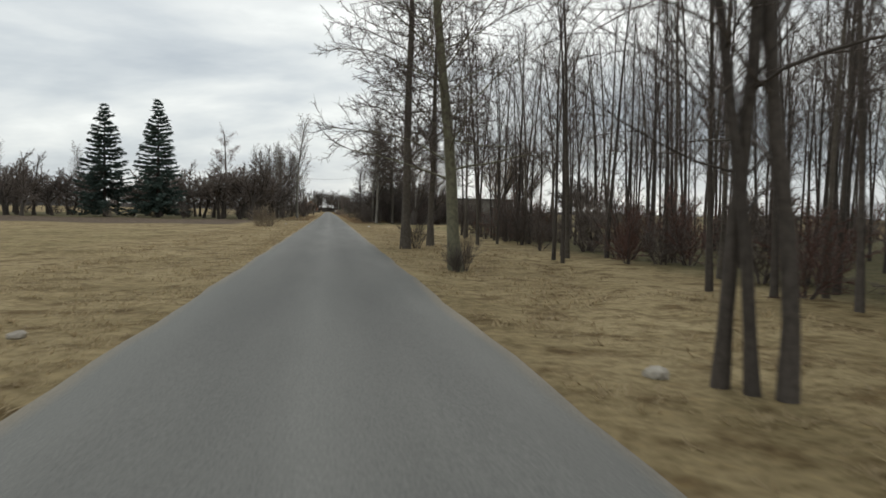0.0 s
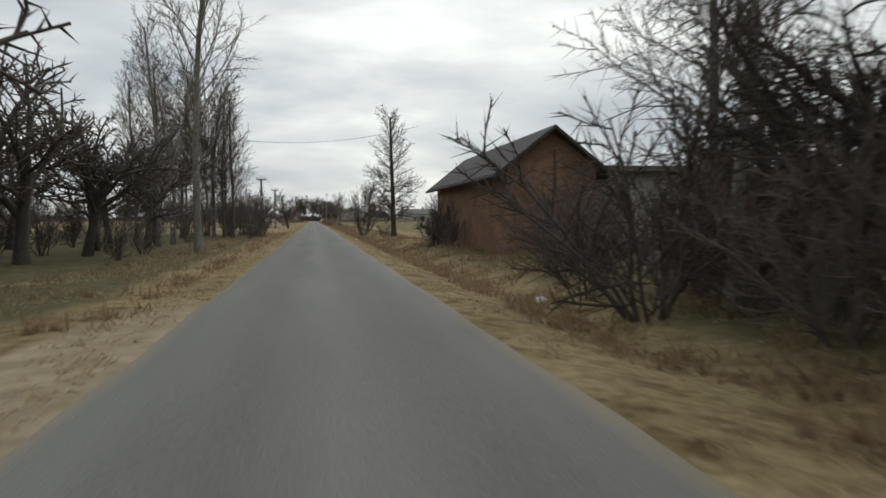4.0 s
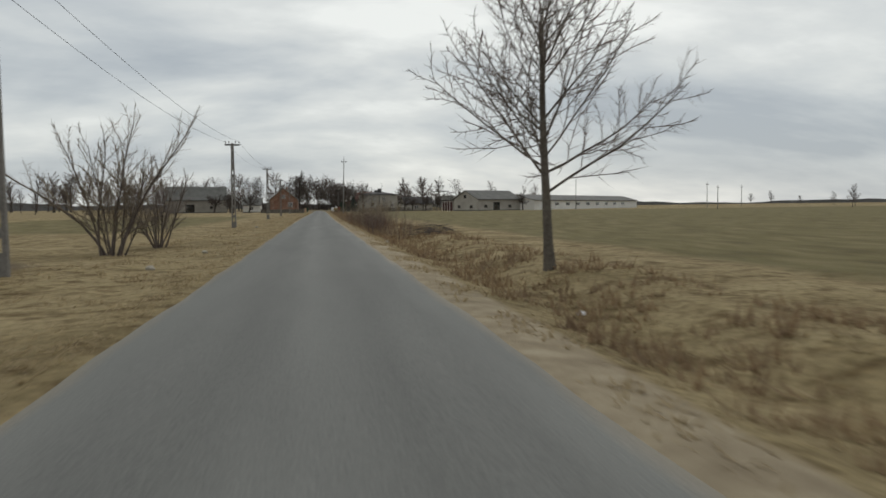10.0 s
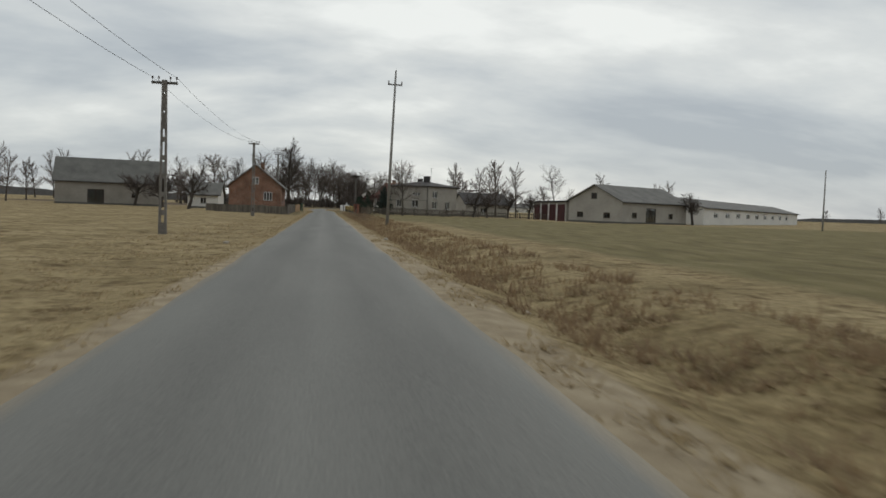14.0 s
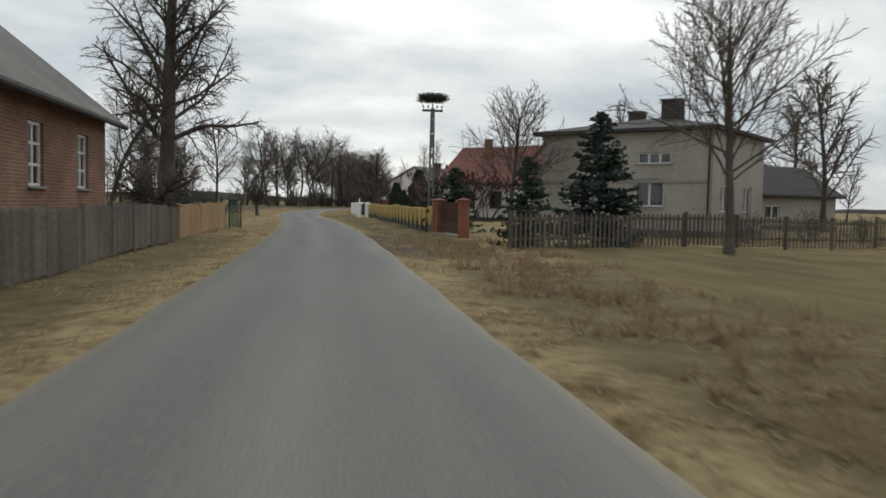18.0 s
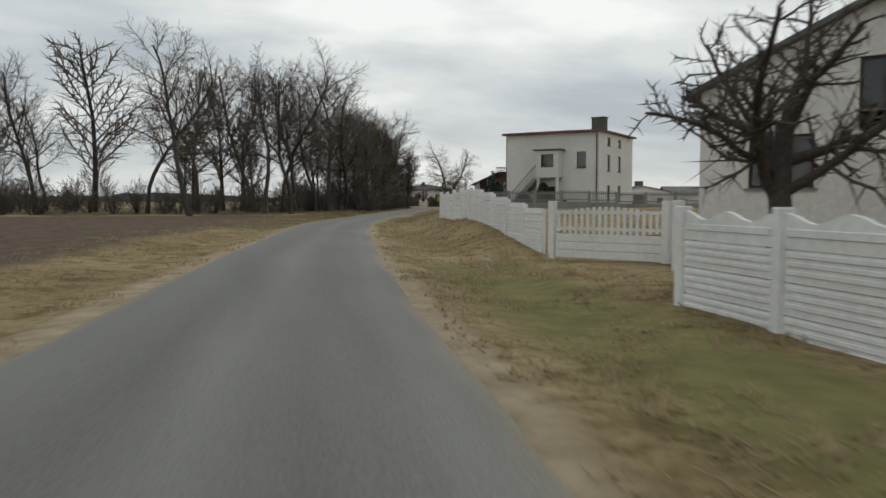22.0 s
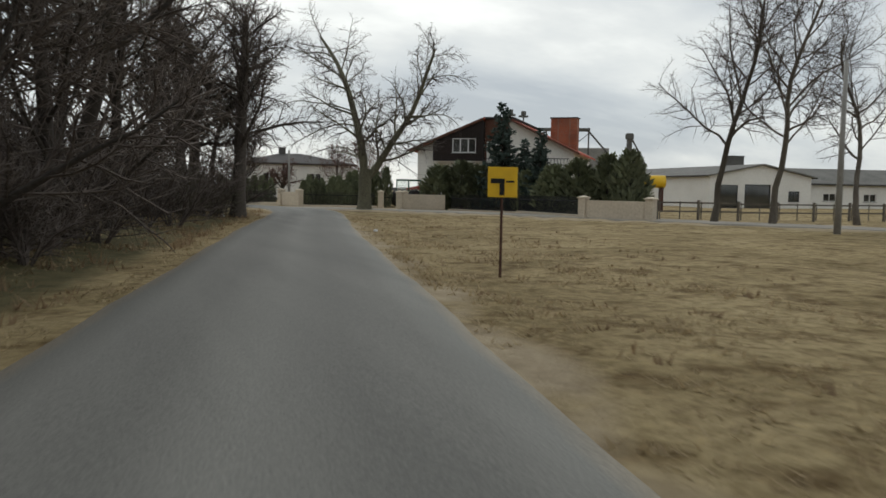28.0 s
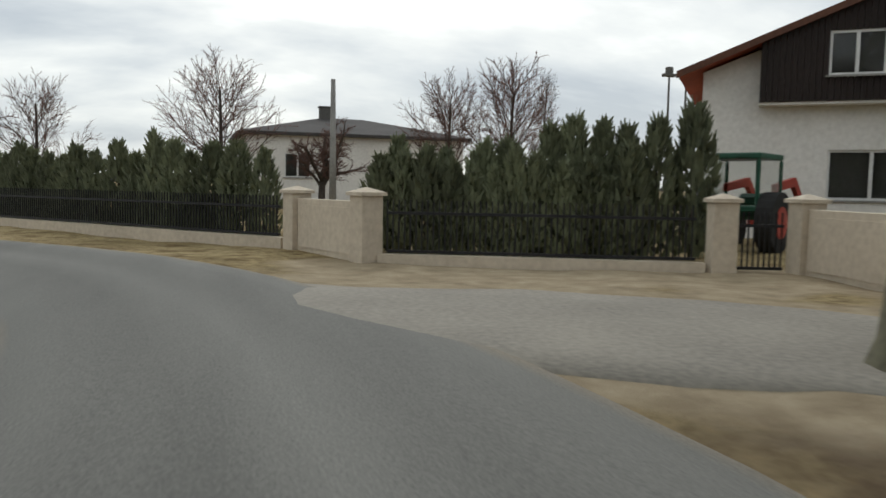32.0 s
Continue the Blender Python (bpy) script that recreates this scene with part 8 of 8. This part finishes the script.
for u in (-7, -3.6, 0):
    part("brace", rod(bmesh.new(), (u, 0, 8.0), (u + 3, 0, 10.4), 0.07, sides=5), M_CONC_D, gp)
part("spout", rod(bmesh.new(), (2.8, 0, 10.6), (6.0, 0, 7.0), 0.14), M_CONC_D, gp)
part("drier", boxes((-7, 1.2, -0.2, 6, 6, 8.2), chamfer=0.1), M_CONC, gp, "grey sheet-metal drier house")
tower = thing("elevator_tower", "slim grey bucket elevator tower", "farm plant", pose(86.6, 703.9, 0))
part("shaft", boxes((-0.35, -0.25, -0.2, 0.35, 0.25, 9.6)), M_CONC_D, tower)
part("head", boxes((-0.6, -0.4, 9.6, 0.6, 0.4, 10.6), chamfer=0.15), M_CONC_D, tower)
part("spout", rod(bmesh.new(), (0.5, 0, 9.7), (3.4, 0, 5.5), 0.13), M_CONC_D, tower)
for x, y in ((76.4, 724.4), (79.6, 725.6)):
    mast = thing("grain_mast", "slim mast with a dark elevator head", "farm plant", pose(x, y, 0), "elevator heads")
    part("mast", rod(bmesh.new(), (0, 0, -0.2), (0, 0, 14.6), 0.16, 0.12), M_CONC_D, mast)
    part("head", boxes((-0.8, -0.4, 14.4, 0.8, 0.4, 14.75), (-0.35, -0.35, 14.75, 0.35, 0.35, 15.5), chamfer=0.06), M_CONC_D, mast)
tank = thing("yellow_tank", "yellow round tank on a dark stand", "tank", pose(54.8, 656.3, dz(54.8, 656.3), 0, 0, -20))
part("barrel", rod(bmesh.new(), (-0.85, 0, 2.35), (0.85, 0, 2.35), 0.52, sides=18), M_YSIGN, tank, smooth_shade=True)
for u in (-0.6, 0.6):
    part("leg", boxes((u - 0.08, -0.4, -0.1, u + 0.08, 0.4, 1.86)), M_RUST, tank)
picket_fence((39.5, 636.2), (62, 634.5), 9, 1.0, M_WOODW, "paddock_fence", "thin grey paddock fence beside the side road", gap=1.2, w=0.06, rails=(0.45, 0.9))

# ---- dry grass and weeds on the verges ----


def tufts(count, ylo, yhi, dlo, dhi, side, tall, seed, material, label, flat=0.35):
    """Many dry blades on one side of the road, as one mass."""
    rng = np.random.default_rng(seed)
    k = rng.integers(0, len(LINE) - 1, count * 3)
    k = k[(LINE[k, 1] > ylo) & (LINE[k, 1] < yhi)]
    t = np.gradient(LINE, axis=0)
    t /= np.linalg.norm(t, axis=1)[:, None]
    d = dlo + (dhi - dlo) * rng.random(len(k)) ** 1.25
    nx = np.stack([t[k, 1], -t[k, 0]], 1) * side
    p = LINE[k] + nx * d[:, None] + t[k] * rng.random(len(k))[:, None]
    clump = np.sin(p[:, 0] * 2.1 + 1.3 * np.sin(p[:, 1] * 0.8)) + np.sin(p[:, 1] * 1.7 + np.sin(p[:, 0] * 1.9)) + rng.normal(0, 0.6, len(p))
    off, _ = from_line(p[:, 0], p[:, 1], LINE)
    off2, _ = from_line(p[:, 0], p[:, 1], SIDELINE)
    ok = (clump > -0.2) & (off > HALF + 0.15) & (off2 > 2.3)
    p = p[ok][: count]
    z = height(p[:, 0], p[:, 1])
    n = len(p)
    b = 6
    pp = np.repeat(np.column_stack([p, z - 0.02]), b, 0)
    pp[:, :2] += rng.normal(0, 0.07, (n * b, 2))
    a = rng.random(n * b) * 6.283
    h = tall * (0.35 + 0.9 * rng.random(n * b)) * np.repeat(0.5 + 0.8 * rng.random(n), b)
    lean = flat + 0.9 * rng.random(n * b)
    w = 0.013 + 0.014 * rng.random(n * b)
    sd = np.stack([-np.sin(a), np.cos(a), np.zeros(n * b)], 1) * w[:, None]
    tip = pp + np.stack([np.cos(a) * lean * h * 0.8, np.sin(a) * lean * h * 0.8, h * np.maximum(0.12, 1.05 - 0.55 * lean)], 1)
    m = n * b
    i = np.arange(m)
    v, f = np.concatenate([pp - sd, pp + sd, tip]), np.stack([i, i + m, i + 2 * m], 1)
    tagged(new("dry_grass", fast_mesh("dry_grass", v, f, material)), label, "grass", kind="stuff")


tufts(42000, -12, 640, 1.95, 6.5, 1, 0.15, 1, M_STRAW, "short dry straw-coloured grass on the verge", 0.7)
tufts(42000, -12, 655, 1.95, 6.5, -1, 0.13, 2, M_STRAW, "short dry straw-coloured grass on the verge", 0.7)
tufts(14000, 85, 450, 2.9, 6.5, 1, 0.34, 3, M_STRAW_D, "tall dry brown weeds along the ditch")
tufts(5000, 508, 560, 2.8, 6.0, 1, 0.22, 4, M_STRAW, "dry grass on the bank below the white fence")
tufts(7000, 95, 165, 2.6, 7.0, -1, 0.3, 6, M_STRAW_D, "tall dry brown weeds by the orchard")
tufts(5000, 598, 642, 2.4, 9.0, 1, 0.13, 8, M_STRAW_D, "brown leaf litter and short dry grass by the junction")
tufts(6000, 560, 650, 2.3, 5.5, -1, 0.28, 7, M_STRAW_D, "dry weeds and leaf litter along the wood")
for i, (x, y, s) in enumerate(((3.3, 279.4, 1.5), (3.9, 281, 1.7), (4.6, 280, 1.6), (3.6, 283.5, 1.5), (4.9, 285, 1.6), (4.4, 277, 1.3), (4.6, 410.5, 1.1))):
    plant("weed", i % 3, x, y, s, i * 40, M_TWIG_P, M_TWIG_P, "tall_weeds", "very tall dry pale weed stalks", "weeds", "ditch weeds")
heap = thing("brush_heap", "dark heap of cut branches lying in the ditch", "branches", at(5.4, 258.6, 20))
for name, count, r, ln in (("branch", 14, 0.016, 1.5), ("twigs", 120, 0.006, 0.8)):
    hw = Tubes()
    for k in range(count):
        a, rad0 = rs.uniform(0, 6.28), rs.uniform(0, 0.6)
        c = np.array((rs.normal(0, 0.6), rs.normal(0, 0.4), rs.uniform(0.03, 0.65) * (1 - rad0)))
        v = np.array((math.cos(a), math.sin(a) * 0.7, rs.uniform(-0.15, 0.35))) * ln * rs.uniform(0.3, 0.6)
        b0 = c - v
        b0[2] = max(b0[2], 0.02)
        hw.add([b0, c + rs.normal(0, 0.04, 3), c + v], (r * 1.3, r, r * 0.4), 4)
    part(name, hw.mesh(name, M_TWIG_D), None, heap)
for i in range(35):
    y = rs.uniform(258, 300) if i < 32 else rs.uniform(398, 413)
    x = float(np.interp(y, LINE[:, 1], LINE[:, 0])) + rs.uniform(2.9, 5.2)
    plant("weed", i % 3, x, y, rs.uniform(0.5, 1.15) * (1.0 if 255 < y else 0.7), i * 40, M_TWIG_P, (M_TWIG_P, M_TWIG_R, M_TWIG)[i % 3], "tall_weeds", "tall dry brown weed stalks by the ditch", "weeds", "ditch weeds")
for i in range(46):
    y = rs.uniform(0, 640)
    s = 1 if rs.random() < 0.7 else -1
    c = np.array((float(np.interp(y, LINE[:, 1], LINE[:, 0])) + s * rs.uniform(2.3, 4.6), y))
    bm = bmesh.new()
    bmesh.ops.create_icosphere(bm, subdivisions=2, radius=rs.uniform(0.05, 0.12))
    for vtx in bm.verts:
        vtx.co = vtx.co * (1 + 0.35 * noise.noise(vtx.co * 11 + Vector((i, 0, 0))))
        vtx.co.z *= 0.6
    white = i % 4 == 0
    ob = part("litter" if white else "stone", bm, M_LITTER if white else M_STONE)
    ob.matrix_basis = pose(c[0], c[1], dz(*c) + 0.03, 0, 0, i * 30)
    tagged(ob, "small white litter in the verge grass" if white else "pale stone on the verge", "litter" if white else "stone", "verge litter" if white else "verge stones")
